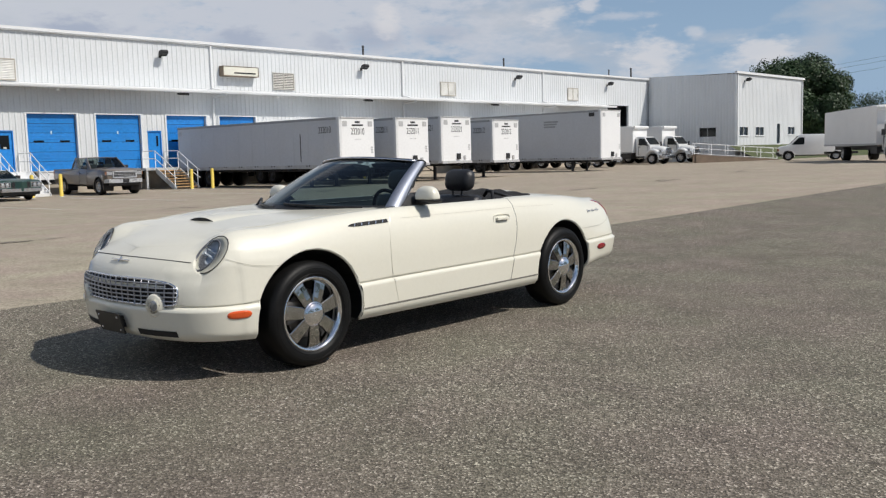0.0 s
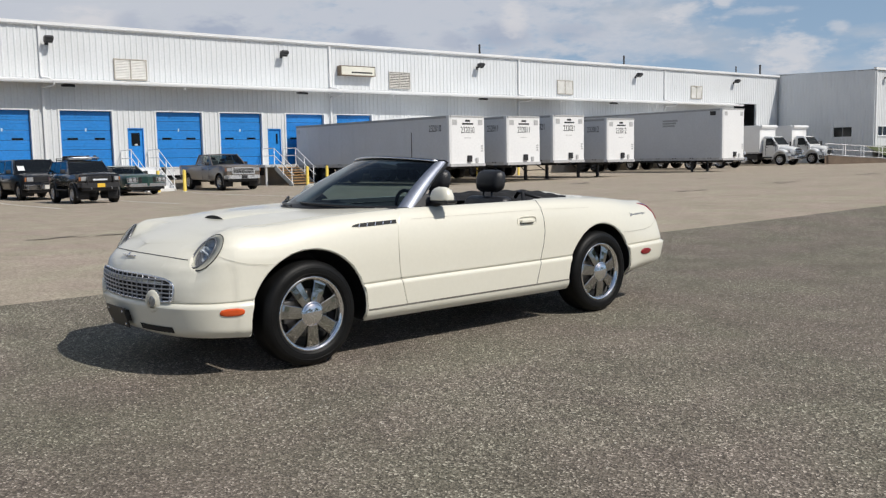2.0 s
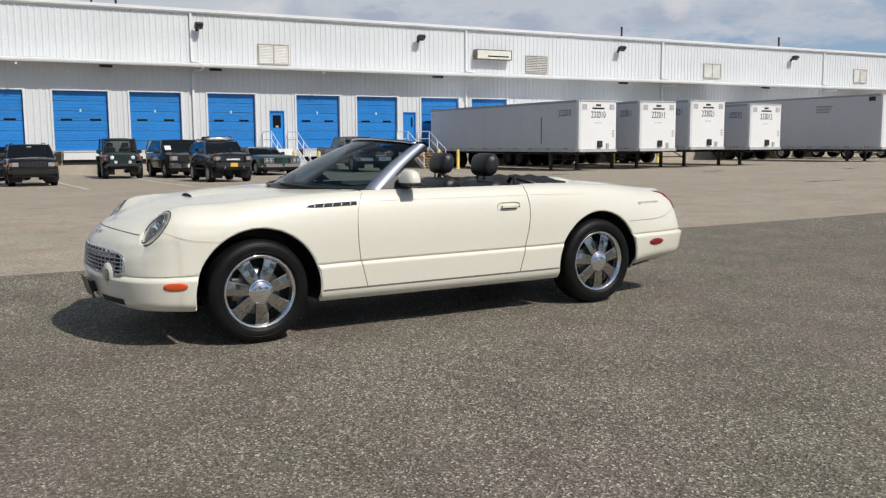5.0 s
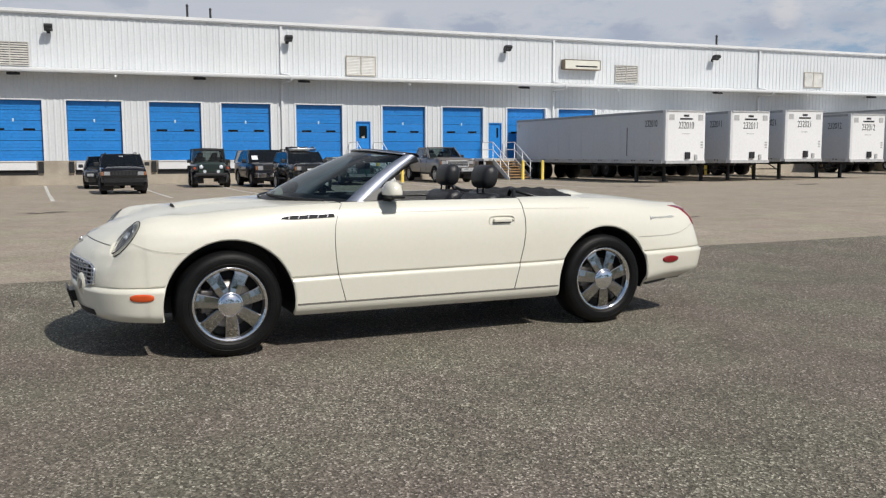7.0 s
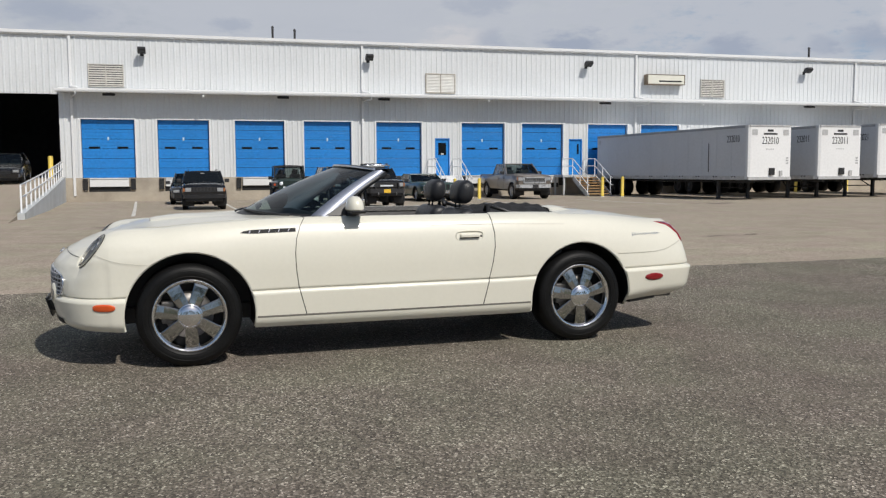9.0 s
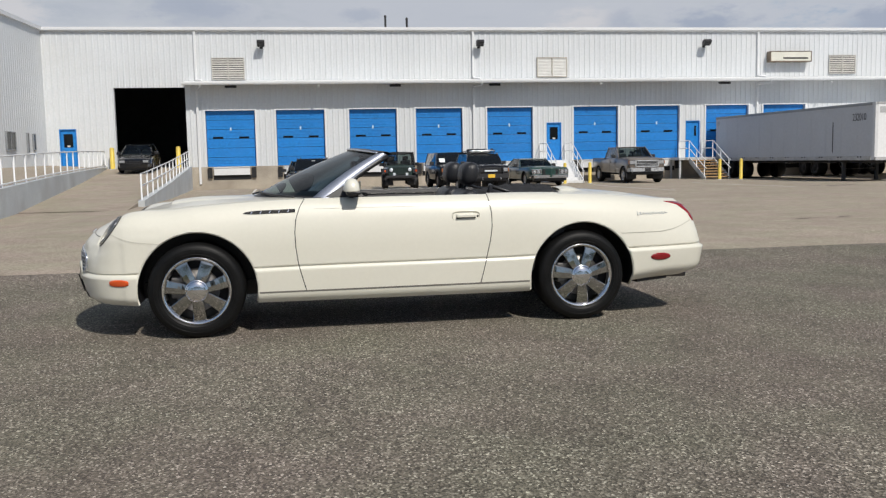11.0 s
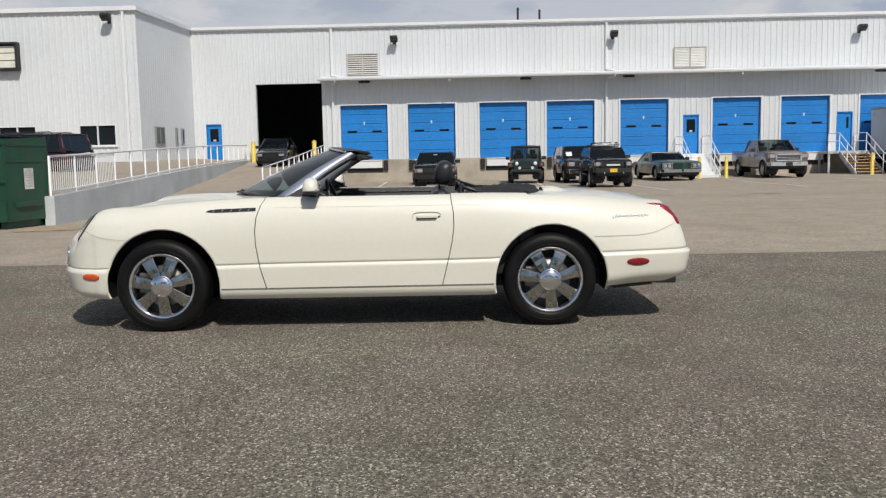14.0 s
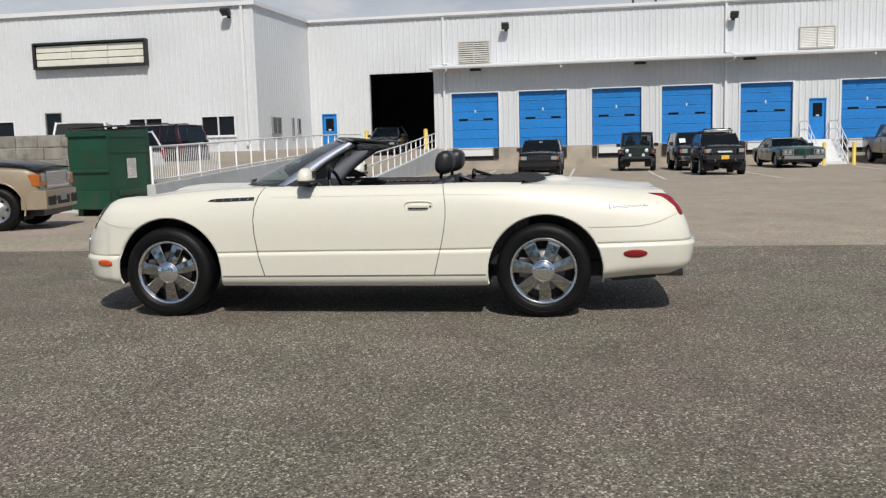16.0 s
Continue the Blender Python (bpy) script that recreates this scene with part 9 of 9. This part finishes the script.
trailer(28.15, 30.62, -33.8, 3.36, 0.88, "232010", "white box trailer numbered 232010 backed to the dock", yaw=3.0)
trailer(31.98, 34.45, -33.8, 3.38, 0.88, "232011", "white box trailer numbered 232011 backed to the dock")
trailer(35.45, 37.98, -33.9, 3.49, 0.93, "232021", "white box trailer numbered 232021 backed to the dock")
trailer(40.0, 42.5, -34.1, 3.37, 0.88, "232012", "white box trailer numbered 232012 backed to the dock")
trailer(50.75, 53.25, -33.8, 4.12, 0.80, "", "taller plain white box trailer backed to the dock", True)


def box_truck(x, y, heading, label, cab=True, box_top=3.45, ground=None, box_len=6.0):
    """A medium truck: hooded cab and a plain van box on a frame. x, y: the front axle."""
    g = ground_z(x, y) if ground is None else ground
    d = thing("box_truck", Matrix.Translation((x, y, g)) @ Matrix.Rotation(math.radians(heading), 4, "Z"), label, "box truck", "white box trucks")
    bm = bmesh.new()
    prism(bm, [(-1.85 - box_len, 1.05), (-1.85, 1.05), (-1.85, box_top - 0.12), (-1.97, box_top), (-1.85 - box_len, box_top)], -1.22, 1.22, "y", bevel=0.02)
    part("van_box", bm, BOX_WHITE, d)
    for sd in (1, -1):
        bm = bmesh.new()
        box(bm, -1.9 - box_len, -1.9, *sorted((sd * 1.221, sd * 1.24)), 1.02, 1.14, 0.005)
        part("box_rail", bm, GREY_PATCH, d)
    bm = bmesh.new()
    box(bm, -1.8 - box_len, 0.9, -0.45, 0.45, 0.72, 1.0)
    box(bm, -3.4, -2.1, -1.1, 1.1, 0.5, 0.95, 0.03)
    part("frame", bm, BLACK_STEEL, d)
    for sd in (1, -1):
        plain_wheel(d, 0.0, sd * 1.12, 0.48, 0.28)
        plain_wheel(d, -1.85 - box_len * 0.62, sd * 1.16, 0.48, 0.5)
    if not cab:
        bm = bmesh.new()
        box(bm, -1.95 - box_len, -1.85 - box_len, -1.2, 1.2, 0.45, 0.62, 0.01)
        part("rear_bumper", bm, BLACK_STEEL, d)
    bm = bmesh.new()
    prism(bm, [(-1.75, 0.72), (-0.30, 0.72), (-0.22, 1.0), (-0.26, 1.62), (-0.34, 1.70), (-0.86, 2.40), (-0.98, 2.47), (-1.65, 2.50), (-1.75, 2.44)], -0.93, 0.93, "y", bevel=0.07)
    for w in bm.verts:
        w.co.y *= 1.0 - 0.12 * max(0.0, (w.co.z - 1.7) / 0.8)
    cab_body = part("cab", bm, WHITE_PAINT, d, smooth=True)
    cab_body.data.set_sharp_from_angle(angle=math.radians(35))
    # sloping bonnet, narrower towards the grille
    bm = bmesh.new()
    rows = []
    for x, hw, lo, hi in ((-0.28, 0.86, 0.95, 1.64), (0.1, 0.82, 0.95, 1.60), (0.5, 0.74, 0.92, 1.54), (0.85, 0.66, 0.88, 1.46), (1.02, 0.60, 0.86, 1.38), (1.08, 0.54, 0.90, 1.30)):
        prof = ((hw, lo), (hw, hi - 0.22), (hw * 0.94, hi - 0.09), (hw * 0.78, hi - 0.02), (hw * 0.4, hi + 0.02), (0.0, hi + 0.03))
        rows.append([bm.verts.new((x, a, z)) for a, z in prof] + [bm.verts.new((x, -a, z)) for a, z in prof[-2::-1]])
    for a, b in zip(rows, rows[1:]):
        for k in range(len(a) - 1):
            bm.faces.new((a[k], b[k], b[k + 1], a[k + 1]))
    bm.faces.new(rows[-1])
    part("bonnet", bm, WHITE_PAINT, d, smooth=True)
    for sd in (1, -1):
        # wing that swells over the wheel
        bm = bmesh.new()
        rows = []
        for i in range(15):
            t = math.radians(-8 + 190 * i / 14)
            cx, cz = 0.62 * math.cos(t), 0.52 + 0.62 * math.sin(t)
            ox, oz = 0.80 * math.cos(t) + 0.03, 0.52 + 0.86 * math.sin(t)
            rows.append([bm.verts.new(p) for p in ((cx, sd * 1.10, cz), (cx * 1.06, sd * 1.15, cz + 0.03), (ox * 0.96, sd * 1.10, oz - 0.05), (ox, sd * 0.96, oz), (ox, sd * 0.60, oz + 0.01))])
        for a, b in zip(rows, rows[1:]):
            for k in range(4):
                bm.faces.new((a[k], b[k], b[k + 1], a[k + 1]))
        part("wing", bm, WHITE_PAINT, d, smooth=True)
        bm = bmesh.new()
        prism(bm, [(-1.45, 1.70), (-0.48, 1.70), (-0.90, 2.30), (-1.45, 2.32)], *sorted((sd * 0.86, sd * 0.938)), "y")
        for w in bm.verts:
            w.co.y *= 1.0 - 0.10 * max(0.0, (w.co.z - 1.7) / 0.8)
        part("side_window", bm, DARK_GLASS, d)
        bm = bmesh.new()
        box(bm, -1.46, -1.44, *sorted((sd * 0.90, sd * 0.934)), 0.85, 1.68)
        box(bm, -0.50, -0.48, *sorted((sd * 0.90, sd * 0.934)), 1.05, 1.68)
        part("door_seam", bm, BLACK_GAP, d)
        bm = bmesh.new()
        box(bm, -1.40, -1.24, *sorted((sd * 0.92, sd * 0.955)), 1.52, 1.57, 0.008)
        part("door_handle", bm, BLACK_STEEL, d)
        bm = bmesh.new()
        box(bm, -1.5, -0.6, *sorted((sd * 0.80, sd * 1.08)), 0.52, 0.60, 0.02)
        part("step", bm, CHROME_DULL, d, "bright cab step")
        bm = bmesh.new()
        prism(bm, [(0.78, 1.02), (0.98, 1.04), (0.92, 1.26), (0.70, 1.28)], *sorted((sd * 0.64, sd * 1.04)), "y", bevel=0.03)
        part("headlamp", bm, OLD_LAMP, d, "clear headlamp")
        bm = bmesh.new()
        box(bm, -0.46, -0.38, *sorted((sd * 1.18, sd * 1.38)), 1.62, 2.0, 0.03)
        tube(bm, [(-0.42, sd * 0.88, 1.66), (-0.42, sd * 1.2, 1.70)], 0.02, 6)
        tube(bm, [(-0.46, sd * 0.86, 1.98), (-0.42, sd * 1.2, 1.95)], 0.02, 6)
        part("door_mirror", bm, BLACK_STEEL, d)
    quad_pane("windscreen", [(-0.31, -0.86, 1.72), (-0.31, 0.86, 1.72), (-0.86, 0.78, 2.41), (-0.86, -0.78, 2.41)], DARK_GLASS, d, 0.05, 0.03, "dark windscreen")
    bm = bmesh.new()
    prism(bm, [(-0.50, 0.92), (0.50, 0.92), (0.46, 1.34), (0.36, 1.40), (-0.36, 1.40), (-0.46, 1.34)], 1.05, 1.10, "x", bevel=0.02)
    gr = part("grille", bm, BLACK_GAP, d, "black grille opening")
    bm = bmesh.new()
    tube(bm, [(1.105, -0.50, 0.92), (1.105, 0.50, 0.92), (1.095, 0.46, 1.34), (1.085, 0.36, 1.41), (1.085, -0.36, 1.41), (1.095, -0.46, 1.34)], 0.035, 8, closed=True)
    part("grille_rim", bm, CHROME_DULL, gr, "chrome grille surround")
    for k in range(2):
        bm = bmesh.new()
        box(bm, 1.09, 1.13, -0.47, 0.47, 1.03 + 0.15 * k, 1.085 + 0.15 * k, 0.012)
        part("grille_bar", bm, CHROME_DULL, gr)
    bm = bmesh.new()
    prism(bm, [(0.72, -1.12), (1.02, -1.08), (1.20, -0.8), (1.24, 0.0), (1.20, 0.8), (1.02, 1.08), (0.72, 1.12), (0.95, 0.7), (0.95, -0.7)], 0.52, 0.80, "z", bevel=0.025)
    part("front_bumper", bm, CHROME_DULL, d, "bright front bumper")
    bm = bmesh.new()
    box(bm, 1.19, 1.245, -0.42, 0.42, 0.58, 0.68, 0.01)
    part("bumper_slot", bm, BLACK_GAP, d)
    bm = bmesh.new()
    prism(bm, [(-1.84, box_top - 0.30), (-1.70, box_top - 0.27), (-1.62, box_top - 0.12), (-1.66, box_top + 0.0), (-1.84, box_top + 0.02)], -1.2, 1.2, "y", bevel=0.02)
    part("box_nose", bm, BOX_WHITE, d)
    return d


box_truck(-41.6, 71.5, 0, "white box truck with a hooded cab facing the lot")
box_truck(-41.6, 76.6, 0, "white box truck with a hooded cab by the shaded wall")
box_truck(-41.0, 62.0, 0, "white box truck half hidden behind a trailer", box_top=3.2)
box_truck(-40.4, 57.4, 0, "white box truck mostly hidden behind a trailer", box_top=3.2)
box_truck(-17.0, 58.2, 305, "long white box truck standing side-on at the far end", cab=False, box_top=3.5, box_len=12.0)
# plain delivery van
v = vehicle("delivery_van", -28.6, 73.6, 205, "plain white delivery van at the far end", "van", WHITE_PAINT,
            [(-2.75, 0.45, 2.0, 0.9), (-2.6, 0.42, 2.05, 0.97), (0.9, 0.42, 2.08, 1.0), (1.15, 0.42, 2.0, 0.99), (1.9, 0.45, 1.25, 0.98), (2.6, 0.5, 1.12, 0.95), (2.75, 0.55, 1.05, 0.9)],
            None, ((-1.6, 1.95), 0.37, 0.24, 0.98),
            {"lamp": (0.6, 0.85, 0.78, 0.95, True), "grille": (0.55, 0.75, 0.95, BLACK_STEEL, 3), "bumper": (0.48, 0.68, BLACK_STEEL)},
            {"lamp": (0.8, 0.92, 0.9, 1.3), "bumper": (0.45, 0.6, BLACK_STEEL)}, [])
quad_pane("windscreen", [(1.92, -0.86, 1.27), (1.92, 0.86, 1.27), (1.2, 0.8, 1.98), (1.2, -0.8, 1.98)], DARK_GLASS, v, 0.04, 0.03, "dark windscreen")
for sd in (1, -1):
    bm = bmesh.new()
    prism(bm, [(0.75, 1.28), (1.72, 1.28), (1.15, 1.85), (0.75, 1.85)], *sorted((sd * 0.985, sd * 1.012)), "y")
    part("side_window", bm, DARK_GLASS, v)

# ---- the far end: grass bank, ramp railing, trees, wires ----
bm = bmesh.new()
rows = []
for y in (79.0, 80.4, 88.0, 97.0, 112.0):
    base = ground_z(-35, y)
    rows.append([bm.verts.new(p) for p in ((-34.6, y, base - 0.05), (-36.2, y, base + 0.35), (RBX + 0.02, y, 1.58))])
for a, b in zip(rows, rows[1:]):
    for k in range(2):
        bm.faces.new((a[k], b[k], b[k + 1], a[k + 1]))
part("ground_bank", bm, GRASS, None, "grass bank below the far building", kind="structure", category="ground")
FAR_RAMP = ((-39.0, 73.3, 0.76), (-38.6, 73.8, 0.70), (-36.4, 76.7, 0.38), (-34.2, 79.6, 0.06))
bm = bmesh.new()
rows = []
for x, y, h in FAR_RAMP:
    g = ground_z(x, y)
    rows.append([bm.verts.new((x - 0.12, y - 0.09, g - 0.1)), bm.verts.new((x - 0.12, y - 0.09, g + h)), bm.verts.new((x + 0.12, y + 0.09, g + h)), bm.verts.new((x + 0.12, y + 0.09, g - 0.1))])
for a, b in zip(rows, rows[1:]):
    for k in range(4):
        bm.faces.new((a[k], b[k], b[(k + 1) % 4], a[(k + 1) % 4]))
part("wall_far_ramp", bm, FAR_BROWN, None, "brown concrete wall of the far ramp", kind="structure", category="wall")
bm = bmesh.new()
rows = [[bm.verts.new((x + dx, y + dy, ground_z(x, y) + h + dz)) for dx, dy, dz in ((-0.1, 0.1, -0.02), (-1.2, 1.9, 0.0), (-1.2, 1.9, -0.9))] for x, y, h in FAR_RAMP]
for a, b in zip(rows, rows[1:]):
    for k in range(2):
        bm.faces.new((a[k], b[k], b[k + 1], a[k + 1]))
part("far_ramp", bm, CONCRETE_LOT, None, "pale concrete ramp beside the far building", kind="structure", category="ramp")
railing("far_railing", [(x, y, ground_z(x, y) + h) for x, y, h in FAR_RAMP], 1.0, 1.45, None, "white pipe railing down the far ramp", rails=(1.0, 0.55, 0.08))
railing("far_railing", [(x - 1.2, y + 1.9, ground_z(x, y) + h) for x, y, h in FAR_RAMP], 1.0, 1.45, None, "white pipe railing on the building side of the far ramp", rails=(1.0, 0.55))



def tree(x, y, h, spread, seed, label, leaves):
    rnd = random.Random(seed)
    g = ground_z(x, y)
    d = thing("tree", Matrix.Translation((x, y, g)), label, "tree")
    bm = bmesh.new()
    tube(bm, [(0, 0, -0.3), (0.1, 0, h * 0.18), (-0.1, 0.15, h * 0.4), (0.1, 0.0, h * 0.62)], [0.045 * h * 0.6, 0.035 * h * 0.6, 0.026 * h * 0.6, 0.01 * h], 10)
    tips = []
    for k in range(16):
        a = rnd.uniform(0, 6.28)
        z0 = h * rnd.uniform(0.22, 0.55)
        r = spread * rnd.uniform(0.45, 0.85)
        tip = Vector((r * math.cos(a), r * math.sin(a), z0 + h * rnd.uniform(0.12, 0.33)))
        tube(bm, [(0, 0, z0), tip * 0.5 + Vector((0, 0, z0 * 0.5 + 0.4)), tip], [0.012 * h, 0.007 * h, 0.003 * h], 6)
        tips.append(tip)
    part("trunk", bm, BARK, d)
    clumps = []
    for k in range(70):
        t = rnd.random()
        z = h * (0.16 + 0.78 * t)
        rr = spread * (math.sin(math.pi * min(1, 0.12 + 0.86 * t)) ** 0.6) * rnd.uniform(0.45, 0.98)
        a = rnd.uniform(0, 6.28)
        clumps.append((Vector((rr * math.cos(a), rr * math.sin(a), z)), spread * rnd.uniform(0.2, 0.36)))
    verts, faces = [], []
    for k in range(leaves):
        c, r = clumps[rnd.randrange(len(clumps))]
        u = Vector((rnd.gauss(0, 1), rnd.gauss(0, 1), rnd.gauss(0, 0.8))).normalized() * r * rnd.uniform(0.55, 1.08)
        p = c + u
        if p.z < h * 0.08:
            continue
        n = (u.normalized() + Vector((rnd.gauss(0, 0.6), rnd.gauss(0, 0.6), rnd.gauss(0.4, 0.5)))).normalized()
        t1 = n.orthogonal().normalized()
        t1 = (Matrix.Rotation(rnd.uniform(0, 6.28), 3, n) @ t1)
        t2 = n.cross(t1)
        sz = rnd.uniform(0.11, 0.22) * h / 12
        b = len(verts)
        verts += [p + t1 * sz, p + t2 * sz * 0.55, p - t1 * sz, p - t2 * sz * 0.55]
        faces.append((b, b + 1, b + 2, b + 3))
    me = bpy.data.meshes.new("crown")
    me.from_pydata(verts, [], faces)
    me.materials.append(LEAF)
    ob = new("crown", me)
    ob.parent = d
    tagged(ob, "", "", "", "stuff")
    return d


tree(-48.0, 117.0, 12.2, 6.9, 3, "broad dark green leafy tree behind the far building", 120000)
tree(-64.0, 196.0, 11.0, 7.5, 5, "distant green leafy tree behind the trucks", 13000)
tree(-52.0, 190.0, 9.5, 8.0, 7, "distant rounded green tree on the skyline", 13000)
tree(-58.0, 225.0, 12.0, 9.0, 9, "distant dark green tree beyond the yard", 11000)
tree(-2.0, 240.0, 12.0, 9.0, 11, "distant green tree at the lot's end", 11000)
tree(-95.0, 200.0, 14.0, 8.0, 13, "distant green treetop above the roof", 9000)

d = thing("utility_lines", Matrix.Identity(4), "three dark overhead wires crossing the sky on wooden poles", "wire")
for k, dz in enumerate((0.0, 0.9, 1.5)):
    bm = bmesh.new()
    a, b = Vector((-60.0, 140.0, 11.3 + dz)), Vector((8.0, 112.0, 18.2 + dz))
    tube(bm, [a.lerp(b, t) - Vector((0, 0, 1.6 * 4 * t * (1 - t))) for t in np.linspace(0, 1, 14)], 0.016, 5)
    part("wire", bm, BLACK_STEEL, d)
for x, y, z in ((-60.0, 140.0, 13.2), (8.0, 112.0, 20.1)):
    bm = bmesh.new()
    tube(bm, [(x, y, -0.5), (x, y, z)], [0.16, 0.11], 8)
    box(bm, x - 0.06, x + 0.06, y - 0.9, y + 0.9, z - 1.0, z - 0.85)
    part("pole", bm, BARK, d)

# ---- behind the camera: a grass verge and a row of trees, which chrome and glass mirror ----
bm = bmesh.new()
rows = [[bm.verts.new((x, y, ground_z(x, y) + 0.03)) for y in np.linspace(-70, 90, 9)] for x in (17.0, 30.0, 60.0)]
for a, b in zip(rows, rows[1:]):
    for k in range(8):
        bm.faces.new((a[k], b[k], b[k + 1], a[k + 1]))
part("ground_verge", bm, GRASS, None, "dry grass verge along the asphalt", kind="structure", category="ground")
for k in range(11):
    tree(31.0 + 4.0 * math.sin(k * 2.3), -48.0 + 11.0 * k, 11.5 + 2.0 * math.sin(k * 1.7), 6.6 + math.cos(k * 2.9), 60 + k, "leafy green tree on the verge across the lane", 5000)
